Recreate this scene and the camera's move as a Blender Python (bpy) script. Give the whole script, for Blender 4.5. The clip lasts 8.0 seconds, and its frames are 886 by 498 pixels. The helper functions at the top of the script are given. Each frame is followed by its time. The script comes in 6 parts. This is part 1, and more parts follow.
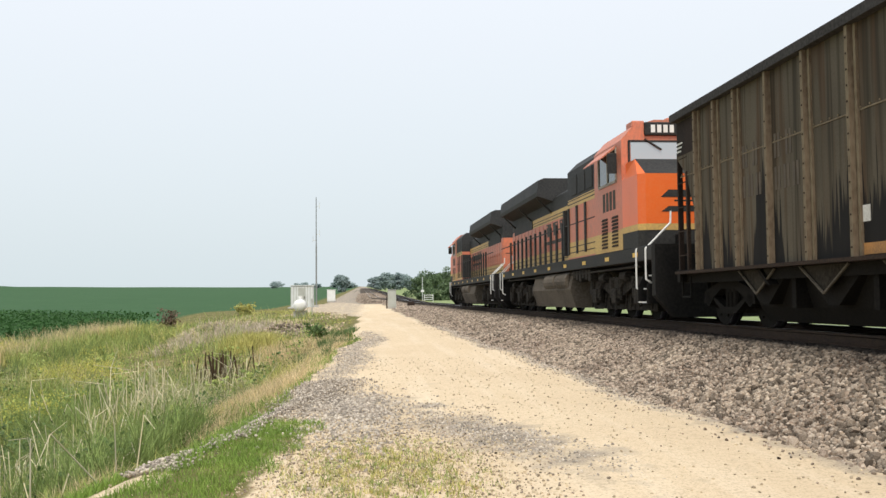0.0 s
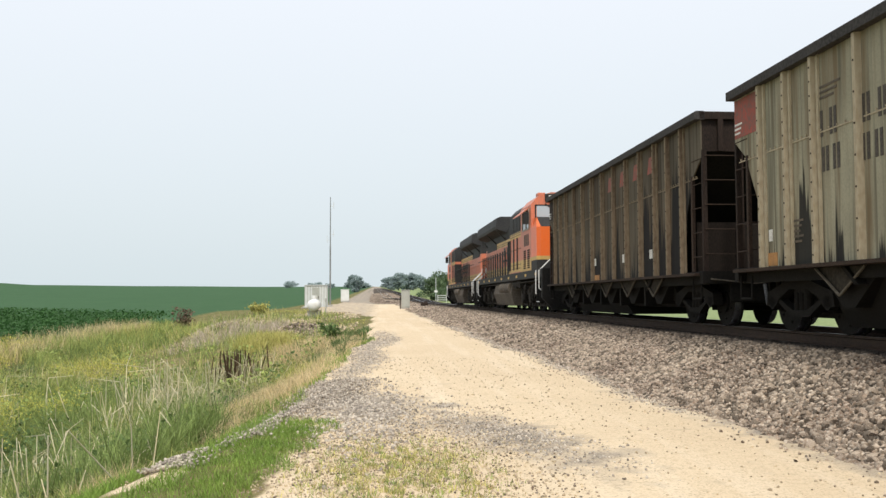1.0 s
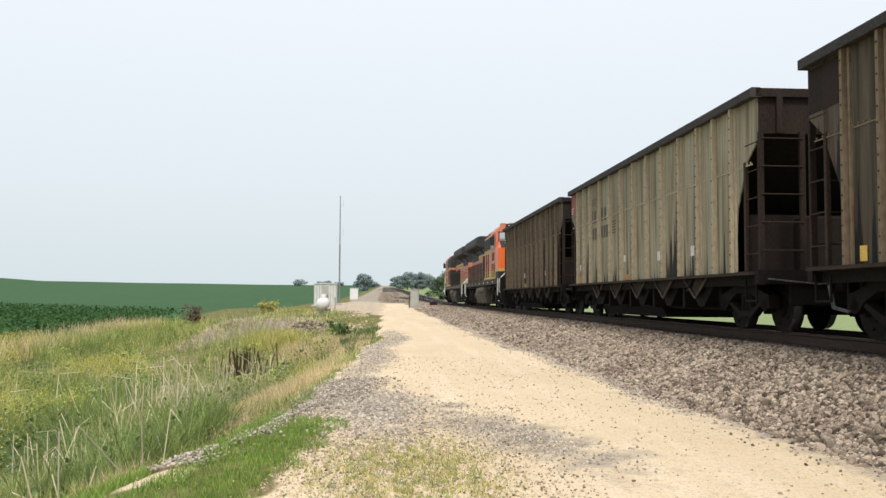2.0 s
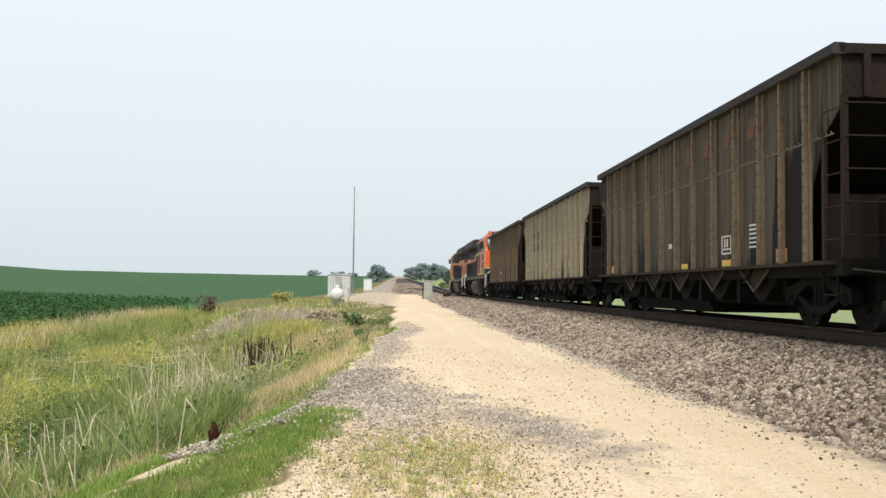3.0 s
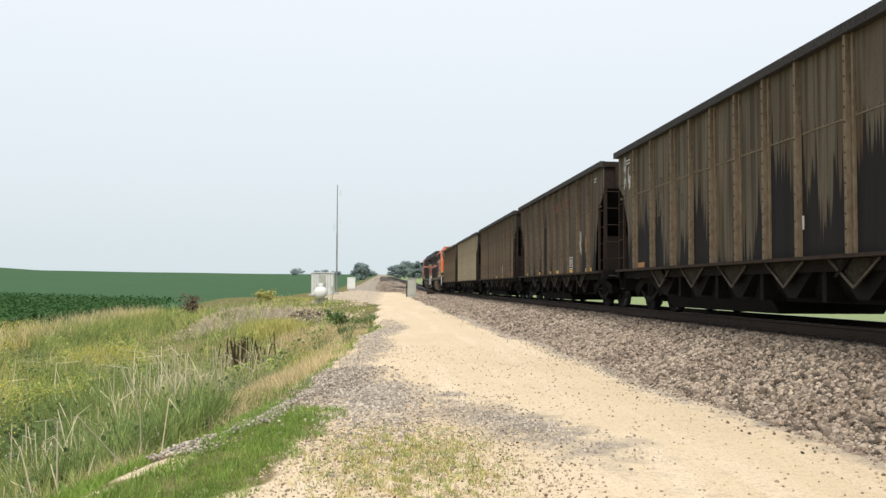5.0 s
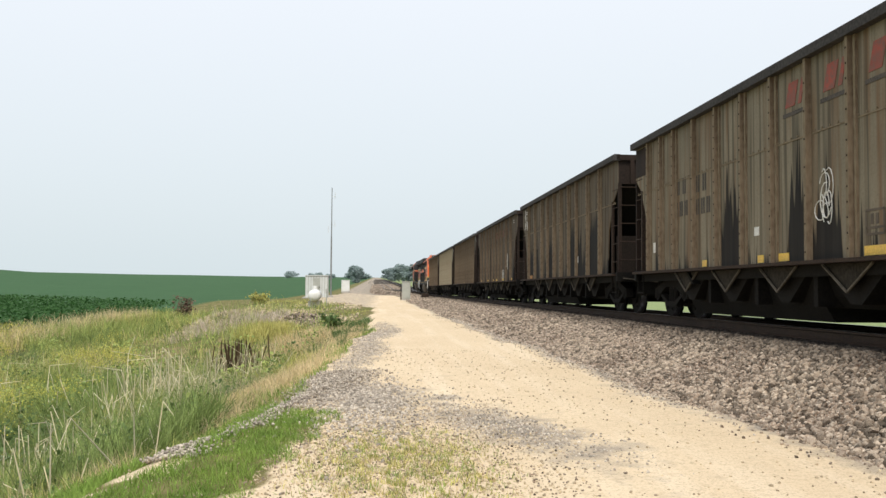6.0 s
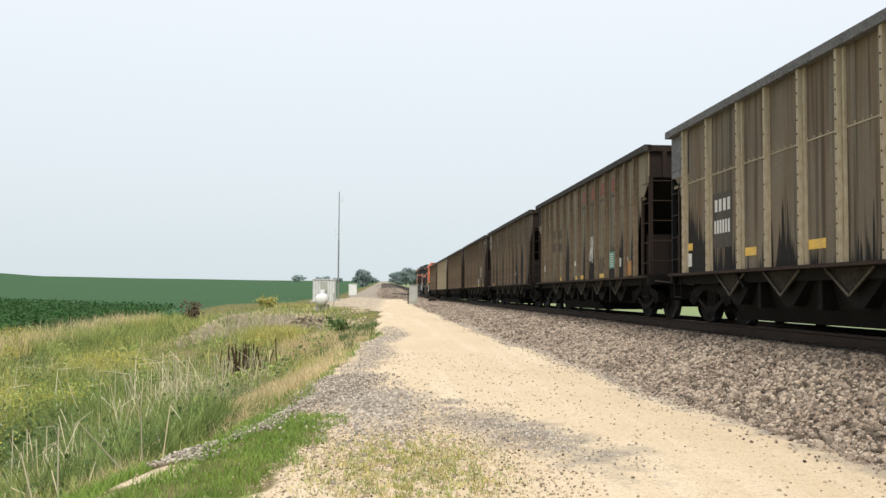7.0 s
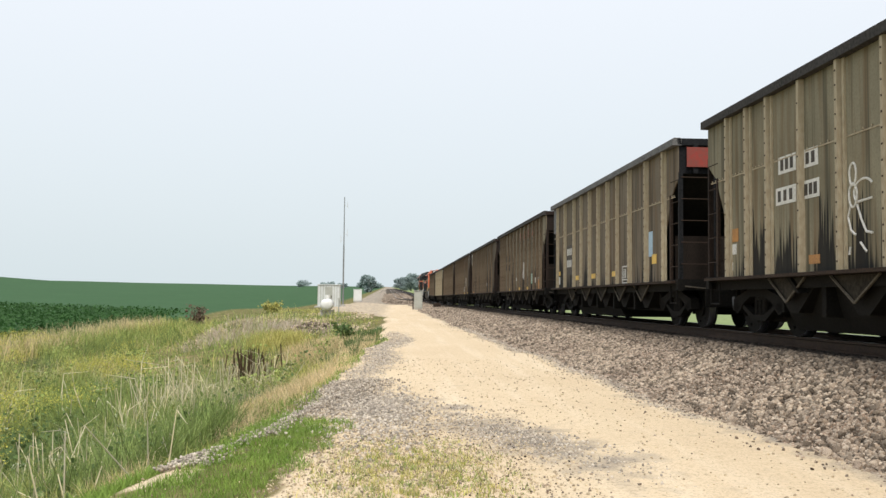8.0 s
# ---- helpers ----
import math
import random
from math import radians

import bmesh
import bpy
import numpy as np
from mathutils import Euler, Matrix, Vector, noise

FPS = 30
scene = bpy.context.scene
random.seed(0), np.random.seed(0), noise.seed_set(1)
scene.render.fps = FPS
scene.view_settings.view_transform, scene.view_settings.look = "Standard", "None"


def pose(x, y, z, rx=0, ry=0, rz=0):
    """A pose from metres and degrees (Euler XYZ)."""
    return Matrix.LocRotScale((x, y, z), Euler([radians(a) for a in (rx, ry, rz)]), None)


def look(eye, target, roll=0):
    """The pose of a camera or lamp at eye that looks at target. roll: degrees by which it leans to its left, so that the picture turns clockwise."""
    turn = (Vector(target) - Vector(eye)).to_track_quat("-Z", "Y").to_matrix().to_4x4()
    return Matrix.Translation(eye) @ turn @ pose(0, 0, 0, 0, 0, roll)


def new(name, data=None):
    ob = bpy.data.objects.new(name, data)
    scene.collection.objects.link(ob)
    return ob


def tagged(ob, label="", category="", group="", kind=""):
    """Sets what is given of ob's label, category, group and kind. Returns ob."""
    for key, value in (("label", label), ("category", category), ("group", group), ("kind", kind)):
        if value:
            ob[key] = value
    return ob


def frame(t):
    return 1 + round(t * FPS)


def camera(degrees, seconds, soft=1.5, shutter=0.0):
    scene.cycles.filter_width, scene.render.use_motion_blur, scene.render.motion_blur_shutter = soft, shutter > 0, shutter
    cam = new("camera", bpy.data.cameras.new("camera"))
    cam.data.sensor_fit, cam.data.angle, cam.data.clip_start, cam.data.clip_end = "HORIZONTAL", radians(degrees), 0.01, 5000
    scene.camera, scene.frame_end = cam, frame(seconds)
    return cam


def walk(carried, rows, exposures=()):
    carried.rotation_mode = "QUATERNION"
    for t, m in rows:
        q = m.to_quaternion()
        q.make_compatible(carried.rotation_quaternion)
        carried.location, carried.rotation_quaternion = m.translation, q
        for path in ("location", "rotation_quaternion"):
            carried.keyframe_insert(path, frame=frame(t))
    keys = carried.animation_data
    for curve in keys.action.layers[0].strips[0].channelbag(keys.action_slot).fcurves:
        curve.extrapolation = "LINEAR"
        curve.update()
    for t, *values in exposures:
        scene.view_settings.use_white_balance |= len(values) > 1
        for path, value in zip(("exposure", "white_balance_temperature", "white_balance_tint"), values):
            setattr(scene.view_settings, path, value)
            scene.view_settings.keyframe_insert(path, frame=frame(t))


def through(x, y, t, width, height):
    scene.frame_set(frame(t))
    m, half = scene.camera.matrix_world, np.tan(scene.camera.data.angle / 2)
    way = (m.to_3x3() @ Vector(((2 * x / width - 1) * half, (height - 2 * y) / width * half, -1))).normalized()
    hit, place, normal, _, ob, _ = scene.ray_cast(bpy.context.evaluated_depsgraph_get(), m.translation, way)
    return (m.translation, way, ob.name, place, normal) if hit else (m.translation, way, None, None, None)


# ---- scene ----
EYE = 1.6          # eye height over the service road, metres
cam = camera(52.4, 8.0, soft=1.45)
PATH = [
    (0.0, pose(0.061, 0, EYE - 0.000, 92.306, 0.435, -5.196)),
    (0.5, pose(0.051, 0, EYE - 0.004, 92.403, 0.273, -4.130)),
    (1.0, pose(0.041, 0, EYE - 0.008, 92.346, 0.108, -4.341)),
    (2.5, pose(0.024, 0, EYE - 0.003, 92.253, -0.669, -3.282)),
    (3.0, pose(0.021, 0, EYE - 0.003, 91.750, -0.696, -2.911)),
    (3.5, pose(0.009, 0, EYE - 0.004, 91.457, -0.728, -3.061)),
    (4.0, pose(0.022, 0, EYE + 0.001, 91.271, -0.407, -3.383)),
    (4.5, pose(0.024, 0, EYE - 0.001, 91.430, -0.268, -3.659)),
    (6.0, pose(0.012, 0, EYE + 0.000, 91.817, -0.530, -4.315)),
    (6.5, pose(0.014, 0, EYE - 0.001, 91.888, -0.403, -4.116)),
    (7.0, pose(0.018, 0, EYE + 0.002, 92.052, -0.486, -3.853)),
    (7.5, pose(0.007, 0, EYE + 0.001, 92.354, -0.709, -3.626)),
    (8.0, pose(0.000, 0, EYE - 0.000, 92.415, -0.700, -3.553)),
]
walk(cam, PATH)

# ---- light: bright hazy sky, a veiled high sun behind the camera ----
SUN_EL, SUN_AZ = radians(60), radians(183)     # azimuth clockwise from +y
world = bpy.data.worlds.new("hazy_sky")
scene.world = world
world.use_nodes = True
wn, wl = world.node_tree.nodes, world.node_tree.links
sky = wn.new("ShaderNodeTexSky")
sky.sky_type, sky.sun_disc = "NISHITA", False
sky.sun_elevation, sky.sun_rotation = SUN_EL, SUN_AZ
sky.air_density, sky.dust_density, sky.ozone_density = 1.0, 6.0, 1.0
scale_sky = wn.new("ShaderNodeMix")
scale_sky.data_type, scale_sky.blend_type = "RGBA", "MULTIPLY"
scale_sky.inputs[0].default_value = 1.0
scale_sky.inputs[7].default_value = (0.10, 0.10, 0.10, 1)
veil = wn.new("ShaderNodeMix")
veil.data_type = "RGBA"
veil.inputs[0].default_value = 0.86
geo = wn.new("ShaderNodeTexCoord")
sep = wn.new("ShaderNodeSeparateXYZ")
ramp = wn.new("ShaderNodeValToRGB")
ramp.color_ramp.elements[0].position, ramp.color_ramp.elements[0].color = 0.0, (0.80, 0.90, 0.94, 1)
ramp.color_ramp.elements[1].position, ramp.color_ramp.elements[1].color = 0.32, (1.0, 1.05, 1.12, 1)
wl.new(geo.outputs["Generated"], sep.inputs[0])
wl.new(sep.outputs["Z"], ramp.inputs[0])
wl.new(sky.outputs[0], scale_sky.inputs[6])
wl.new(scale_sky.outputs[2], veil.inputs[6])
wl.new(ramp.outputs[0], veil.inputs[7])
wl.new(veil.outputs[2], wn["Background"].inputs[0])
wn["Background"].inputs[1].default_value = 1.0

sun_data = bpy.data.lights.new("sun", "SUN")
sun_data.energy, sun_data.angle, sun_data.color = 2.9, radians(12), (1.0, 0.95, 0.86)
sun = new("sun", sun_data)
sun.matrix_world = look((math.sin(SUN_AZ) * math.cos(SUN_EL) * 50, math.cos(SUN_AZ) * math.cos(SUN_EL) * 50, math.sin(SUN_EL) * 50), (0, 0, 0))
scene.view_settings.exposure = 0.0
# ---- plan ----
TRACK_X = 7.6           # centre line of the main track
SIDE = 1.58             # half width of a car
SPEED, CAR = 14.19, 16.2
FRONT = 16.72           # front of the first hopper's body at the start


def smooth(a, b, v):
    u = np.clip((np.asarray(v, float) - a) / (b - a), 0, 1)
    return u * u * (3 - 2 * u)


_ys = np.arange(-300.0, 4000.0, 1.0)
_grade = -0.0139 * smooth(-30, -5, _ys) * (1 - smooth(105, 135, _ys))
_zs = np.cumsum(_grade)
_zs = _zs - np.interp(17.4, _ys, _zs) + EYE - 0.787


def rail_z(y):
    return np.interp(y, _ys, _zs)


def road_z(y):
    return -0.45 * smooth(25, 90, y) - 0.75 * smooth(88, 150, y) + 0.35 * smooth(5, -30, y)

# ---- materials ----
def mat(name, base, second=None, third=None, rough=0.85, metal=0.0, grain=(3.0, 40.0), bump=0.3, bump_dist=0.01, amount=0.5, fine=0.35, stretch=(1, 1, 1), rand=0.0):
    """A surface with variation at two scales: patches from base to second, grain to third, and fine relief."""
    m = bpy.data.materials.new(name)
    m.use_nodes = True
    n, l = m.node_tree.nodes, m.node_tree.links
    b = n["Principled BSDF"]
    b.inputs["Roughness"].default_value, b.inputs["Metallic"].default_value = rough, metal
    if rough >= 0.65 and max(base) < 0.3:
        b.inputs["Specular IOR Level"].default_value = 0.18       # dull, dusty surfaces
    second = second or [c * 0.75 for c in base]
    third = third or [min(1, c * 1.25) for c in base]
    tc, mp = n.new("ShaderNodeTexCoord"), n.new("ShaderNodeMapping")
    mp.inputs["Scale"].default_value = stretch
    l.new(tc.outputs["Object"], mp.inputs[0])
    big, small = n.new("ShaderNodeTexNoise"), n.new("ShaderNodeTexNoise")
    big.inputs["Scale"].default_value, small.inputs["Scale"].default_value = grain
    big.inputs["Detail"].default_value, small.inputs["Detail"].default_value = 6, 4
    for t in (big, small):
        l.new(mp.outputs[0], t.inputs["Vector"])
    r1, r2 = n.new("ShaderNodeMapRange"), n.new("ShaderNodeMapRange")
    for r, top in ((r1, amount * 2), (r2, fine * 2)):
        r.inputs[1].default_value, r.inputs[2].default_value, r.inputs[4].default_value = 0.35, 0.65, min(1, top)
    l.new(big.outputs[0], r1.inputs[0]), l.new(small.outputs[0], r2.inputs[0])
    m1, m2 = n.new("ShaderNodeMix"), n.new("ShaderNodeMix")
    m1.data_type = m2.data_type = "RGBA"
    m1.inputs[6].default_value, m1.inputs[7].default_value = (*base, 1), (*second, 1)
    m2.inputs[7].default_value = (*third, 1)
    l.new(r1.outputs[0], m1.inputs[0]), l.new(r2.outputs[0], m2.inputs[0])
    l.new(m1.outputs[2], m2.inputs[6])
    out = m2.outputs[2]
    if rand:
        g, hsv = n.new("ShaderNodeNewGeometry"), n.new("ShaderNodeHueSaturation")
        rr = n.new("ShaderNodeMapRange")
        rr.inputs[3].default_value, rr.inputs[4].default_value = 1 - rand, 1 + rand
        l.new(g.outputs["Random Per Island"], rr.inputs[0])
        l.new(rr.outputs[0], hsv.inputs["Value"]), l.new(out, hsv.inputs["Color"])
        out = hsv.outputs[0]
    l.new(out, b.inputs["Base Color"])
    if bump:
        bp = n.new("ShaderNodeBump")
        bp.inputs["Strength"].default_value, bp.inputs["Distance"].default_value = bump, bump_dist
        l.new(small.outputs[0], bp.inputs["Height"]), l.new(bp.outputs[0], b.inputs["Normal"])
    return m


def math_node(n, l, op, a, b=None, clamp=False):
    k = n.new("ShaderNodeMath")
    k.operation, k.use_clamp = op, clamp
    for i, v in enumerate((a, b)):
        if v is None:
            continue
        if isinstance(v, (int, float)):
            k.inputs[i].default_value = v
        else:
            l.new(v, k.inputs[i])
    return k.outputs[0]


def noise_node(n, l, vec, scale, detail=4, loc=(0, 0, 0), stretch=(1, 1, 1)):
    mp, t = n.new("ShaderNodeMapping"), n.new("ShaderNodeTexNoise")
    mp.inputs["Location"].default_value, mp.inputs["Scale"].default_value = loc, stretch
    t.inputs["Scale"].default_value, t.inputs["Detail"].default_value = scale, detail
    l.new(vec, mp.inputs[0]), l.new(mp.outputs[0], t.inputs["Vector"])
    return t.outputs[0]


def hopper_paint(name, base, rust, seed, soot=0.5):
    """Weathered car side: faded paint, rust runs down the sheets, coal black washed out of the joints low on the side."""
    m = bpy.data.materials.new(name)
    m.use_nodes = True
    n, l = m.node_tree.nodes, m.node_tree.links
    b = n["Principled BSDF"]
    b.inputs["Roughness"].default_value, b.inputs["Specular IOR Level"].default_value = 0.85, 0.15
    tc = n.new("ShaderNodeTexCoord")
    o = tc.outputs["Object"]
    xyz = n.new("ShaderNodeSeparateXYZ")
    l.new(o, xyz.inputs[0])
    off = (seed * 3.7, seed * 5.3, seed)
    runs = noise_node(n, l, o, 1.0, 5, off, (0.2, 5.0, 0.35))
    patch = noise_node(n, l, o, 0.7, 5, off)
    fine = noise_node(n, l, o, 30, 4, off)
    tall = noise_node(n, l, o, 1.0, 3, off, (0.0, 0.55, 0.0))
    comb = noise_node(n, l, o, 1.0, 3, off, (0.0, 4.2, 0.12))

    def mix(fac, a, c):
        k = n.new("ShaderNodeMix")
        k.data_type = "RGBA"
        l.new(fac, k.inputs[0])
        for i, v in ((6, a), (7, c)):
            if isinstance(v, tuple):
                k.inputs[i].default_value = (*v, 1)
            else:
                l.new(v, k.inputs[i])
        return k.outputs[2]

    def rng(v, lo, hi, a=0.0, c=1.0):
        k = n.new("ShaderNodeMapRange")
        for i, q in enumerate((lo, hi, a, c)):
            k.inputs[i + 1].default_value = q
        l.new(v, k.inputs[0])
        return k.outputs[0]

    col = mix(rng(patch, 0.35, 0.7, 0, 0.7), base, tuple(c * 0.62 for c in base))
    col = mix(rng(runs, 0.48, 0.66, 0, 0.8), col, rust)
    streak = noise_node(n, l, o, 1.0, 4, (seed, seed * 2.9, 0), (0.2, 9.0, 0.22))
    col = mix(rng(streak, 0.50, 0.64, 0, 0.8), col, tuple(c * 0.3 for c in base))
    col = mix(rng(fine, 0.45, 0.75, 0, 0.35), col, tuple(c * 0.45 for c in base))
    # coal wash: tongues of uneven height that rise from the sill
    drips = noise_node(n, l, o, 1.0, 3, off, (0.0, 15.0, 0.5))
    height = math_node(n, l, "ADD", rng(tall, 0.475, 0.63, 0, 2.6 * soot), rng(comb, 0.35, 0.65, -0.5, 0.35))
    height = math_node(n, l, "ADD", height, rng(drips, 0.45, 0.75, -0.15, 0.75))
    low = math_node(n, l, "SUBTRACT", math_node(n, l, "ADD", height, 1.0), xyz.outputs["Z"])
    wash = math_node(n, l, "MULTIPLY", rng(low, -0.06, 0.16), 0.93)
    col = mix(wash, col, (0.012, 0.012, 0.013))
    l.new(col, b.inputs["Base Color"])
    bp = n.new("ShaderNodeBump")
    bp.inputs["Strength"].default_value, bp.inputs["Distance"].default_value = 0.25, 0.01
    l.new(patch, bp.inputs["Height"]), l.new(bp.outputs[0], b.inputs["Normal"])
    return m


def glass_mat(name, tint):
    m = bpy.data.materials.new(name)
    m.use_nodes = True
    b = m.node_tree.nodes["Principled BSDF"]
    b.inputs["Base Color"].default_value, b.inputs["Roughness"].default_value = (*tint, 1), 0.06
    b.inputs["Metallic"].default_value = 0.65
    b.inputs["Specular IOR Level"].default_value = 0.9
    return m


# Near-black steel, mostly on trucks, underframes and sloped end sheets.
STEEL_BLACK = mat("near_black_steel", (0.007, 0.0066, 0.0062), (0.011, 0.010, 0.009), (0.017, 0.015, 0.012), rough=0.9, grain=(1.5, 25))
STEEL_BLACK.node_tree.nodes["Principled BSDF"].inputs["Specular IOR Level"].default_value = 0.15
RUSTY = mat("rusty_steel", (0.034, 0.023, 0.018), (0.018, 0.014, 0.012), (0.06, 0.038, 0.026), rough=0.85, grain=(2, 30))
CHORD = mat("top_chord_steel", (0.036, 0.033, 0.032), (0.022, 0.020, 0.019), (0.07, 0.064, 0.058), rough=0.8, grain=(1.2, 20))
PALE_CHORD = mat("worn_grey_chord", (0.11, 0.108, 0.105), (0.05, 0.048, 0.046), (0.2, 0.195, 0.19), rough=0.7, grain=(2.5, 20))
WORN = mat("worn_pale_steel", (0.30, 0.27, 0.22), (0.16, 0.12, 0.09), (0.4, 0.37, 0.32), rough=0.6, grain=(3, 40))
TREAD = mat("polished_wheel_tread", (0.55, 0.55, 0.55), (0.4, 0.38, 0.36), None, rough=0.3, metal=1.0, grain=(3, 30))
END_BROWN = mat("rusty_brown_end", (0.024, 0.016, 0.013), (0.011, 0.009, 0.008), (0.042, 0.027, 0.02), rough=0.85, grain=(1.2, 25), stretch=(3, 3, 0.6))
COAL = mat("coal", (0.012, 0.012, 0.013), (0.025, 0.025, 0.026), (0.05, 0.05, 0.05), rough=0.6, grain=(4, 30), bump=1.0, bump_dist=0.05)
ORANGE = mat("faded_orange_paint", (0.66, 0.185, 0.095), (0.55, 0.19, 0.115), (0.37, 0.15, 0.095), rough=0.5, grain=(0.8, 18), fine=0.3, stretch=(1, 1, 0.5))
# Brighter orange for the nose: sunlight on its front put into the colour.
ORANGE_LIT = mat("bright_orange_paint", (0.80, 0.14, 0.02), (0.70, 0.13, 0.025), (0.75, 0.18, 0.05), rough=0.4, grain=(0.8, 18), fine=0.2)
YELLOW = mat("yellow_stripe_paint", (0.70, 0.46, 0.12), (0.55, 0.34, 0.11), (0.38, 0.25, 0.10), rough=0.55, grain=(1.5, 20))
SOOT_PAINT = mat("sooty_black_paint", (0.007, 0.007, 0.007), (0.012, 0.011, 0.010), (0.020, 0.018, 0.016), rough=0.75, grain=(1.2, 18))
TANK_DUST = mat("dusty_tan_tank", (0.135, 0.112, 0.085), (0.055, 0.046, 0.036), (0.18, 0.15, 0.12), rough=0.9, grain=(0.9, 18))
BLACK_PAINT = mat("black_paint", (0.018, 0.019, 0.02), (0.030, 0.029, 0.028), (0.045, 0.043, 0.040), rough=0.66, grain=(1.2, 18))
HOOD_DARK = mat("dark_hood_roof", (0.020, 0.022, 0.024), (0.034, 0.034, 0.035), (0.055, 0.053, 0.051), rough=0.65, grain=(0.9, 16))
DUST = mat("dusty_underframe", (0.024, 0.020, 0.016), (0.009, 0.008, 0.007), (0.06, 0.052, 0.042), rough=0.9, grain=(1.2, 18))
WHITE_PAINT = mat("white_paint", (0.78, 0.78, 0.76), (0.68, 0.67, 0.63), (0.82, 0.82, 0.8), rough=0.5, grain=(2, 30), fine=0.2)
GALV = mat("galvanised_steel", (0.62, 0.64, 0.63), (0.52, 0.54, 0.53), (0.7, 0.72, 0.71), rough=0.5, metal=0.0, grain=(2, 30))
GREY_BOX = mat("grey_cabinet_paint", (0.40, 0.41, 0.37), (0.30, 0.30, 0.27), None, rough=0.6, grain=(2, 25))
POLE_GREY = mat("dull_grey_pole", (0.20, 0.21, 0.21), (0.14, 0.145, 0.145), None, rough=0.6, grain=(2, 25))
CONCRETE = mat("concrete", (0.42, 0.40, 0.36), (0.33, 0.31, 0.28), (0.5, 0.48, 0.44), grain=(3, 40))
GLASS = glass_mat("cab_window_glass", (0.5, 0.53, 0.54))
DARK_GLASS = glass_mat("dark_side_glass", (0.10, 0.11, 0.115))
RAIL_SIDE = mat("rusty_rail", (0.045, 0.03, 0.022), (0.025, 0.02, 0.018), (0.07, 0.045, 0.03), rough=0.8, grain=(4, 40))
RAIL_TOP = mat("polished_rail_head", (0.42, 0.42, 0.43), (0.3, 0.3, 0.3), None, rough=0.3, metal=1.0, grain=(2, 30))
TIE = mat("creosoted_timber", (0.055, 0.045, 0.036), (0.035, 0.03, 0.026), (0.09, 0.075, 0.06), rough=0.9, grain=(2, 30), stretch=(0.4, 4, 4))

# ---- mesh helpers ----
def box(bm, x0, x1, y0, y1, z0, z1, bevel=0.0):
    g = bmesh.ops.create_cube(bm, size=1.0, matrix=Matrix.Translation(((x0 + x1) / 2, (y0 + y1) / 2, (z0 + z1) / 2)) @ Matrix.Diagonal((abs(x1 - x0), abs(y1 - y0), abs(z1 - z0), 1)))
    if bevel:
        edges = {e for v in g["verts"] for e in v.link_edges}
        bmesh.ops.bevel(bm, geom=list(edges), offset=bevel, segments=2, affect="EDGES", profile=0.5)


def rod(bm, a, b, r, seg=8, r2=None):
    a, b = Vector(a), Vector(b)
    d = b - a
    m = Matrix.Translation((a + b) / 2) @ d.to_track_quat("Z", "Y").to_matrix().to_4x4()
    bmesh.ops.create_cone(bm, cap_ends=True, segments=seg, radius1=r, radius2=r if r2 is None else r2, depth=d.length, matrix=m)


def pipe(bm, pts, r, seg=6):
    for a, b in zip(pts, pts[1:]):
        rod(bm, a, b, r, seg)
    for p in pts[1:-1]:
        bmesh.ops.create_icosphere(bm, subdivisions=1, radius=r * 1.02, matrix=Matrix.Translation(p))


def prism(bm, profile, axis, a, b):
    """A closed profile drawn out along axis from a to b. Profile points: the two other coordinates, in x, y, z order."""
    def put(p, c):
        q = list(p)
        q.insert("xyz".index(axis), c)
        return bm.verts.new(q)
    lo, hi = [put(p, a) for p in profile], [put(p, b) for p in profile]
    k = len(profile)
    bm.faces.new(lo), bm.faces.new(hi[::-1])
    for i in range(k):
        bm.faces.new((lo[i], hi[i], hi[(i + 1) % k], lo[(i + 1) % k]))


def finish(bm, name, material):
    bmesh.ops.recalc_face_normals(bm, faces=bm.faces)
    me = bpy.data.meshes.new(name)
    bm.to_mesh(me)
    bm.free()
    for m in material if isinstance(material, (list, tuple)) else (material,):
        me.materials.append(m)
    return me


def part(name, bm, material, parent, label=""):
    ob = new(name, bm if isinstance(bm, bpy.types.Mesh) else finish(bm, name, material))
    ob.parent = parent
    return tagged(ob, label)


def raw_mesh(name, verts, faces, material, smooth_shade=False):
    me = bpy.data.meshes.new(name)
    me.from_pydata(verts, [], faces)
    for m in material if isinstance(material, (list, tuple)) else (material,):
        me.materials.append(m)
    if smooth_shade:
        me.polygons.foreach_set("use_smooth", [True] * len(me.polygons))
    return me


def many(name, template_v, template_f, mats4, material, kind_of=None):
    """One mesh of many copies of a small template; mats4: array of 4x4 poses. kind_of: material slot of each copy."""
    tv = np.c_[np.asarray(template_v, float), np.ones(len(template_v))]
    v = np.einsum("nij,kj->nki", mats4, tv)[:, :, :3].reshape(-1, 3)
    k, n = len(tv), len(mats4)
    me = bpy.data.meshes.new(name)
    sizes = np.array([len(f) for f in template_f])
    flat = np.concatenate([np.asarray(f) for f in template_f])
    idx = (np.arange(n)[:, None] * k + flat[None, :]).ravel()
    me.vertices.add(len(v))
    me.vertices.foreach_set("co", v.astype(np.float32).ravel())
    me.loops.add(len(idx))
    me.loops.foreach_set("vertex_index", idx.astype(np.int32))
    tot = np.tile(sizes, n)
    me.polygons.add(len(tot))
    me.polygons.foreach_set("loop_start", (np.cumsum(tot) - tot).astype(np.int32))
    for m in material if isinstance(material, (list, tuple)) else (material,):
        me.materials.append(m)
    if kind_of is not None:
        me.polygons.foreach_set("material_index", np.repeat(kind_of, len(sizes)).astype(np.int32))
    me.update(calc_edges=True)
    me.validate()
    return me


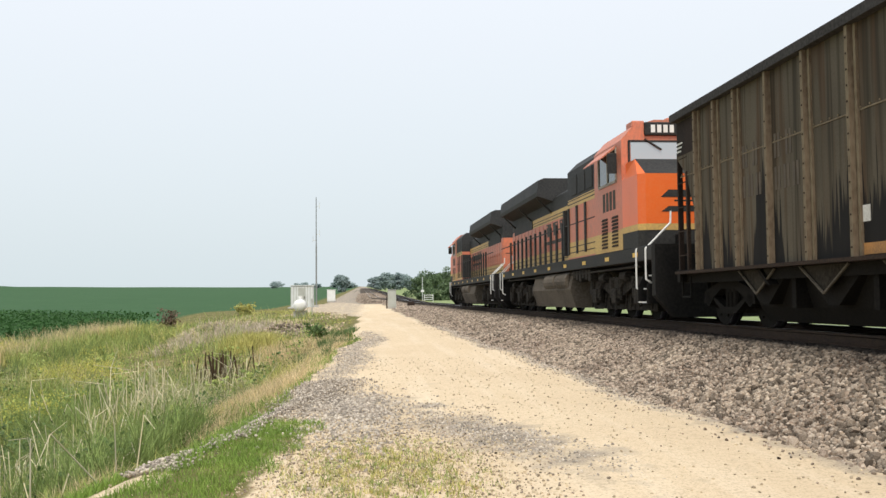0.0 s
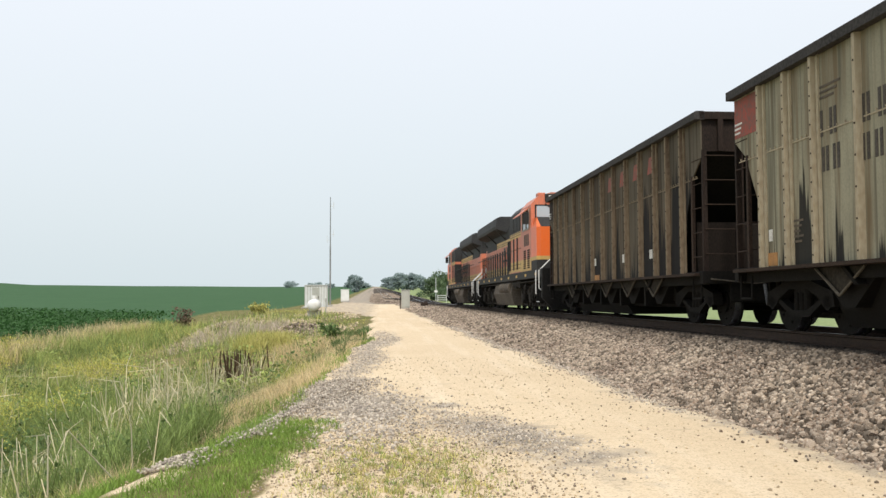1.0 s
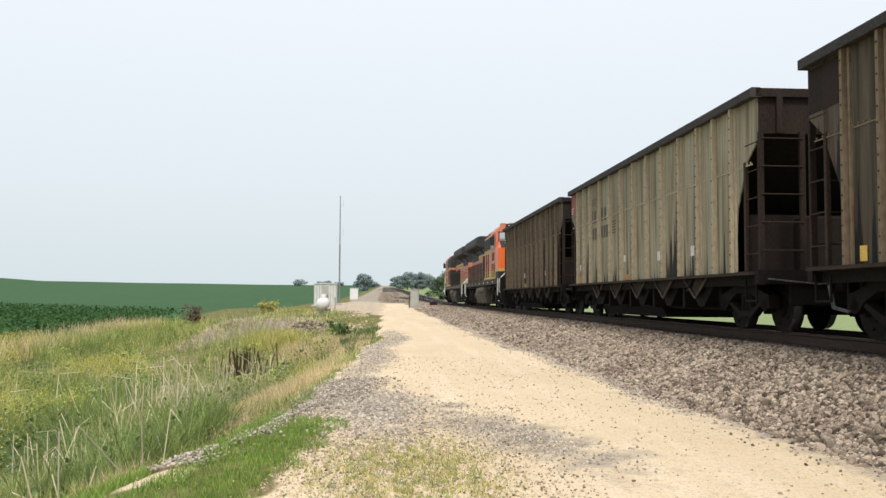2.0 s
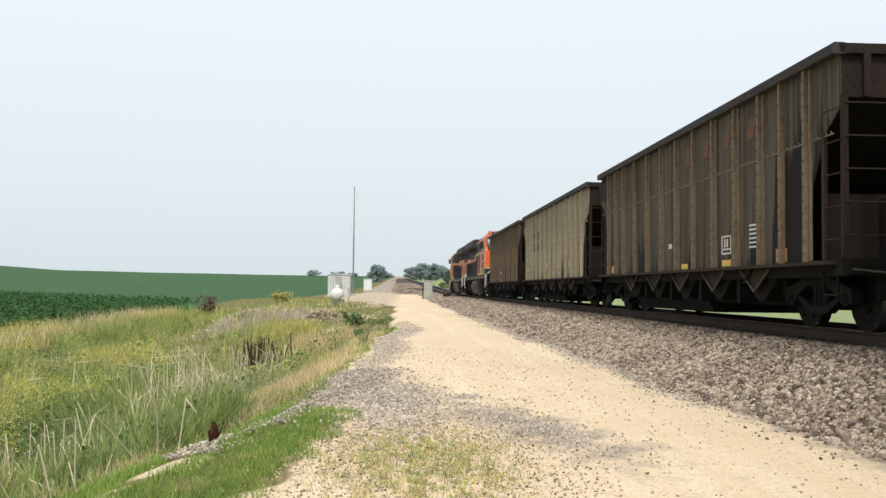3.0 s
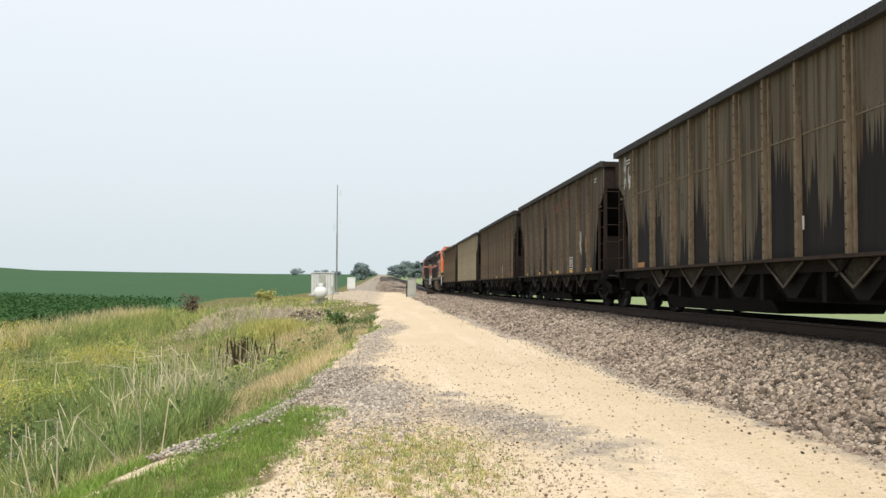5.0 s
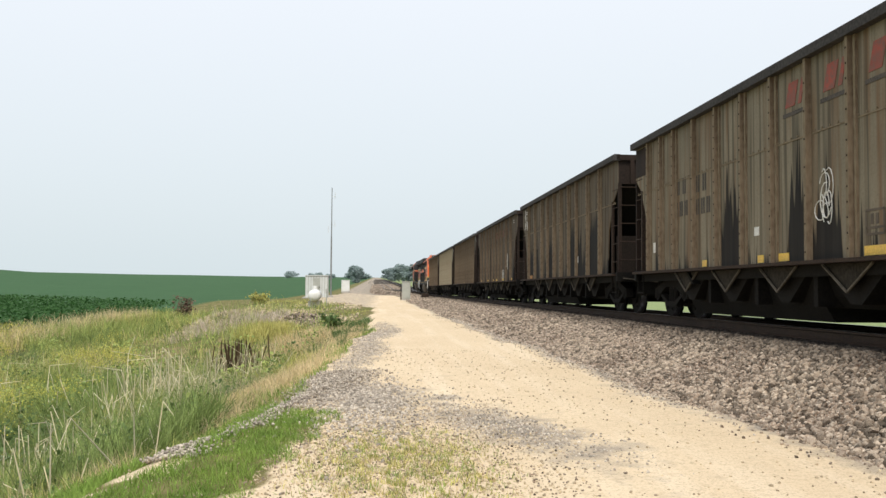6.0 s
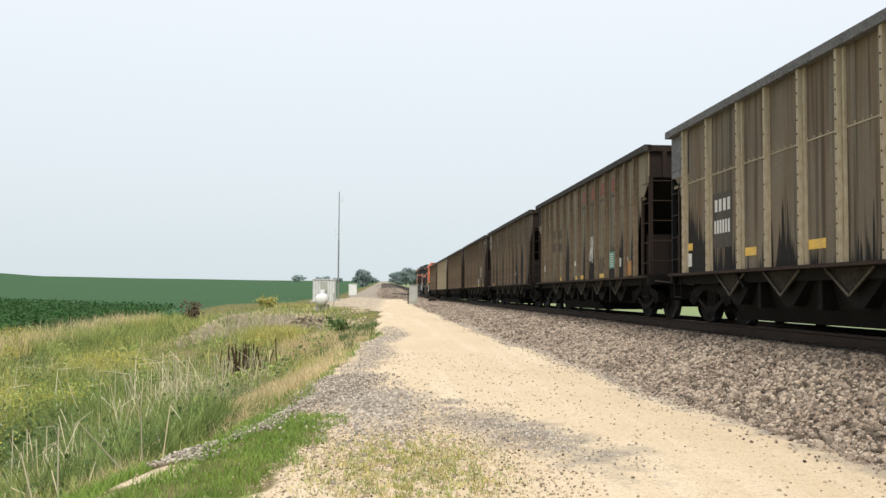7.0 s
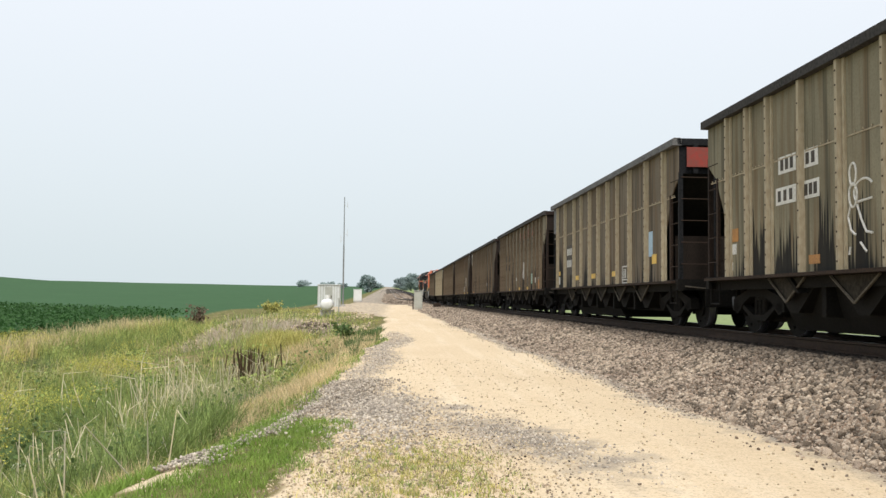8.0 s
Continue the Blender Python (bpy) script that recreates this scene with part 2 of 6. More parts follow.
def poses(p, scale, yaw, lean=None, lean_dir=None):
    """4x4 poses of n small things: places, scales (n,3), turn about z, and a lean from the upright towards lean_dir."""
    n = len(p)
    m = np.zeros((n, 4, 4))
    c, s = np.cos(yaw), np.sin(yaw)
    R = np.zeros((n, 3, 3))
    R[:, 0, 0], R[:, 0, 1], R[:, 1, 0], R[:, 1, 1], R[:, 2, 2] = c, -s, s, c, 1
    if lean is not None:
        d = np.zeros(n) if lean_dir is None else lean_dir
        ax, ay = -np.sin(d), np.cos(d)
        C, S = np.cos(lean), np.sin(lean)
        L = np.zeros((n, 3, 3))
        L[:, 0, 0], L[:, 0, 1], L[:, 0, 2] = C + ax * ax * (1 - C), ax * ay * (1 - C), ay * S
        L[:, 1, 0], L[:, 1, 1], L[:, 1, 2] = ax * ay * (1 - C), C + ay * ay * (1 - C), -ax * S
        L[:, 2, 0], L[:, 2, 1], L[:, 2, 2] = -ay * S, ax * S, C
        R = np.einsum("nij,njk->nik", L, R)
    m[:, :3, :3] = R * scale[:, None, :]
    m[:, :3, 3], m[:, 3, 3] = p, 1
    return m


rng = np.random.default_rng(7)

# ---- ground ----
def edge_left(y):
    """Left edge of the service road."""
    return -1.95 + 1.15 * smooth(6, 13, y) + 0.3 * smooth(14, 20, y) + 0.55 * smooth(19, 29, y) + 0.05 * smooth(34, 42, y) - 5.0 * smooth(52, 75, y) + 3.0 * smooth(95, 125, y) + 0.10 * np.sin(y * 0.75) + 0.06 * np.sin(y * 2.1)


def toe(y):
    """Foot of the ballast shoulder."""
    return 4.4 - 1.75 * (1 - np.exp(-np.clip(np.asarray(y, float) - 8, 0, None) / 20)) + 0.10 * np.sin(y * 0.43) + 0.06 * np.sin(y * 1.3) - 3.4 * smooth(108, 150, y)


def bed_edge(y):
    """Left edge of the flat top of the ballast, which widens to carry the siding."""
    return TRACK_X - 1.6 - 5.0 * smooth(112, 158, y)


def field_edge(y):
    return -12.5 - 3.0 * smooth(20, 70, y) + 9.6 * smooth(94, 112, y)


def ground_z(x, y):
    x, y = np.asarray(x, float), np.asarray(y, float)
    base = road_z(y) + 0.75 * smooth(88, 150, y) * smooth(0.5, -2.5, x)
    e = edge_left(y)
    # ditch on the left, then the field that rises to a low swell
    ditch = -1.05 * smooth(0, 3.2, e - x) * (1 - 0.9 * smooth(36, 52, y) * smooth(-11, -8, x)) * (1 - 0.6 * smooth(60, 90, y)) * (1 - 0.55 * smooth(23, 32, y) * smooth(-9, -5, x) * smooth(52, 40, y)) - 0.12 * smooth(0, 0.5, e - x)
    rise = 8.5 * smooth(40, 220, -x - 0.24 * y) * (1 - 0.75 * smooth(350, 1200, y))
    swell = rise + 15.0 * smooth(60, 520, -x - 0.1 * y) * smooth(-200, 100, y) * (1 - 0.75 * smooth(350, 1200, y))
    near = np.where(np.abs(x) < 12, 0.02 * np.sin(x * 1.3 + y * 0.4) + 0.015 * np.sin(y * 1.1 - x * 0.7), 0)
    bank = 0.30 * smooth(3.2, 0.6, np.abs(x - field_edge(y) - 0.9)) * smooth(6, 14, y) * smooth(70, 48, y)
    right = -0.4 * smooth(10, 16, x) - 0.5 * smooth(20, 60, x)
    return base + ditch + swell + near + right + bank


def sheet(name, xs, ys, zf, material, label, kind="structure"):
    X, Y = np.meshgrid(xs, ys)
    v = np.stack([X, Y, zf(X, Y)], -1).reshape(-1, 3)
    nx, ny = len(xs), len(ys)
    i = (np.arange(ny - 1)[:, None] * nx + np.arange(nx - 1)[None]).ravel()
    f = np.stack([i, i + 1, i + nx + 1, i + nx], 1)
    ob = new(name, raw_mesh(name, v.tolist(), f.tolist(), material, True))
    return tagged(ob, label, kind=kind)


def spread(*pieces):
    return np.unique(np.concatenate([np.arange(a, b, s) for a, b, s in pieces]))


def ground_mat():
    """Tan road dust, grey gravel drifts, soil and sod by the road's plan; crop green on the field."""
    m = bpy.data.materials.new("ground")
    m.use_nodes = True
    n, l = m.node_tree.nodes, m.node_tree.links
    b = n["Principled BSDF"]
    b.inputs["Roughness"].default_value, b.inputs["Specular IOR Level"].default_value = 1.0, 0.05
    o = n.new("ShaderNodeTexCoord").outputs["Object"]
    at = n.new("ShaderNodeVertexColor")
    at.layer_name = "cover"
    cov = n.new("ShaderNodeSeparateColor")
    l.new(at.outputs[0], cov.inputs[0])

    def mix(fac, a, c):
        k = n.new("ShaderNodeMix")
        k.data_type = "RGBA"
        if isinstance(fac, float):
            k.inputs[0].default_value = fac
        else:
            l.new(fac, k.inputs[0])
        for i, v in ((6, a), (7, c)):
            if isinstance(v, tuple):
                k.inputs[i].default_value = (*v, 1)
            else:
                l.new(v, k.inputs[i])
        return k.outputs[2]

    def rr(v, lo, hi, a=0.0, c=1.0):
        k = n.new("ShaderNodeMapRange")
        for i, q in enumerate((lo, hi, a, c)):
            k.inputs[i + 1].default_value = q
        l.new(v, k.inputs[0])
        return k.outputs[0]

    patch, mid, fine = noise_node(n, l, o, 0.35, 5), noise_node(n, l, o, 2.2, 5), noise_node(n, l, o, 45, 3)
    ruts = noise_node(n, l, o, 1.0, 4, (0, 0, 0), (2.2, 0.12, 1))
    dust = mix(rr(patch, 0.35, 0.7, 0, 0.6), (0.66, 0.535, 0.375), (0.57, 0.445, 0.30))
    dust = mix(rr(ruts, 0.5, 0.7, 0, 0.5), dust, (0.76, 0.65, 0.50))
    crumb = noise_node(n, l, o, 14, 4)
    dust = mix(rr(crumb, 0.50, 0.66, 0, 0.45), dust, (0.50, 0.39, 0.26))
    dust = mix(rr(fine, 0.52, 0.70, 0, 0.65), dust, (0.32, 0.26, 0.18))
    gravel = mix(rr(fine, 0.35, 0.65), (0.36, 0.315, 0.26), (0.19, 0.165, 0.14))
    soil = mix(rr(mid, 0.4, 0.65), (0.10, 0.115, 0.035), (0.24, 0.19, 0.10))
    crop = mix(rr(mid, 0.35, 0.7), (0.030, 0.085, 0.022), (0.05, 0.115, 0.03))
    # Far field: lighter crop, greyed in its colour for haze.
    crop = mix(cov.outputs[0], crop, mix(rr(patch, 0.3, 0.7), (0.050, 0.104, 0.050), (0.062, 0.122, 0.058)))
    lines = noise_node(n, l, o, 1.0, 3, (0, 0, 0), (0.05, 0.9, 1))
    crop = mix(rr(lines, 0.42, 0.62, 0, 0.5), crop, (0.032, 0.074, 0.034))
    gm = rr(math_node(n, l, "ADD", cov.outputs[0], math_node(n, l, "MULTIPLY", math_node(n, l, "SUBTRACT", mid, 0.5), 2.0)), 0.25, 0.95)
    sm = rr(math_node(n, l, "ADD", cov.outputs[1], math_node(n, l, "MULTIPLY", math_node(n, l, "SUBTRACT", mid, 0.5), 0.9)), 0.42, 0.58)
    col = mix(gm, dust, gravel)
    col = mix(sm, col, soil)
    col = mix(cov.outputs[2], col, crop)
    xyz = n.new("ShaderNodeSeparateXYZ")
    l.new(o, xyz.inputs[0])
    meadow = mix(rr(mid, 0.35, 0.7), (0.18, 0.235, 0.105), (0.27, 0.31, 0.155))
    col = mix(rr(xyz.outputs["X"], 11.2, 12.5), col, meadow)
    l.new(col, b.inputs["Base Color"])
    bp = n.new("ShaderNodeBump")
    bp.inputs["Strength"].default_value, bp.inputs["Distance"].default_value = 0.6, 0.02
    l.new(fine, bp.inputs["Height"]), l.new(bp.outputs[0], b.inputs["Normal"])
    return m


def windrow(y):
    """Line of the low stone windrow along the lip."""
    return -1.83 + 0.207 * (y - 8.1) + 0.05 * np.sin(y * 1.9)


def drift(x, y):
    """Where grey gravel lies: a heap at the left edge, a trail across the road, a strip up the edge, and the flat further on."""
    heap = 1.15 - np.hypot((x + 0.1 + 0.12 * (y - 12)) / 1.05, (y - 12.2) / 2.8)
    trail = 1.2 - np.hypot((x - 1.5 + 0.33 * (y - 9.6)) / 0.72, (y - 9.7) / 2.8)
    link = 0.7 - np.hypot((x - 0.9) / 0.9, (y - 12.0) / 0.9)
    line = (1 - np.abs(x - windrow(y)) / 0.22) * (y > 8.0) * (y < 15.0)
    edge = 0.78 * (1 - np.abs(x - edge_left(y) - 0.3) / 0.7) * smooth(11, 13, y) * (1 - smooth(26, 36, y))
    far = smooth(0.8, -0.8, x - 0.01 * (y - 60)) * smooth(40, 52, y) * 0.62
    past = smooth(104, 116, y + 0.0 * x) * 0.95
    foot = (1 - np.abs(x - toe(y)) / 0.45) * 0.8
    return np.clip(np.maximum.reduce([heap, trail, link, line, edge, far, past, foot]), 0, 1)


gx = spread((-1500, -300, 60), (-300, -60, 12), (-60, -18, 2), (-18, 12, 0.3), (12, 40, 2), (40, 300, 20), (300, 1501, 100))
gy = spread((-300, -20, 20), (-20, 4, 1.5), (4, 40, 0.35), (40, 140, 1.5), (140, 500, 15), (500, 4001, 125))
ground = sheet("ground", gx, gy, ground_z, ground_mat(), "sandy service road, grassy ditch and green crop land")
GX, GY = np.meshgrid(gx, gy)
cover = np.ones((GX.size, 4))
past = (GY > 68 - 0.5 * GX) * (GX < field_edge(GY))
cover[:, 0] = np.maximum(drift(GX, GY) * (np.abs(GX) < 12), past).ravel()
sod = smooth(-0.15, 0.5, edge_left(GY) - GX - 0.55 * smooth(12, 17, GY) * smooth(44, 34, GY))
sod = sod * (1 - smooth(92, 104, GY) * smooth(-5.5, -3.0, GX))
sod = np.maximum(sod, smooth(9.5, 11.5, GX))
green_lip = (GX > windrow(GY) + 0.15) * (GX < -0.45 - 0.12 * (10.4 - GY)) * (GY < 10.6) * 0.7
cover[:, 1] = np.maximum(sod, green_lip).ravel()
cover[:, 2] = smooth(0, 1.0, field_edge(GY) - GX).ravel()
layer = ground.data.color_attributes.new("cover", "FLOAT_COLOR", "POINT")
layer.data.foreach_set("color", cover.astype(np.float32).ravel())

# ---- ballast and track ----
# Bed darker than its stones: shade of the gaps put into its colour.
BALLAST = mat("ballast_bed", (0.06, 0.048, 0.037), (0.036, 0.029, 0.022), (0.115, 0.095, 0.074), rough=0.95, grain=(1.5, 22), bump=1.0, bump_dist=0.05, amount=0.4, fine=0.5)
STONE = mat("ballast_stone", (0.235, 0.178, 0.128), (0.125, 0.080, 0.054), (0.42, 0.365, 0.30), rough=0.95, grain=(0.8, 30), rand=0.75)



def rail_shade(m):
    """Train shade and oily black put into the colour along the rails, unevenly edged."""
    n, l = m.node_tree.nodes, m.node_tree.links
    bs = n["Principled BSDF"]
    o = n.new("ShaderNodeTexCoord").outputs["Object"]
    xyz = n.new("ShaderNodeSeparateXYZ")
    l.new(o, xyz.inputs[0])
    edge = math_node(n, l, "ADD", xyz.outputs["X"], math_node(n, l, "MULTIPLY", noise_node(n, l, o, 1.6, 4), 0.6))
    k, mx = n.new("ShaderNodeMapRange"), n.new("ShaderNodeMix")
    k.inputs[1].default_value, k.inputs[2].default_value, k.inputs[4].default_value = TRACK_X - 2.0, TRACK_X - 0.95, 0.92
    mx.data_type = "RGBA"
    l.new(edge, k.inputs[0]), l.new(k.outputs[0], mx.inputs[0])
    l.new(bs.inputs["Base Color"].links[0].from_socket, mx.inputs[6])
    mx.inputs[7].default_value = (0.014, 0.012, 0.011, 1)
    l.new(mx.outputs[2], bs.inputs["Base Color"])


rail_shade(BALLAST), rail_shade(STONE)
for m in (BALLAST, STONE):
    m.node_tree.nodes["Principled BSDF"].inputs["Specular IOR Level"].default_value = 0.15


def bed_z(x, y):
    """Cross section of the ballast: flat under the ties, shoulders down to the ground on both sides."""
    top = rail_z(y) - 0.20
    right = smooth(0, 1, (TRACK_X + 3.6 - x) / 1.9)
    g = ground_z(x, y) - 0.03
    up = np.clip((x - toe(y)) / (bed_edge(y) - toe(y)), 0, 1) ** 1.25
    return g + np.maximum(top - g, 0.0) * up * right - 0.4 * smooth(0.0, 0.6, toe(y) - x) * (y < 100)


bed = sheet("ballast", spread((-2.4, 2.0, 0.4), (2.0, 11.6, 0.2)), spread((-120, 4, 4), (4, 40, 0.4), (40, 150, 2), (150, 900, 25)), bed_z, BALLAST, "grey-brown crushed stone ballast shoulder")


def sweep(name, profile, path, material, parent, label=""):
    v, f, k = [], [], len(profile)
    for x, y, z in path:
        v += [(x + a, y, z + b) for a, b in profile]
    for i in range(len(path) - 1):
        for j in range(k):
            a, b = i * k + j, i * k + (j + 1) % k
            f.append((a, b, b + k, a + k))
    f += [tuple(range(k))[::-1], tuple(range(len(v) - k, len(v)))]
    return part(name, raw_mesh(name, v, f, material), None, parent, label)


RAIL = ((-0.07, -0.18), (0.07, -0.18), (0.07, -0.165), (0.012, -0.14), (0.012, -0.05), (0.036, -0.038), (0.036, -0.004), (-0.036, -0.004), (-0.036, -0.038), (-0.012, -0.05), (-0.012, -0.14), (-0.07, -0.165))
HEAD = ((-0.03, -0.004), (0.03, -0.004), (0.026, 0.0), (-0.026, 0.0))


def railway(name, xf, ys, label):
    top = tagged(new(name), label, "track", kind="structure")
    for side in (-0.755, 0.755):
        path = [(xf(y) + side, y, float(rail_z(y))) for y in ys]
        r = sweep("rail", RAIL, path, RAIL_SIDE, top, "rusty steel rail")
        sweep("rail_head", HEAD, path, RAIL_TOP, r, "polished running surface")
    return top


main_track = railway("main_track", lambda y: TRACK_X, np.r_[np.arange(-120, 140, 10.0), np.arange(140, 900, 40.0)].tolist(), "main railway track on timber ties")


def siding_x(y):
    return TRACK_X - 5.0 * float(smooth(122, 172, y))


siding = railway("siding_track", siding_x, np.r_[np.arange(124, 180, 4.0), np.arange(180, 900, 40.0)].tolist(), "siding that joins the main track at a turnout")

# ---- coal hoppers ----
BODY, TOP_Z, SILL_Z = 7.3, 4.03, 1.0       # half length of the body, heights over the rail
RIBS = [6.22, 5.34, 4.5] + [3.35 - 1.142 * i for i in range(7)] + [-4.6, -5.46, -6.32]
WIDE_RIBS = [6.2, 4.87, 3.4, 2.28, 1.12, 0.0, -1.1, -2.2, -3.38, -4.84, -6.2]    # the shorter car's own spacing
PLAIN_RIBS = [5.7, 4.34, 2.9, 1.78, 0.65, -0.5, -1.65, -2.77, -4.2, -5.6]         # two cars with fewer posts
WHEEL = 0.457
SHORT = 7.1         # half length of the one shorter car


def wheelset_mesh(r, name):
    bm = bmesh.new()
    rod(bm, (-1.1, 0, 0), (1.1, 0, 0), 0.08, 10)
    for s in (-1, 1):
        rod(bm, (s * 0.70, 0, 0), (s * 0.83, 0, 0), r, 28)
        rod(bm, (s * 0.665, 0, 0), (s * 0.70, 0, 0), r + 0.028, 28)
        rod(bm, (s * 0.83, 0, 0), (s * 0.87, 0, 0), r * 0.45, 16)
        rod(bm, (s * 1.0, 0, 0), (s * 1.14, 0, 0), 0.11, 10)
        for a in range(6):
            c, d = math.cos(a * math.pi / 3), math.sin(a * math.pi / 3)
            bmesh.ops.create_icosphere(bm, subdivisions=1, radius=0.03, matrix=Matrix.Translation((s * 0.835, c * r * 0.7, d * r * 0.7)))
    me = finish(bm, name, (STEEL_BLACK, TREAD))
    for p in me.polygons:
        c = p.center
        if abs(p.normal.x) < 0.3 and 0.70 < abs(c.x) < 0.83 and math.hypot(c.y, c.z) > r * 0.9:
            p.material_index = 1
    return me


def truck_mesh(base):
    bm = bmesh.new()
    for s in (-1, 1):
        prism(bm, [(-base / 2 - 0.2, 0.40), (-base / 2 - 0.16, 0.62), (-0.35, 0.80), (0.35, 0.80), (base / 2 + 0.16, 0.62), (base / 2 + 0.2, 0.40), (base / 2 - 0.12, 0.40), (base / 2 - 0.25, 0.52), (0.3, 0.66), (-0.3, 0.66), (-base / 2 + 0.25, 0.52), (-base / 2 + 0.12, 0.40)], "x", s * 0.96, s * 1.14)
        prism(bm, [(-base / 2 + 0.1, 0.5), (-0.28, 0.24), (0.28, 0.24), (base / 2 - 0.1, 0.5), (base / 2 - 0.22, 0.52), (0.22, 0.34), (-0.22, 0.34), (-base / 2 + 0.22, 0.52)], "x", s * 0.98, s * 1.12)
        for dy in (-0.16, 0, 0.16):
            rod(bm, (s * 1.05, dy, 0.33), (s * 1.05, dy, 0.68), 0.062, 8)
    box(bm, -1.1, 1.1, -0.2, 0.2, 0.6, 0.82, 0.03)
    box(bm, -0.6, 0.6, -1.30, 1.30, 0.44, 0.80, 0.03)
    for d in (-1, 1):
        box(bm, -0.62, 0.62, d * 0.33 - 0.05, d * 0.33 + 0.05, 0.28, 0.55, 0.02)
        box(bm, -0.95, 0.95, d * 1.42 - 0.03, d * 1.42 + 0.03, 0.45, 0.85, 0.02)
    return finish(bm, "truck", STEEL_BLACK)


HOPPER_WHEELS, HOPPER_TRUCK = wheelset_mesh(WHEEL, "wheelset"), truck_mesh(1.78)


bm = bmesh.new()
rod(bm, (0, 0, 0), (0.70, 0, 0), 0.011, 6)
END_RUNG = finish(bm, "end_rung", RUSTY)
bm = bmesh.new()
rod(bm, (0, -0.25, 0), (0, 0.25, 0), 0.011, 6)
SIDE_RUNG = finish(bm, "side_rung", RUSTY)


WORN_RIM = mat("dusty_edge_steel", (0.12, 0.105, 0.08), (0.06, 0.05, 0.04), (0.17, 0.15, 0.12), rough=0.85, grain=(3, 30))
HOSE = mat("worn_rubber_hose", (0.09, 0.09, 0.09), (0.04, 0.04, 0.04), (0.22, 0.22, 0.22), rough=0.7, grain=(6, 40))
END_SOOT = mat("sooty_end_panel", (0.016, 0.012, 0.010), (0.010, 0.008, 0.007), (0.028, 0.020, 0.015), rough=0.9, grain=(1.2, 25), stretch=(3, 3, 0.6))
RIB_EDGE = mat("darkened_rusty_post_edge", (0.165, 0.122, 0.080), (0.105, 0.072, 0.048), (0.22, 0.168, 0.115), rough=0.85, grain=(1.5, 20), stretch=(1, 1, 0.4))
END_BLACK = mat("blue_black_end", (0.009, 0.010, 0.012), (0.005, 0.006, 0.007), (0.018, 0.018, 0.02), rough=0.75, grain=(1.2, 25))


def side_sheet_mesh(paint, body):
    """One side: sheets with the corners cut away under the sloped ends, thin as plate."""
    bm = bmesh.new()
    outline = [(-body, TOP_Z - 0.15), (-body, 3.15), (-body + 0.42, 2.85), (-body + 0.85, 2.1), (-body + 0.98, SILL_Z), (body - 0.98, SILL_Z), (body - 0.85, 2.1), (body - 0.42, 2.85), (body, 3.15), (body, TOP_Z - 0.15)]
    prism(bm, outline, "x", -0.012, 0.012)
    return finish(bm, "side_sheet", paint)


def rib_mesh(paint, bolted):
    """A pressed side post; the bolted ones carry a flange and a column of dark bolt heads."""
    bm = bmesh.new()
    prism(bm, [(-0.0, -0.050), (-0.085, -0.034), (-0.085, 0.034), (-0.0, 0.050)], "z", SILL_Z - 0.02, TOP_Z - 0.14)
    if bolted:
        prism(bm, [(0.0, -0.13), (-0.03, -0.125), (-0.03, -0.07), (0.0, -0.065)], "z", SILL_Z - 0.02, TOP_Z - 0.16)
    plain = len(bm.faces)
    for i in range(14 if bolted else 7):
        z = SILL_Z + 0.12 + i * (0.2 if bolted else 0.4)
        box(bm, -0.093, -0.083, -0.011, 0.011, z - 0.012, z + 0.012)
    for f in list(bm.faces)[plain:]:
        f.material_index = 1
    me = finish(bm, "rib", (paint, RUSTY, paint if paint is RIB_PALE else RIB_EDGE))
    # Post faces turned along the car: shade put into a darker, rustier colour.
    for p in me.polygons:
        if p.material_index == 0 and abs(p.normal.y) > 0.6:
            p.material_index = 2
    return me


GUSSET = mat("dusty_gusset", (0.030, 0.025, 0.019), (0.013, 0.011, 0.009), (0.055, 0.047, 0.036), rough=0.9, grain=(1.5, 20))


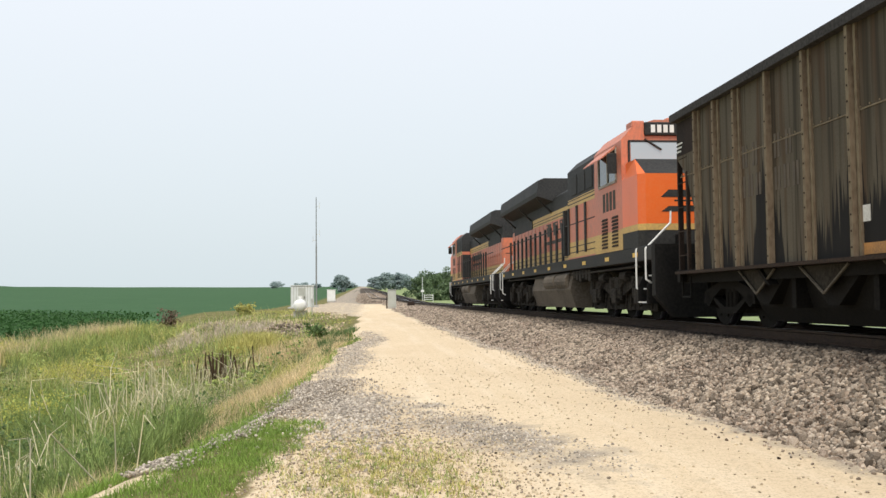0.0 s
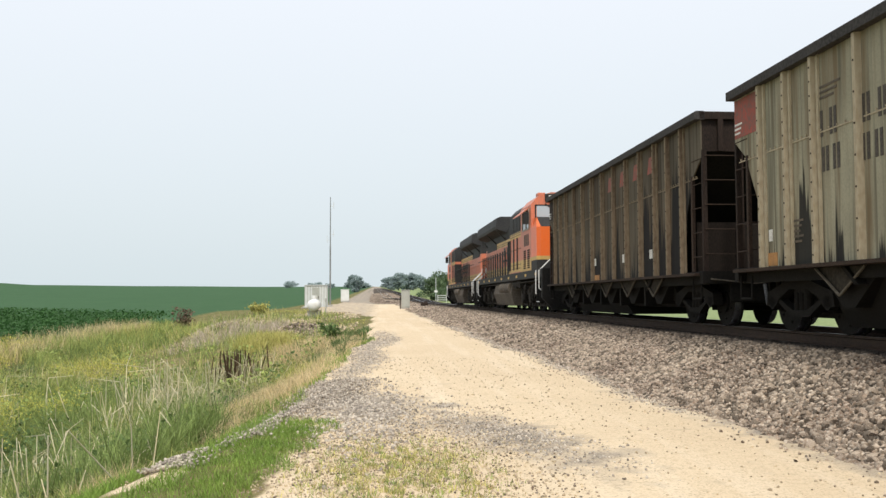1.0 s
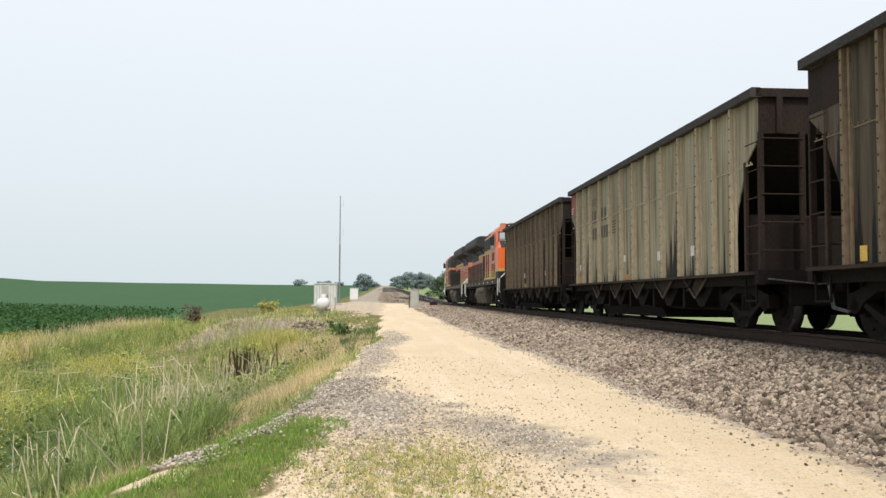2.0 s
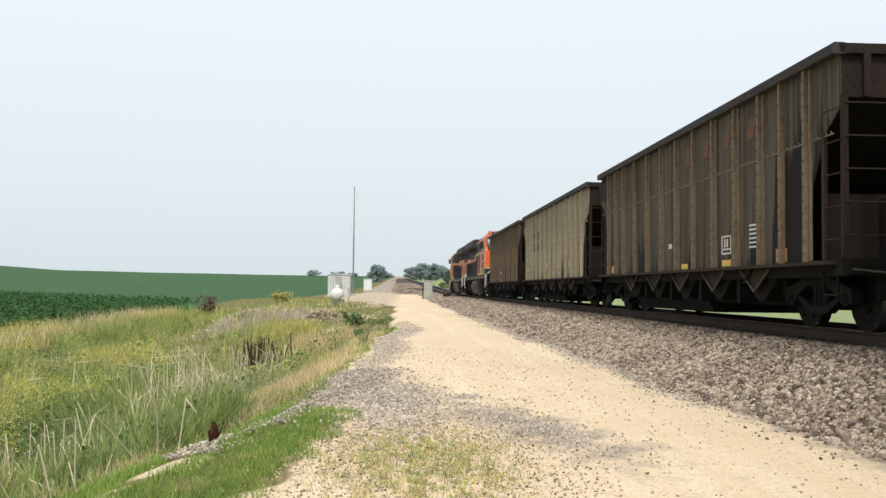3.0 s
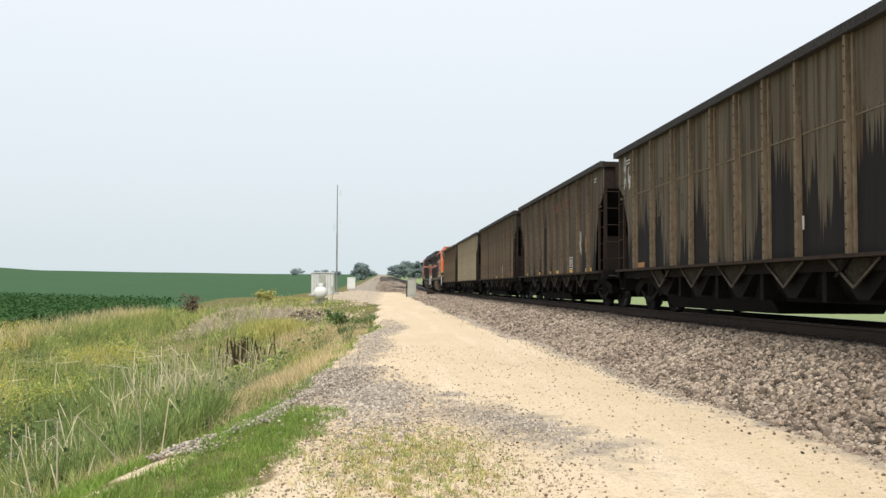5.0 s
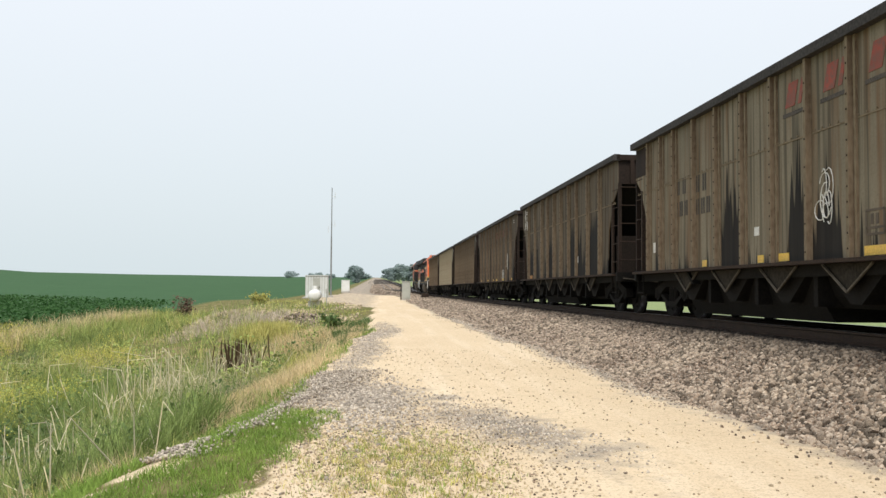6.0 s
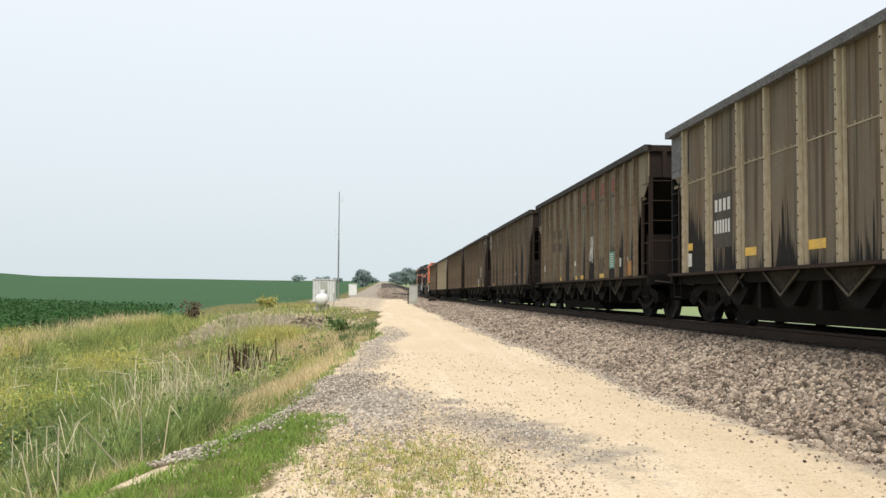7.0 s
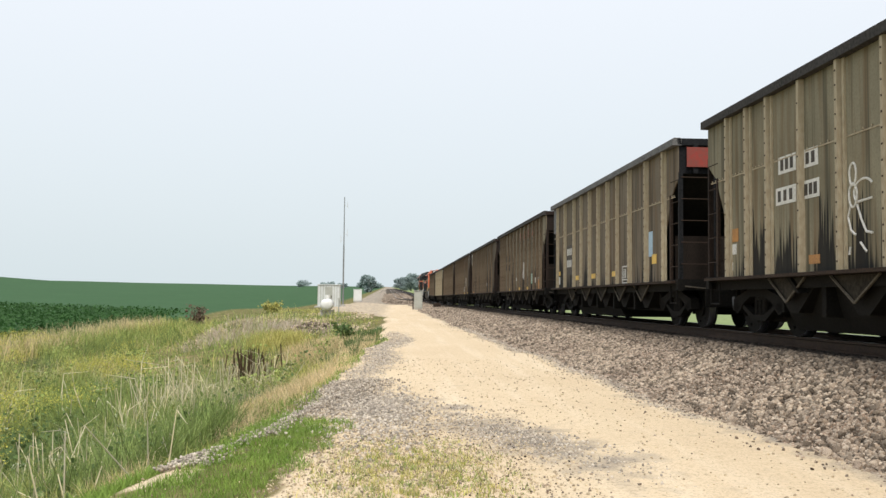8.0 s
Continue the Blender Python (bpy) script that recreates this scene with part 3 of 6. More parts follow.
def hopper(paint, rib_paint, end_paint, label, coal_peak=0.0, chord=None, body=BODY, ribs=RIBS):
    chord = chord or CHORD
    car = tagged(new("hopper_car"), label, "hopper car", "coal hoppers of the train")
    sheet_me = side_sheet_mesh(paint, body)
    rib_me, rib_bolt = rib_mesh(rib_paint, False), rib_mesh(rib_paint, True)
    for s in (-1, 1):
        sd = part("side_sheet", sheet_me, None, car)
        sd.location.x = s * 1.46
        for i, y in enumerate(ribs):
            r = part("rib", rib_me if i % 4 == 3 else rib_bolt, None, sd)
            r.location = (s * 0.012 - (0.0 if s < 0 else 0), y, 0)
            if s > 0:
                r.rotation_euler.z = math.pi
        bm = bmesh.new()
        for a, c in zip([body - 0.1] + ribs, ribs + [-body + 0.1]):
            box(bm, *sorted((s * 0.010, s * 0.022)), c + 0.08, a - 0.08, 2.78, 2.80)
            for q in range(5):
                y = c + 0.15 + q * (a - c - 0.3) / 4
                box(bm, *sorted((s * 0.010, s * 0.026)), y - 0.012, y + 0.012, 2.81, 2.834)
        part("sheet_seam", bm, rib_paint, sd)
        bm = bmesh.new()
        x0, x1 = sorted((s * 1.40, s * 1.60))
        prism(bm, [(x0, TOP_Z - 0.16), (x0, TOP_Z - 0.02), (x0 + 0.03, TOP_Z), (x1 - 0.03, TOP_Z), (x1, TOP_Z - 0.02), (x1, TOP_Z - 0.16)], "y", -body - 0.05, body + 0.05)
        part("top_chord", bm, chord, car, "grey steel top chord")
        bm = bmesh.new()
        x0, x1 = sorted((s * 1.36, s * 1.60))
        box(bm, x0, x1, -body + 0.1, body - 0.1, SILL_Z - 0.05, SILL_Z)
        part("side_sill", bm, RUSTY, car, "rusty side sill")
        bm = bmesh.new()
        box(bm, *sorted((s * 1.33, s * 1.37)), -body, body, SILL_Z - 0.22, SILL_Z - 0.05)
        part("sill_web", bm, STEEL_BLACK, car)
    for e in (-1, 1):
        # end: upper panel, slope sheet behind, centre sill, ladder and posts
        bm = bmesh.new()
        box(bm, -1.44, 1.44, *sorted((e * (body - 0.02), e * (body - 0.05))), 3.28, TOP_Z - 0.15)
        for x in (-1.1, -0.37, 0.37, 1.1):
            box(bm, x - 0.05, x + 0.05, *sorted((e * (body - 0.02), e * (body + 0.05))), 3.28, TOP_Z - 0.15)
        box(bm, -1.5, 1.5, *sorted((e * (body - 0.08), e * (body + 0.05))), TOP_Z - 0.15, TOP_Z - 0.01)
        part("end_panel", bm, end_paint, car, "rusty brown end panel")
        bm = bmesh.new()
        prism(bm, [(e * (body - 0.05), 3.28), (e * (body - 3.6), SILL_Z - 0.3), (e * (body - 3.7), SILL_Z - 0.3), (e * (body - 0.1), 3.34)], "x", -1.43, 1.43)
        part("slope_sheet", bm, STEEL_BLACK, car, "black sloped end sheet")
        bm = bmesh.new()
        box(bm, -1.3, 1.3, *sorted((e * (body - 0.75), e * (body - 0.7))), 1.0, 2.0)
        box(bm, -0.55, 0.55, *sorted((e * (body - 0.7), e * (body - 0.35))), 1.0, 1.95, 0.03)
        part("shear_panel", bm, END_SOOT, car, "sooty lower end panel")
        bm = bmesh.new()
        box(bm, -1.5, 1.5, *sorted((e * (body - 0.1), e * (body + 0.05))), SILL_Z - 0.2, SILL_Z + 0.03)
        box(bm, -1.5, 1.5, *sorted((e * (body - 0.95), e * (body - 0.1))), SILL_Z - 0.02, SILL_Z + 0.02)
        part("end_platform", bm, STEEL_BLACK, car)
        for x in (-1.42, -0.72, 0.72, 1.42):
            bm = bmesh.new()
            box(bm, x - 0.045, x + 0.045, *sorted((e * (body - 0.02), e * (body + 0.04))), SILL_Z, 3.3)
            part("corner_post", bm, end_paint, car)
        for x in (-1.42, 0.72):
            for i in range(5):
                rung = part("end_rung", END_RUNG, None, car)
                rung.location = (x, e * (body + 0.05), SILL_Z + 0.35 + i * 0.46)
        for s in (-1, 1):
            bm = bmesh.new()
            box(bm, s * 1.46 - 0.03, s * 1.46 + 0.03, *sorted((e * (body - 0.46), e * (body - 0.53))), SILL_Z, 2.86)
            part("ladder_stile", bm, RUSTY, car)
            for i in range(5):
                rung = part("side_rung", SIDE_RUNG, None, car)
                rung.location = (s * 1.47, e * (body - 0.25), SILL_Z + 0.3 + i * 0.46)
        bm = bmesh.new()
        box(bm, -0.2, 0.2, *sorted((e * (body - 2), e * (body + 0.25))), 0.68, 0.98, 0.02)
        box(bm, -0.11, 0.11, *sorted((e * (body + 0.2), e * (body + 0.78))), 0.72, 0.95, 0.03)
        box(bm, -0.17, 0.17, *sorted((e * (body + 0.6), e * (body + 0.79))), 0.66, 1.0, 0.04)
        pipe(bm, [(0.3, e * (body + 0.1), 0.8), (0.32, e * (body + 0.4), 0.45), (0.2, e * (body + 0.75), 0.4)], 0.03)
        part("coupler", bm, STEEL_BLACK, car)
        tr = part("truck", HOPPER_TRUCK, None, car)
        tr.location.y = e * 5.85
        for d in (-0.89, 0.89):
            w = part("wheelset", HOPPER_WHEELS, None, tr)
            w.location = (0, d, WHEEL)
        for s in (-1, 1):
            # stirrup step under the corner, uncoupling lever and hose
            bm = bmesh.new()
            pipe(bm, [(s * 1.46, e * (body - 0.12), SILL_Z - 0.1), (s * 1.46, e * (body - 0.12), 0.52), (s * 1.46, e * (body - 0.55), 0.52), (s * 1.46, e * (body - 0.55), SILL_Z - 0.1)], 0.018)
            part("stirrup", bm, STEEL_BLACK, car)
            bm = bmesh.new()
            pipe(bm, [(s * 1.35, e * (body + 0.08), SILL_Z - 0.12), (s * 0.5, e * (body + 0.1), 0.8), (s * 0.2, e * (body + 0.4), 0.86)], 0.014)
            part("uncoupling_lever", bm, WORN_RIM, car)
        bm = bmesh.new()
        pipe(bm, [(-0.34, e * (body + 0.1), 0.78), (-0.4, e * (body + 0.35), 0.42), (-0.3, e * (body + 0.62), 0.36), (-0.22, e * (body + 0.8), 0.5)], 0.032)
        part("air_hose", bm, HOSE, car, "pale worn air hose")
        bm = bmesh.new()
        rod(bm, (0.9, e * (body + 0.03), 2.25), (0.9, e * (body + 0.10), 2.25), 0.26, 18)
        part("brake_wheel", bm, STEEL_BLACK, car)
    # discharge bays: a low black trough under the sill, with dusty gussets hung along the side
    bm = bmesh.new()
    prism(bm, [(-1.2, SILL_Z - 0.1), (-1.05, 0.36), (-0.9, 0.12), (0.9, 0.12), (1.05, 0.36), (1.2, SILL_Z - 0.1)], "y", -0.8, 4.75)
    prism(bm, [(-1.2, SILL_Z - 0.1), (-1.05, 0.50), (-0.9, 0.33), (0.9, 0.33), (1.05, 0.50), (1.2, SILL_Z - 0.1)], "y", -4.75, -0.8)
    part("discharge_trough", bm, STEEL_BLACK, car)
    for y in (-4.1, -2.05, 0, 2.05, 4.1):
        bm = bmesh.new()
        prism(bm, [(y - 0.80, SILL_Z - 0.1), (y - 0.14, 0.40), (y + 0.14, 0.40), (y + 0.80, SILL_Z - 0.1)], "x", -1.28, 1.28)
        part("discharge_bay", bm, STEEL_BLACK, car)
        for s in (-1, 1):
            bm = bmesh.new()
            for q in (-1, 1):
                pipe(bm, [(s * 1.41, y + q * 0.64, SILL_Z - 0.06), (s * 1.41, y, 0.56)], 0.020, 5)
            part("gusset_rim", bm, WORN_RIM, car, "dust-pale gusset edge")
            bm = bmesh.new()
            prism(bm, [(y - 0.62, SILL_Z - 0.06), (y, 0.57), (y + 0.62, SILL_Z - 0.06)], "x", s * 1.36, s * 1.38)
            part("bay_gusset", bm, GUSSET, car, "dusty triangular gusset")
    bm = bmesh.new()
    box(bm, -0.22, 0.22, -5.6, 5.6, 0.62, 0.95)
    rod(bm, (-0.8, -1.0, 0.75), (-0.8, 0.9, 0.75), 0.17, 12)
    box(bm, -1.2, -0.8, 3.05, 3.3, 0.5, 0.9)
    for y in (-3.1, -1.0, 1.0, 3.1):
        box(bm, -1.3, 1.3, y - 0.06, y + 0.06, 0.35, 0.9)
    part("centre_sill", bm, STEEL_BLACK, car)
    bm = bmesh.new()
    box(bm, -0.75, 0.75, 4.7, 6.9, 0.22, 0.9, 0.04)
    for y in (4.9, 5.6, 6.6):
        pipe(bm, [(-1.1, y, 0.85), (-1.0, y + 0.1, 0.35), (1.0, y + 0.1, 0.35)], 0.04)
    part("brake_rigging", bm, STEEL_BLACK, car)
    # load
    nx, ny = 8, 40
    v, f = [], []
    for j in range(ny + 1):
        for i in range(nx + 1):
            x, y = -1.42 + 2.84 * i / nx, -body + 0.1 + (2 * body - 0.2) * j / ny
            hump = 3.55 + (0.30 + coal_peak) * (1 - abs(x) / 1.42) * (0.7 + 0.3 * math.cos(y * 2.2)) + 0.05 * noise.noise((x * 2, y * 2, 1.0))
            v.append((x, y, hump))
    for j in range(ny):
        for i in range(nx):
            a = j * (nx + 1) + i
            f.append((a, a + 1, a + nx + 2, a + nx + 1))
    part("coal_load", raw_mesh("coal_load", v, f, COAL), None, car, "heaped black coal")
    return car


MARK_Y = 0.33       # where the marks' own zero lies ahead of a car's middle


def patch(car, y0, y1, z0, z1, material, name="painted_patch", label=""):
    """A painted or applied rectangle on the side that faces the road."""
    bm = bmesh.new()
    k = 0.0 if name == "corner_panel" else MARK_Y
    box(bm, -1.479, -1.472, y0 + k, y1 + k, z0, z1)
    return part(name, bm, material, car, label)


def scribble(car, y, z, size, material, seed):
    """A spray-painted squiggle of loops."""
    r = random.Random(seed)
    y += MARK_Y
    cu = []
    for k in range(4):
        cy, cz = y + r.uniform(-0.3, 0.3) * size, z + r.uniform(-0.6, 0.6) * size
        ry, rz, a0 = r.uniform(0.12, 0.35) * size, r.uniform(0.25, 0.6) * size, r.uniform(0, 6)
        cu.append([(-1.476, cy + ry * math.cos(a0 + q * 0.5), cz + rz * math.sin(a0 + q * 0.5)) for q in range(10)])
    bm = bmesh.new()
    for line in cu:
        for a, b in zip(line, line[1:]):
            rod(bm, a, b, 0.009, 4)
    part("graffiti_mark", bm, material, car, "spray-painted squiggle")


RIB_TAN = mat("rib_tan_paint", (0.185, 0.145, 0.092), (0.125, 0.092, 0.060), (0.24, 0.195, 0.13), rough=0.8, grain=(1.0, 20), stretch=(1, 1, 0.4))
RIB_PALE = mat("rib_pale_paint", (0.37, 0.31, 0.205), (0.27, 0.21, 0.135), (0.44, 0.38, 0.27), rough=0.8, grain=(1.0, 20), stretch=(1, 1, 0.4))
RIB_BROWN = mat("rib_brown_paint", (0.135, 0.098, 0.064), (0.095, 0.065, 0.045), (0.175, 0.13, 0.088), rough=0.8, grain=(1.0, 20), stretch=(1, 1, 0.4))
MARK_RED = mat("faded_red_paint", (0.36, 0.065, 0.04), (0.22, 0.06, 0.04), (0.18, 0.08, 0.06), rough=0.8, grain=(2, 14), amount=0.6, fine=0.5)
MARK_EMBLEM = mat("worn_red_emblem", (0.24, 0.07, 0.045), (0.14, 0.07, 0.05), (0.11, 0.085, 0.06), rough=0.85, grain=(2, 10), amount=0.9, fine=0.6)
END_RED = mat("red_end_paint", (0.30, 0.04, 0.028), (0.22, 0.04, 0.03), (0.16, 0.06, 0.045), rough=0.8, grain=(2, 14), amount=0.4, fine=0.3)
MARK_YELLOW = mat("reflective_yellow", (0.72, 0.46, 0.07), (0.5, 0.3, 0.06), None, rough=0.5, grain=(4, 40))
MARK_ORANGE = mat("orange_rust_patch", (0.42, 0.20, 0.06), (0.26, 0.14, 0.06), None, rough=0.8, grain=(4, 40), amount=0.7)
MARK_BLACK = mat("black_lettering", (0.03, 0.03, 0.03), (0.07, 0.06, 0.05), (0.12, 0.1, 0.08), rough=0.7, grain=(4, 40))
MARK_FADED = mat("faded_lettering", (0.09, 0.075, 0.06), (0.14, 0.11, 0.08), None, rough=0.8, grain=(4, 40))
MARK_WHITE = mat("white_stencil", (0.62, 0.61, 0.57), (0.45, 0.43, 0.39), None, rough=0.7, grain=(4, 40))
MARK_GREEN = mat("green_data_panel", (0.10, 0.28, 0.20), (0.2, 0.3, 0.22), None, rough=0.7, grain=(6, 60))
MARK_BLUE = mat("pale_blue_sheet", (0.32, 0.48, 0.62), (0.22, 0.36, 0.5), (0.5, 0.6, 0.68), rough=0.7, grain=(5, 50))

MARK_SLATE = mat("slate_blue_paint", (0.03, 0.034, 0.042), (0.30, 0.30, 0.29), (0.05, 0.052, 0.056), rough=0.7, grain=(0.8, 8), amount=0.35, fine=0.25)

hoppers = []
SPECS = [
    ((0.128, 0.108, 0.078), (0.080, 0.046, 0.026), RIB_TAN, 1.3, 0.72, "dark weathered coal hopper with a broad soot stain"),
    ((0.36, 0.335, 0.24), (0.152, 0.104, 0.056), RIB_PALE, 2.1, 0.40, "pale tan coal hopper with rusty runs and black lettering"),
    ((0.120, 0.101, 0.076), (0.075, 0.048, 0.031), RIB_TAN, 3.4, 0.75, "dark brown sooty coal hopper with faded red emblem"),
    ((0.130, 0.106, 0.078), (0.076, 0.046, 0.026), RIB_BROWN, 4.2, 0.75, "brown coal hopper with yellow reflectors along the sill"),
    ((0.150, 0.124, 0.090), (0.094, 0.056, 0.029), RIB_TAN, 5.7, 0.62, "grey-brown coal hopper with white scrawl on its corner"),
    ((0.245, 0.212, 0.152), (0.160, 0.090, 0.046), RIB_TAN, 6.1, 0.45, "tan coal hopper with red emblem, green panel and scrawl"),
    ((0.205, 0.170, 0.126), (0.150, 0.097, 0.052), RIB_PALE, 7.9, 0.5, "grey-brown coal hopper with dark panel and blue sheet"),
    ((0.270, 0.242, 0.168), (0.17, 0.118, 0.067), RIB_PALE, 8.6, 0.55, "grey-green coal hopper with white plates and graffiti"),
]
for i, (base, rust, rib_paint, seed, soot, label) in enumerate(SPECS):
    paint = hopper_paint("weathered_hopper_side", base, rust, seed, soot)
    if i == 6:
        hoppers.append(hopper(paint, rib_paint, END_BLACK, label, 0.0, PALE_CHORD, SHORT, WIDE_RIBS))
    else:
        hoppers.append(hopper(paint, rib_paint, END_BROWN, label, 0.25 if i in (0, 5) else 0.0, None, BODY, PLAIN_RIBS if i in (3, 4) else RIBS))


# ---- locomotives ----
LOCO_WHEELS = wheelset_mesh(0.53, "loco_wheelset")


def locomotive(label, lettered):
    """Six-axle road locomotive; cab at the -y end, origin on the rail at mid length."""
    L = 11.15
    lo = tagged(new("locomotive"), label, "locomotive", "locomotives of the train")

    def put(name, bm, m, lab="", parent=None):
        return part(name, bm, m, parent or lo, lab)

    bm = bmesh.new()
    box(bm, -1.5, 1.5, -L + 0.75, L - 0.75, 1.30, 1.62, 0.02)
    put("frame_sill", bm, BLACK_PAINT, "black frame sill")
    bm = bmesh.new()
    prism(bm, [(-1.5, 0.55), (-1.5, 1.62), (1.5, 1.62), (1.5, 0.55), (1.1, 0.10), (-1.1, 0.10)], "y", -L + 0.55, -L + 0.78)
    put("pilot_plate", bm, SOOT_PAINT)
    bm = bmesh.new()
    prism(bm, [(-1.5, 0.55), (-1.5, 1.62), (1.5, 1.62), (1.5, 0.55), (1.1, 0.10), (-1.1, 0.10)], "y", L - 0.78, L - 0.55)
    put("pilot_plate", bm, SOOT_PAINT)
    for e in (-1, 1):
        bm = bmesh.new()
        box(bm, -0.14, 0.14, *sorted((e * (L - 0.6), e * (L - 0.02))), 0.72, 0.98, 0.04)
        box(bm, -0.19, 0.19, *sorted((e * (L - 0.2), e * L)), 0.66, 1.02, 0.04)
        put("coupler", bm, STEEL_BLACK)
        for s in (-1, 1):
            # stairs that climb inwards, with pale edged treads, and their white grab rails
            ya, yb = sorted((e * (L - 1.14), e * (L - 1.72)))
            bm = bmesh.new()
            for i in range(5):
                z, xo = 0.42 + i * 0.29, 1.50 - i * 0.12
                box(bm, *sorted((s * (xo - 0.3), s * xo)), ya, yb, z - 0.02, z)
                box(bm, *sorted((s * (xo - 0.32), s * (xo - 0.3))), ya, yb, z - 0.02, z + 0.29)
            for q in (L - 1.12, L - 1.74):
                prism(bm, [(s * 1.5, 0.38), (s * 1.5, 0.75), (s * 1.02, 1.62), (s * 0.7, 1.62), (s * 0.9, 0.38)], "y", e * q - 0.012, e * q + 0.012)
            steps = put("step_well", bm, SOOT_PAINT)
            bm = bmesh.new()
            for i in range(5):
                z, xo = 0.42 + i * 0.29, 1.50 - i * 0.12
                box(bm, *sorted((s * (xo - 0.04), s * (xo + 0.008))), ya + 0.03, yb - 0.03, z - 0.024, z + 0.006)
            put("tread_edge", bm, WHITE_PAINT, "white-painted step edges", steps)
            for q, lo_z, top_z in ((L - 1.76, 0.72, 2.62), (L - 1.10, 0.90, 2.35)):
                bm = bmesh.new()
                pipe(bm, [(s * 1.40, e * q, lo_z - 0.08), (s * 1.52, e * q, lo_z), (s * 1.52, e * q, 1.55), (s * 0.98, e * (q + 0.05), 2.10), (s * 0.97, e * (q + 0.05), top_z)], 0.021, 8)
                put("grab_rail", bm, WHITE_PAINT, "white grab rail")
        bm = bmesh.new()
        pipe(bm, [(-0.95, e * (L - 0.85), 2.55), (0.95, e * (L - 0.85), 2.55)], 0.02)
        for x in (-0.5, 0.5):
            pipe(bm, [(x, e * (L - 0.85), 1.62), (x, e * (L - 0.85), 2.55)], 0.02)
        put("end_rail", bm, BLACK_PAINT)
    # nose and cab: full width body with bevelled corners, sloping to the brow
    W = 1.50
    n0, n1, c0, c1 = -L + 1.50, -L + 2.80, -L + 2.80, -L + 5.25
    NB = 0.14       # bevel of the nose corners
    def nose_ring(g):
        return [(-W - g, n1), (-W - g, n0 + NB), (-W + NB, n0 - g), (W - NB, n0 - g), (W + g, n0 + NB), (W + g, n1)]

    bm = bmesh.new()
    prism(bm, nose_ring(0), "z", 2.12, 3.22)
    box(bm, -1.40, 1.40, n0 + 0.60, n1, 3.22, 3.62)
    a = [bm.verts.new((*p, 3.22)) for p in nose_ring(0)]
    b = [bm.verts.new((x, n0 + 0.598, 3.622)) for x in (-1.40, 1.40)]
    for q in ((a[0], a[1], b[0]), (a[1], a[2], b[0]), (a[3], a[4], b[1]), (a[4], a[5], b[1])):
        bm.faces.new(q)
    put("nose", bm, ORANGE_LIT, "bright orange nose")
    bm = bmesh.new()
    a = [bm.verts.new(p) for p in ((-W + NB, n0, 3.222), (W - NB, n0, 3.222), (1.40, n0 + 0.596, 3.624), (-1.40, n0 + 0.596, 3.624), (0, n0 + 0.596, 3.222))]
    for q in ((a[0], a[1], a[2], a[3]), (a[0], a[3], a[4]), (a[1], a[4], a[2]), (a[0], a[4], a[1]), (a[3], a[2], a[4])):
        bm.faces.new(q)
    put("nose_top", bm, BLACK_PAINT, "black anti-glare nose top")
    bm = bmesh.new()
    prism(bm, nose_ring(0.004), "z", 1.98, 2.118)
    put("nose_stripe", bm, YELLOW, "yellow stripe")
    bm = bmesh.new()
    prism(bm, nose_ring(0), "z", 1.62, 1.978)
    put("nose_base", bm, BLACK_PAINT)
    bm = bmesh.new()
    prism(bm, [(-W, 1.62), (-W, 4.18), (-W + 0.28, 4.5), (-0.7, 4.66), (0.7, 4.66), (W - 0.28, 4.5), (W, 4.18), (W, 1.62)], "y", c0, c1)
    cab = put("cab", bm, ORANGE, "faded orange cab")
    bm = bmesh.new()
    for s in (-1, 1):
        box(bm, *sorted((s * 0.12, s * 1.28)), c0 - 0.012, c0 + 0.01, 3.64, 4.14, 0.01)
    put("windshield", bm, GLASS, "grey windshield panes", cab)
    for s in (-1, 1):
        bm = bmesh.new()
        for z in (3.64, 4.15):
            box(bm, *sorted((s * 0.08, s * 1.33)), c0 - 0.02, c0, z - 0.025, z + 0.025)
        for x in (0.09, 1.32):
            box(bm, s * x - 0.025, s * x + 0.025, c0 - 0.02, c0, 3.62, 4.16)
        put("window_gasket", bm, BLACK_PAINT, "", cab)
        bm = bmesh.new()
        pipe(bm, [(s * 0.95, c0 - 0.04, 4.20), (s * 0.55, c0 - 0.05, 3.95)], 0.02)
        put("wiper", bm, BLACK_PAINT, "", cab)
    bm = bmesh.new()
    box(bm, -0.95, 0.95, c0 - 0.06, c0 + 0.5, 4.28, 4.60, 0.03)
    put("number_board", bm, BLACK_PAINT, "black illuminated number board", cab)
    bm = bmesh.new()
    for s in (-1, 1):
        for i in range(4):
            x = s * 0.30 + (i * 0.15 if s > 0 else -i * 0.15)
            box(bm, x - 0.05, x + 0.05, c0 - 0.068, c0 - 0.06, 4.35, 4.53)
    put("number_bar", bm, WHITE_PAINT, "pale bars on the number board", cab)
    bm = bmesh.new()
    box(bm, -0.3, 0.3, c0 + 0.3, c0 + 1.2, 4.64, 4.78, 0.04)
    box(bm, -1.2, -0.9, c0 + 0.1, c0 + 0.6, 4.5, 4.66, 0.03)
    put("roof_unit", bm, ORANGE, "", cab)
    for s in (-1, 1):
        bm = bmesh.new()
        box(bm, *sorted((s * (W - 0.02), s * (W + 0.006))), c0 + 0.45, c0 + 1.95, 3.30, 4.02, 0.01)
        put("side_window", bm, DARK_GLASS, "dark cab side window", cab)
        bm = bmesh.new()
        for y in (c0 + 0.42, c0 + 1.15, c0 + 1.98):
            box(bm, *sorted((s * W, s * (W + 0.03))), y - 0.03, y + 0.03, 3.26, 4.06)
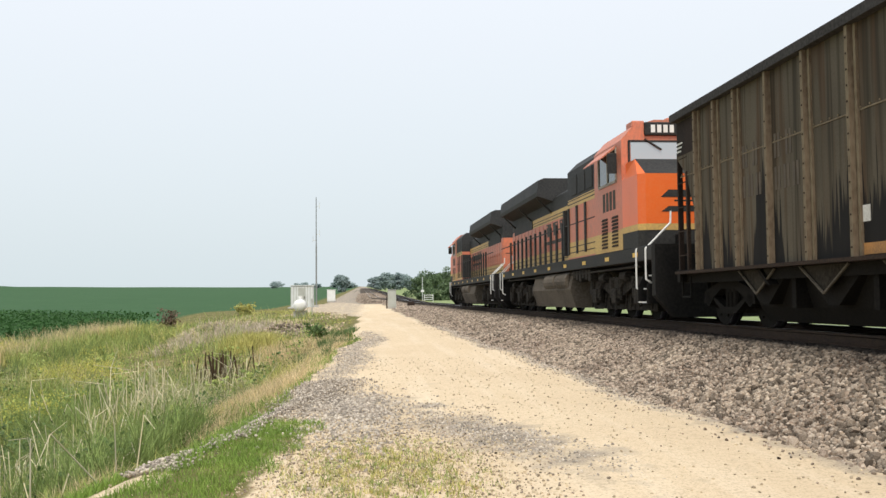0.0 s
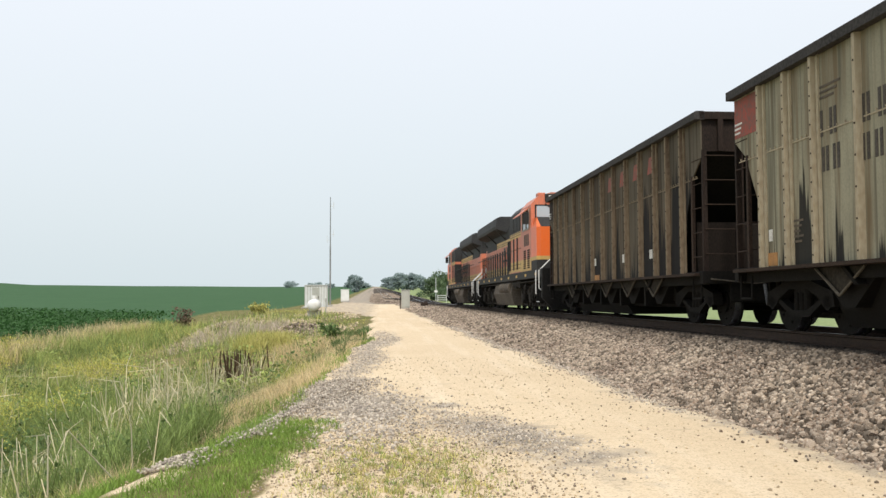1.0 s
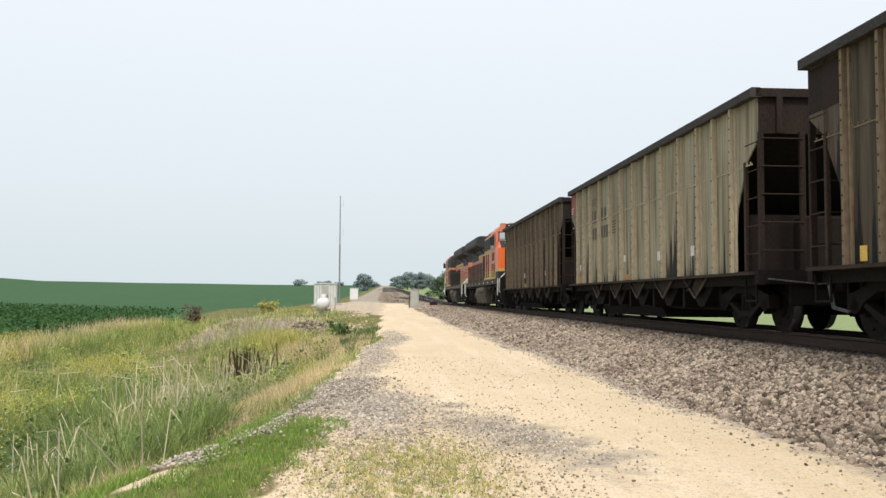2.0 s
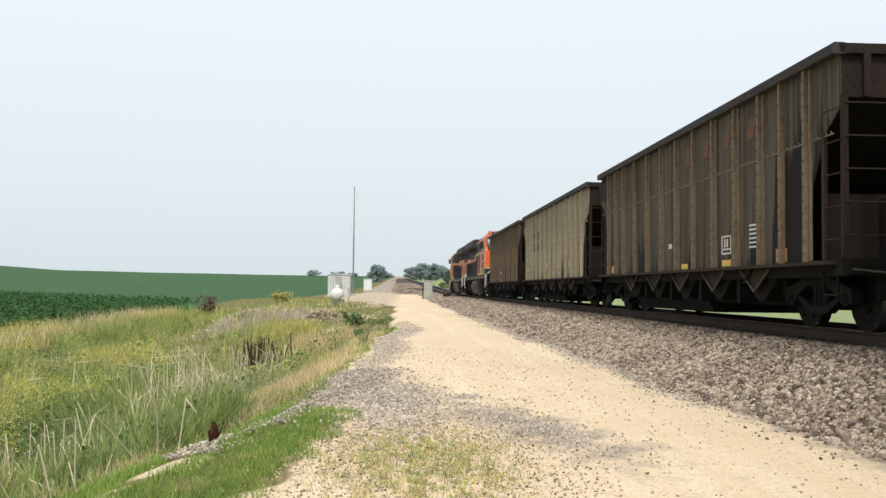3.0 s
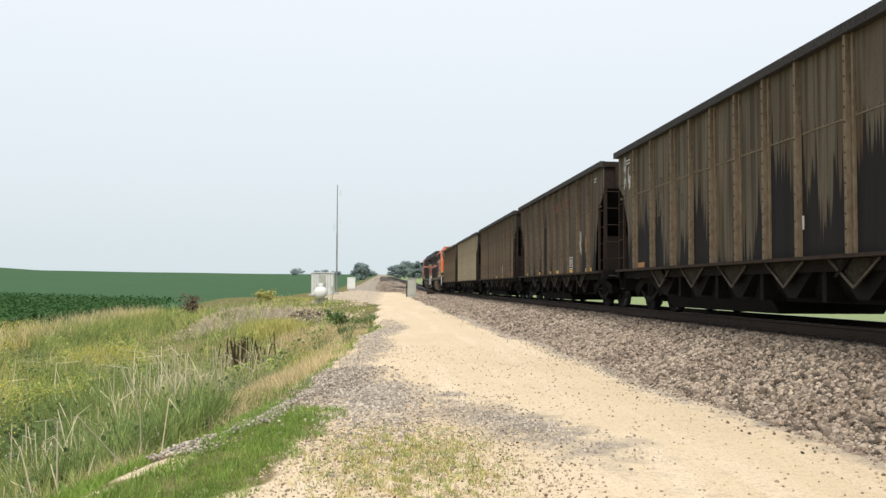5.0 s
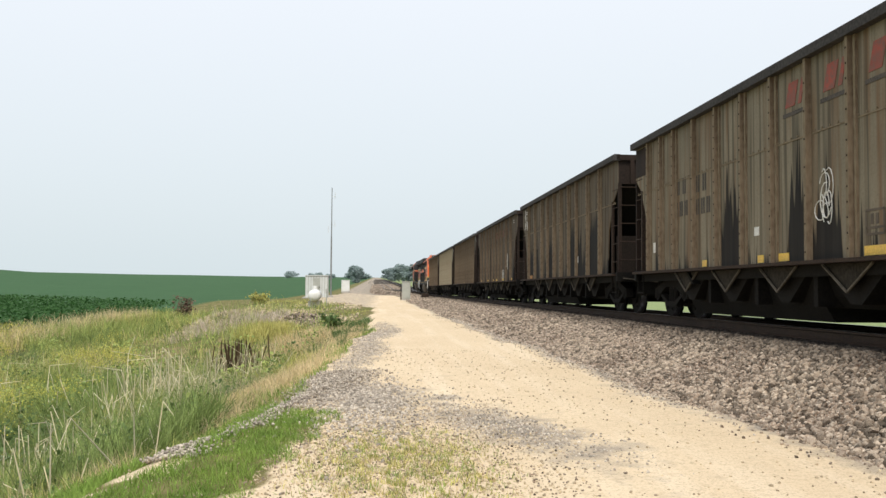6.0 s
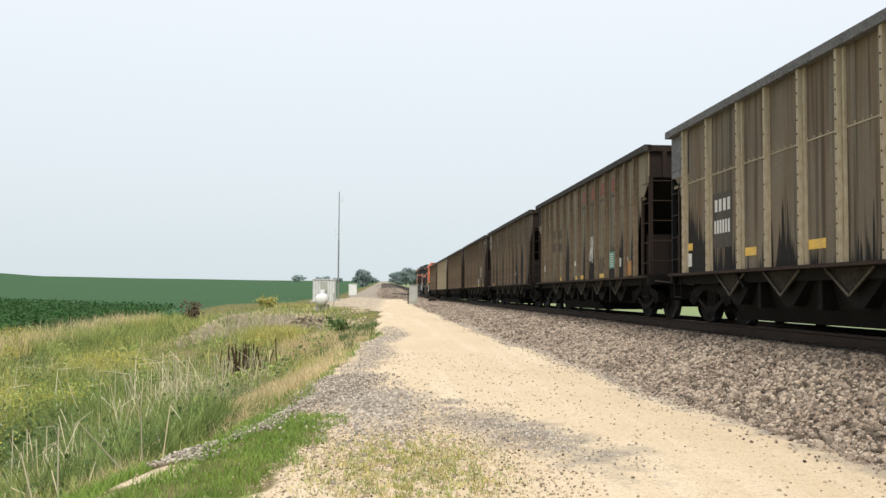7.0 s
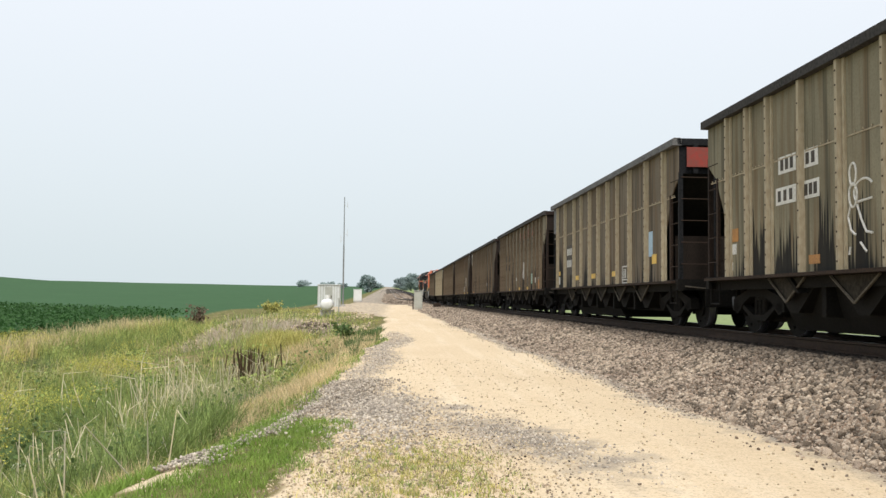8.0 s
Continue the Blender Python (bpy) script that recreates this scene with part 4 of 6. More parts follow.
        for z in (3.27, 4.05):
            box(bm, *sorted((s * W, s * (W + 0.03))), c0 + 0.4, c0 + 2.0, z - 0.03, z + 0.03)
        put("window_frame", bm, WORN, "", cab)
        bm = bmesh.new()
        prism(bm, [(s * (W + 0.01), 4.12), (s * (W + 0.40), 3.80), (s * (W + 0.40), 3.77), (s * (W + 0.01), 4.06)], "y", c0 + 0.4, c0 + 2.0)
        put("sun_shade", bm, ORANGE, "faded orange window awning", cab)
        bm = bmesh.new()
        box(bm, *sorted((s * (W + 0.05), s * (W + 0.28))), c0 + 0.2, c0 + 0.24, 3.42, 3.9, 0.01)
        put("mirror", bm, BLACK_PAINT, "", cab)
        bm = bmesh.new()
        for i in range(4):
            y = c0 + 1.0 - i * 0.0
            box(bm, *sorted((s * W, s * (W + 0.006))), c0 + 0.55 + i * 0.30, c0 + 0.55 + i * 0.30 + 0.2, 2.62, 3.08)
        put("number_bar", bm, MARK_BLACK, "dark bars painted under the window", cab)
        bm = bmesh.new()
        box(bm, *sorted((s * W, s * (W + 0.005))), c0, c1, 1.62, 2.10)
        put("cab_stripe", bm, YELLOW, "yellow band along the walkway", cab)
        for k in (0.35, 1.25):
            bm = bmesh.new()
            for i in range(9):
                z = 1.72 + i * 0.085
                prism(bm, [(s * W, z), (s * (W + 0.03), z), (s * W, z + 0.06)], "y", c0 + k, c0 + k + 0.5)
            put("louvre", bm, RUSTY, "", cab)
        # painted chevrons on the nose front, plain shapes
        bm = bmesh.new()
        for z0, z1, k in ((2.70, 2.86, 0.0), (2.38, 2.50, 0.18)):
            prism(bm, [(s * (1.02 + k * 0), z0), (s * 0.85, z1), (s * 0.15, z1), (s * 0.15, z0)], "y", n0 - 0.008, n0 - 0.002)
        put("nose_emblem", bm, BLACK_PAINT, "black chevron bars", lo)
    # long hood: lower engine doors in orange, dark roof, yellow dividing stripe
    h0, h1 = c1, L - 1.35
    HW, CW = 0.98, 0.50
    bm = bmesh.new()
    box(bm, -HW - CW, HW + CW, h0, h0 + 3.1, 1.62, 3.30, 0.01)
    box(bm, -HW, HW, h0 + 3.1, h1, 1.62, 3.30, 0.02)
    hood = put("engine_hood", bm, ORANGE, "faded orange engine hood")
    bm = bmesh.new()
    prism(bm, [(-HW - CW, 3.30), (-HW - CW, 4.16), (-1.2, 4.44), (1.2, 4.44), (HW + CW, 4.16), (HW + CW, 3.30)], "y", h0 + 0.02, h0 + 3.1)
    prism(bm, [(-HW, 3.30), (-HW, 3.9), (-0.75, 4.06), (0.75, 4.06), (HW, 3.9), (HW, 3.30)], "y", h0 + 3.1, h1)
    put("hood_roof", bm, HOOD_DARK, "dark hood roof")
    for s in (-1, 1):
        bm = bmesh.new()
        box(bm, *sorted((s * (HW + CW), s * (HW + CW + 0.005))), h0, h0 + 3.1, 3.10, 3.34)
        box(bm, *sorted((s * HW, s * (HW + 0.005))), h0 + 3.1, h1 - 3.0, 3.14, 3.44)
        box(bm, *sorted((s * HW, s * (HW + 0.005))), h0 + 3.1, h1, 1.66, 2.10)
        box(bm, *sorted((s * (HW + CW), s * (HW + CW + 0.005))), h0, h0 + 3.1, 1.66, 2.10)
        put("hood_stripe", bm, YELLOW, "yellow hood stripe")
        for z in (1.80, 1.96, 3.20, 3.30):
            bm = bmesh.new()
            box(bm, *sorted((s * (HW + CW + 0.004), s * (HW + CW + 0.012))), c0 + 0.1, h0 + 3.1, z - 0.012, z + 0.012)
            box(bm, *sorted((s * (HW + 0.004), s * (HW + 0.012))), h0 + 3.1, h1 - (3.0 if z > 3 else 0.2), z - 0.012, z + 0.012)
            put("stripe_line", bm, MARK_BLACK)
        # doors with latches and louvres
        y = h0 + 3.0
        while y < h1 - 0.8:
            bm = bmesh.new()
            box(bm, *sorted((s * HW, s * (HW + 0.035))), y + 0.03, y + 0.70, 2.14, 3.12, 0.012)
            box(bm, *sorted((s * (HW + 0.035), s * (HW + 0.06))), y + 0.60, y + 0.66, 2.5, 2.62)
            for z in (2.3, 2.95):
                box(bm, *sorted((s * (HW + 0.03), s * (HW + 0.055))), y + 0.02, y + 0.12, z, z + 0.06)
            put("hood_door", bm, ORANGE, "", hood)
            y += 0.74
        bm = bmesh.new()
        for k in (0.25, 1.05, 1.95):
            box(bm, *sorted((s * (HW + CW), s * (HW + CW + 0.025))), h0 + k, h0 + k + 0.62, 3.42, 3.98, 0.01)
        put("intake_grille", bm, BLACK_PAINT, "black intake screens")
        for k in (0.95, 1.9, 2.9, 3.5):
            bm = bmesh.new()
            box(bm, *sorted((s * (HW + 0.0), s * (HW + CW + 0.04))), h0 + k, h0 + k + 0.14, 1.75, 3.1)
            put("cabinet_post", bm, BLACK_PAINT)
        # plain bars where the company name stands
        bm = bmesh.new()
        for i in range(4):
            prism(bm, [(h0 + 4.4 + i * 1.05, 2.62), (h0 + 4.5 + i * 1.05, 3.06), (h0 + 5.25 + i * 1.05, 3.06), (h0 + 5.15 + i * 1.05, 2.62)], "x", s * (HW + 0.038), s * (HW + 0.044))
        prism(bm, [(h0 + 4.6, 2.34), (h0 + 4.7, 2.46), (h0 + 8.6, 2.46), (h0 + 8.5, 2.34)], "x", s * (HW + 0.038), s * (HW + 0.044))
        put("hood_emblem", bm, MARK_BLACK, "dark slanted bars on the hood")
        # walkway railing
        for i in range(12):
            yy = c1 + 3.9 + i * 0.86
            bm = bmesh.new()
            box(bm, *sorted((s * 1.44, s * 1.50)), yy - 0.065, yy + 0.065, 1.45, 2.75)
            put("stanchion", bm, BLACK_PAINT)
        bm = bmesh.new()
        pipe(bm, [(s * 1.47, c1 + 0.1, 2.62), (s * 1.47, L - 1.3, 2.62)], 0.022)
        put("hand_rail", bm, BLACK_PAINT)
        bm = bmesh.new()
        for i in range(9):
            yy = -L + 1.7 + i * 2.3
            box(bm, *sorted((s * 1.502, s * 1.507)), yy, yy + 0.36, 1.40, 1.50)
        put("reflector", bm, MARK_YELLOW, "yellow reflective patches")
    bm = bmesh.new()
    for k, w, t in ((3.5, 0.5, 0.16), (4.4, 0.7, 0.10), (5.0, 0.35, 0.2)):
        box(bm, -0.45, 0.45, h0 + k, h0 + k + w, 4.05, 4.06 + t, 0.02)
    put("roof_hatch", bm, HOOD_DARK)
    bm = bmesh.new()
    for x in (-0.12, 0.0, 0.12):
        rod(bm, (x, c1 + 1.0, 4.56), (x, c1 + 1.35, 4.58), 0.03, 8, 0.07)
    rod(bm, (0, c1 + 1.0, 4.42), (0, c1 + 1.0, 4.58), 0.03, 8)
    put("horn", bm, BLACK_PAINT)
    # radiator: overhanging wings at the far end
    bm = bmesh.new()
    prism(bm, [(-1.52, 3.98), (-1.55, 4.12), (-1.50, 4.52), (-1.3, 4.60), (1.3, 4.60), (1.50, 4.52), (1.55, 4.12), (1.52, 3.98), (HW, 3.80), (-HW, 3.80)], "y", h1 - 8.3, h1 - 0.15)
    put("radiator_wing", bm, HOOD_DARK, "dark overhanging radiator housing")
    for s in (-1, 1):
        for k in range(3):
            bm = bmesh.new()
            prism(bm, [(s * HW, 3.5), (s * (HW + 0.5), 3.94), (s * (HW + 0.5), 3.90), (s * HW, 3.4)], "y", h1 - 8.0 + k * 3.6, h1 - 7.9 + k * 3.6)
            put("wing_bracket", bm, BLACK_PAINT)
        bm = bmesh.new()
        box(bm, *sorted((s * HW, s * (HW + 0.03))), h1 - 4.6, h1 - 0.6, 2.5, 3.45)
        put("radiator_screen", bm, BLACK_PAINT)
    # below the deck
    bm = bmesh.new()
    prism(bm, [(-1.36, 1.25), (-1.48, 0.75), (-1.30, 0.22), (1.30, 0.22), (1.48, 0.75), (1.36, 1.25)], "y", -2.9, 2.9)
    put("fuel_tank", bm, TANK_DUST, "dusty grey fuel tank")
    for s in (-1, 1):
        bm = bmesh.new()
        for k in (-2.6, -0.9):
            rod(bm, (s * 1.30, k, 1.0), (s * 1.30, k + 1.5, 1.0), 0.27, 16)
        put("air_tank", bm, TANK_DUST, "dusty air reservoirs")
        bm = bmesh.new()
        for k in range(6):
            yy = -5.0 + k * 0.35
            box(bm, *sorted((s * 1.2, s * 1.42)), yy, yy + 0.25, 0.95 + 0.05 * (k % 3), 1.28, 0.02)
        pipe(bm, [(s * 1.4, -9.3, 1.2), (s * 1.4, -3.0, 1.18), (s * 1.4, 8.8, 1.22)], 0.03)
        put("air_gear", bm, DUST)
    for e in (-1, 1):
        bm = bmesh.new()
        for s in (-1, 1):
            prism(bm, [(-2.75, 0.62), (-2.6, 0.95), (-1.2, 1.02), (1.2, 1.02), (2.6, 0.95), (2.75, 0.62), (2.3, 0.56), (1.4, 0.78), (0.5, 0.56), (-0.5, 0.56), (-1.4, 0.78), (-2.3, 0.56)], "x", s * 1.0, s * 1.2)
            for k in (-1.85, 0, 1.85):
                box(bm, *sorted((s * 1.05, s * 1.3)), k - 0.2, k + 0.2, 0.36, 0.74, 0.03)
                for q in (-0.33, 0.33):
                    rod(bm, (s * 1.18, k + q, 0.5), (s * 1.18, k + q, 0.95), 0.10, 10)
            for k in (-0.95, 0.95):
                rod(bm, (s * 1.22, k - 0.2, 1.02), (s * 1.22, k + 0.25, 1.02), 0.13, 12)
                pipe(bm, [(s * 1.25, k, 1.0), (s * 1.28, k + 0.35, 0.75), (s * 1.28, k + 0.3, 0.45)], 0.04)
            for k in (-2.55, -1.25, -0.6, 0.6, 1.25, 2.55):
                box(bm, *sorted((s * 0.86, s * 1.08)), k - 0.13, k + 0.13, 0.20, 0.62, 0.02)
                pipe(bm, [(s * 1.12, k, 0.62), (s * 1.14, k + 0.05, 0.24)], 0.03, 5)
            box(bm, *sorted((s * 1.0, s * 1.06)), -2.6, 2.6, 0.22, 0.30)
        box(bm, -1.0, 1.0, -2.4, 2.4, 0.25, 0.9)
        tr = put("truck", bm, DUST, "dusty three-axle truck")
        tr.location.y = e * 6.75
        for k in (-1.85, 0, 1.85):
            w = part("wheelset", LOCO_WHEELS, None, tr)
            w.location = (0, k, 0.53)
    return lo


locos = [locomotive("orange and black road locomotive, cab trailing", True), locomotive("orange and black lead locomotive, cab leading", False)]

# ---- marks on the hoppers: plain bars for writing ----
def glyphs(car, y_front, z0, hgt, count, pitch, material, w=0.24):
    """Painted characters as plain upright bars, from y_front towards the rear."""
    for i in range(count):
        y = y_front + MARK_Y - i * pitch
        bm = bmesh.new()
        for a in (0.0, 0.46):
            box(bm, -1.4795, -1.4735, y - w * (a + 0.27), y - w * a, z0, z0 + hgt)
        part("lettering_bar", bm, material, car)


def lines(car, y_front, z_top, width, count, material, pitch=0.075):
    """Rows of small stencilled writing as thin plain bars."""
    y_front += MARK_Y
    for i in range(count):
        bm = bmesh.new()
        z = z_top - i * pitch
        box(bm, -1.4795, -1.4735, y_front - width * (1 - 0.12 * (i % 3)), y_front, z - 0.032, z)
        part("stencil_bar", bm, material, car)


def framed(car, y_front, z0, w, hgt, material):
    """A stencilled frame with two bars in it."""
    y_front += MARK_Y
    bm = bmesh.new()
    for y in (y_front, y_front - w):
        box(bm, -1.4795, -1.4735, y - 0.02, y + 0.02, z0, z0 + hgt)
    for y in (y_front - 0.33 * w, y_front - 0.62 * w):
        box(bm, -1.4795, -1.4735, y - 0.03, y + 0.03, z0 + 0.12, z0 + hgt * 0.85)
    for z in (z0, z0 + 0.08, z0 + hgt):
        box(bm, -1.4795, -1.4735, y_front - w, y_front, z - 0.015, z + 0.015)
    part("stencil_frame", bm, material, car, "white stencilled frame")


def emblem(car, y_front, z0, material, underline=False):
    """Four faded slanted bars high on the side, where the company's name was painted."""
    for i, k in enumerate((0, 1, 2, 3)):
        y = y_front + MARK_Y - i * 1.145
        bm = bmesh.new()
        for a, k in ((0.0, 0.30), (0.40, 0.10)):
            prism(bm, [(y - a, z0), (y - a - k, z0), (y - a - k - 0.12, z0 + 0.36), (y - a - 0.12, z0 + 0.36)], "x", -1.4795, -1.4735)
        part("emblem_bar", bm, material, car, "faded red slanted bars")
        if underline:
            bm = bmesh.new()
            box(bm, -1.4795, -1.4735, y - 0.75, y + 0.08, z0 - 0.14, z0 - 0.08)
            part("emblem_line", bm, MARK_BLACK, car)


h = hoppers
# first
glyphs(h[0], 4.0, 2.55, 0.36, 2, 0.36, MARK_FADED)
glyphs(h[0], 2.9, 2.55, 0.36, 2, 0.36, MARK_FADED)
glyphs(h[0], 4.1, 2.08, 0.34, 3, 0.28, MARK_FADED)
glyphs(h[0], 2.9, 2.08, 0.34, 3, 0.28, MARK_FADED)
patch(h[0], 6.42, 7.28, 3.2, 3.84, END_BROWN, "corner_panel", "rust-brown corner panel")
lines(h[0], 6.95, 3.45, 0.3, 3, MARK_WHITE)
patch(h[0], 0.45, 0.75, 1.42, 1.62, MARK_WHITE, "data_plate", "small white data plate")
patch(h[0], 0.1, 0.9, 1.02, 1.16, MARK_ORANGE, "reflector", "worn orange reflective strip")
emblem(h[0], -0.9, 3.28, MARK_RED)
for y in (-2.4, -4.6):
    patch(h[0], y, y + 0.2, 1.4, 1.6, MARK_WHITE, "data_plate", "small white data plate")
# second
glyphs(h[1], 4.15, 2.72, 0.36, 2, 0.36, MARK_BLACK)
glyphs(h[1], 2.98, 2.72, 0.36, 2, 0.36, MARK_BLACK)
glyphs(h[1], 4.3, 2.24, 0.34, 3, 0.29, MARK_BLACK)
glyphs(h[1], 3.0, 2.24, 0.34, 3, 0.29, MARK_BLACK)
patch(h[1], 6.42, 7.28, 3.2, 3.84, MARK_RED, "corner_panel", "brick-red corner panel")
lines(h[1], 6.95, 3.45, 0.3, 3, MARK_WHITE)
lines(h[1], 4.2, 3.42, 0.7, 3, MARK_FADED)
lines(h[1], 1.75, 2.62, 0.4, 5, MARK_FADED)
patch(h[1], 0.44, 0.73, 1.48, 1.65, MARK_WHITE, "data_plate", "small white data plate")
patch(h[1], 0.1, 0.55, 1.02, 1.16, MARK_ORANGE, "reflector", "worn orange reflective strip")
patch(h[1], 5.45, 5.8, 1.02, 1.22, MARK_ORANGE, "reflector", "worn orange reflective strip")
patch(h[1], 5.6, 5.72, 1.4, 1.58, MARK_WHITE, "data_plate", "small white data plate")
lines(h[1], 5.0, 1.66, 0.4, 5, MARK_FADED)
for y in (-2.4, -4.6):
    patch(h[1], y, y + 0.2, 1.4, 1.6, MARK_WHITE, "data_plate", "small white data plate")
# third
emblem(h[2], -0.85, 3.2, MARK_EMBLEM)
glyphs(h[2], 3.95, 2.3, 0.34, 3, 0.29, MARK_FADED)
patch(h[2], 6.42, 7.28, 3.2, 3.84, END_BROWN, "corner_panel", "rust-brown corner panel")
framed(h[2], -3.08, 1.26, 0.44, 0.32, MARK_WHITE)
lines(h[2], -4.4, 1.72, 0.4, 6, MARK_WHITE)
patch(h[2], -3.52, -3.08, 1.02, 1.14, MARK_YELLOW, "reflector", "yellow reflective strip")
patch(h[2], -1.07, -0.65, 1.02, 1.13, MARK_YELLOW, "reflector", "yellow reflective strip")
patch(h[2], 5.45, 5.62, 1.04, 1.24, MARK_YELLOW, "reflector", "yellow reflective strip")
patch(h[2], 0.02, 0.25, 1.5, 1.6, MARK_WHITE, "data_plate", "small white data plate")
patch(h[2], -5.9, -5.5, 1.03, 1.25, MARK_ORANGE, "reflector", "worn orange reflective strip")
# fourth
emblem(h[3], -0.95, 3.1, MARK_EMBLEM)
framed(h[3], -3.14, 1.15, 0.48, 0.36, MARK_WHITE)
for y, w in ((-3.62, 0.46), (-1.36, 0.44), (-0.0, 0.34), (2.2, 0.3), (5.1, 0.4), (-6.2, 0.75)):
    patch(h[3], y, y + w, 0.99 + 0.03, 1.12, MARK_YELLOW, "reflector", "yellow reflective strip")
patch(h[3], -5.9, -5.48, 1.58, 2.06, MARK_ORANGE, "side_patch", "orange-brown painted patch")
patch(h[3], -5.75, -5.58, 1.32, 1.44, MARK_RED, "data_plate", "small red plate")
glyphs(h[3], 3.1, 2.2, 0.34, 3, 0.29, MARK_FADED)
glyphs(h[3], 1.95, 2.2, 0.34, 1, 0.29, MARK_FADED)
scribble(h[3], -4.75, 1.85, 0.4, MARK_WHITE, 4)
lines(h[3], -6.6, 3.66, 0.25, 2, MARK_WHITE)
# fifth
scribble(h[4], 6.4, 3.38, 0.42, MARK_WHITE, 8)
scribble(h[4], 6.0, 3.2, 0.35, MARK_WHITE, 9)
lines(h[4], 6.2, 3.72, 0.3, 2, MARK_WHITE)
glyphs(h[4], 3.9, 2.6, 0.36, 2, 0.36, MARK_FADED)
glyphs(h[4], 2.75, 2.6, 0.36, 2, 0.36, MARK_FADED)
glyphs(h[4], 4.0, 2.12, 0.34, 3, 0.29, MARK_FADED)
glyphs(h[4], 2.75, 2.12, 0.34, 3, 0.29, MARK_FADED)
patch(h[4], 4.72, 5.4, 1.02, 1.14, MARK_ORANGE, "reflector", "worn orange reflective strip")
patch(h[4], 5.26, 5.36, 1.36, 1.5, MARK_WHITE, "data_plate", "small pink-white plate")
for y in (0.2, -3.2):
    patch(h[4], y, y + 0.25, 1.4, 1.6, MARK_WHITE, "data_plate", "small white data plate")
# sixth
emblem(h[5], -0.8, 3.3, MARK_RED, True)
glyphs(h[5], 4.1, 2.5, 0.32, 2, 0.36, MARK_BLACK)
glyphs(h[5], 3.0, 2.45, 0.32, 2, 0.36, MARK_BLACK)
glyphs(h[5], 4.2, 2.06, 0.3, 3, 0.28, MARK_BLACK)
glyphs(h[5], 3.0, 2.02, 0.3, 3, 0.28, MARK_BLACK)
patch(h[5], 6.42, 7.28, 3.2, 3.84, END_BROWN, "corner_panel", "rust-red corner panel")
scribble(h[5], -1.95, 1.95, 0.5, MARK_WHITE, 12)
scribble(h[5], -2.0, 1.9, 0.45, MARK_WHITE, 13)
patch(h[5], -4.6, -4.05, 1.26, 1.70, MARK_GREEN, "data_panel", "green data panel with white lines")
for i in range(6):
    bm = bmesh.new()
    box(bm, -1.4835, -1.4795, -4.52 + 0.06 * (i % 2), -4.13, 1.31 + i * 0.062, 1.335 + i * 0.062)
    part("stencil_bar", bm, MARK_WHITE, h[5]).location.y = MARK_Y
framed(h[5], -2.99, 1.28, 0.4, 0.3, MARK_FADED)
for y, w in ((-3.44, 0.5), (-0.87, 0.4), (0.0, 0.22), (2.45, 0.22)):
    patch(h[5], y, y + w, 1.02, 1.14, MARK_YELLOW, "reflector", "worn yellow reflective strip")
patch(h[5], 0.16, 0.34, 1.46, 1.6, MARK_WHITE, "data_plate", "small white data plate")
patch(h[5], 5.5, 5.64, 1.4, 1.62, MARK_WHITE, "data_plate", "small white data plate")
for y in (-5.1, -5.75):
    patch(h[5], y - 0.14, y, 1.28, 1.5, MARK_WHITE, "data_plate", "small white data plate")
patch(h[5], -6.2, -5.75, 1.03, 1.4, MARK_ORANGE, "side_patch", "orange rust patch")
# seventh
patch(h[6], 3.49, 4.39, 1.42, 2.42, MARK_BLACK, "data_panel", "black panel with white bars")
for i in range(4):
    bm = bmesh.new()
    box(bm, -1.4835, -1.4795, 4.27 - i * 0.2 - 0.12, 4.27 - i * 0.2, 2.08, 2.3)
    part("lettering_bar", bm, MARK_WHITE, h[6]).location.y = MARK_Y
for i in range(6):
    bm = bmesh.new()
    box(bm, -1.4835, -1.4795, 4.3 - i * 0.13 - 0.08, 4.3 - i * 0.13, 1.68, 1.92)
    part("lettering_bar", bm, MARK_WHITE, h[6]).location.y = MARK_Y
patch(h[6], 6.02, 7.08, 3.0, 3.84, MARK_SLATE, "corner_panel", "slate-blue corner panel with a white flake")
for y, w, z in ((5.5, 0.42, 1.44), (2.46, 0.45, 1.22), (0.14, 0.5, 1.22), (-2.24, 0.4, 1.22)):
    patch(h[6], y, y + w, z, z + 0.14, MARK_YELLOW, "reflector", "worn yellow reflective strip")
patch(h[6], 5.55, 5.75, 1.12, 1.38, MARK_WHITE, "data_plate", "small torn white plate")
framed(h[6], -2.92, 1.03, 0.48, 0.42, MARK_WHITE)
patch(h[6], -5.6, -4.99, 1.6, 2.18, MARK_BLUE, "blue_sheet", "pale blue sheet on the side")
patch(h[6], -5.9, -5.56, 1.42, 1.64, MARK_YELLOW, "reflector", "worn yellow reflective strip")
bm = bmesh.new()
box(bm, -1.3, 1.1, -SHORT - 0.075, -SHORT - 0.052, TOP_Z - 0.62, TOP_Z - 0.2)
part("end_band", bm, END_RED, h[6], "faded red band across the end")
# eighth
for y0, y1, z0 in ((3.25, 3.85, 2.56), (2.55, 3.0, 2.54), (3.25, 3.95, 2.08), (2.52, 3.05, 2.08)):
    patch(h[7], y0, y1, z0, z0 + 0.27, MARK_WHITE, "number_plate", "white painted plate with dark bars")
    k = 3 if y1 - y0 > 0.5 else 2
    for i in range(k):
        bm = bmesh.new()
        y = y1 - 0.08 - i * (y1 - y0 - 0.1) / k
        box(bm, -1.4835, -1.4795, y - 0.10, y, z0 + 0.05, z0 + 0.22)
        part("lettering_bar", bm, MARK_BLACK, h[7]).location.y = MARK_Y
patch(h[7], 5.5, 5.95, 1.62, 1.85, MARK_ORANGE, "reflector", "worn orange patch")
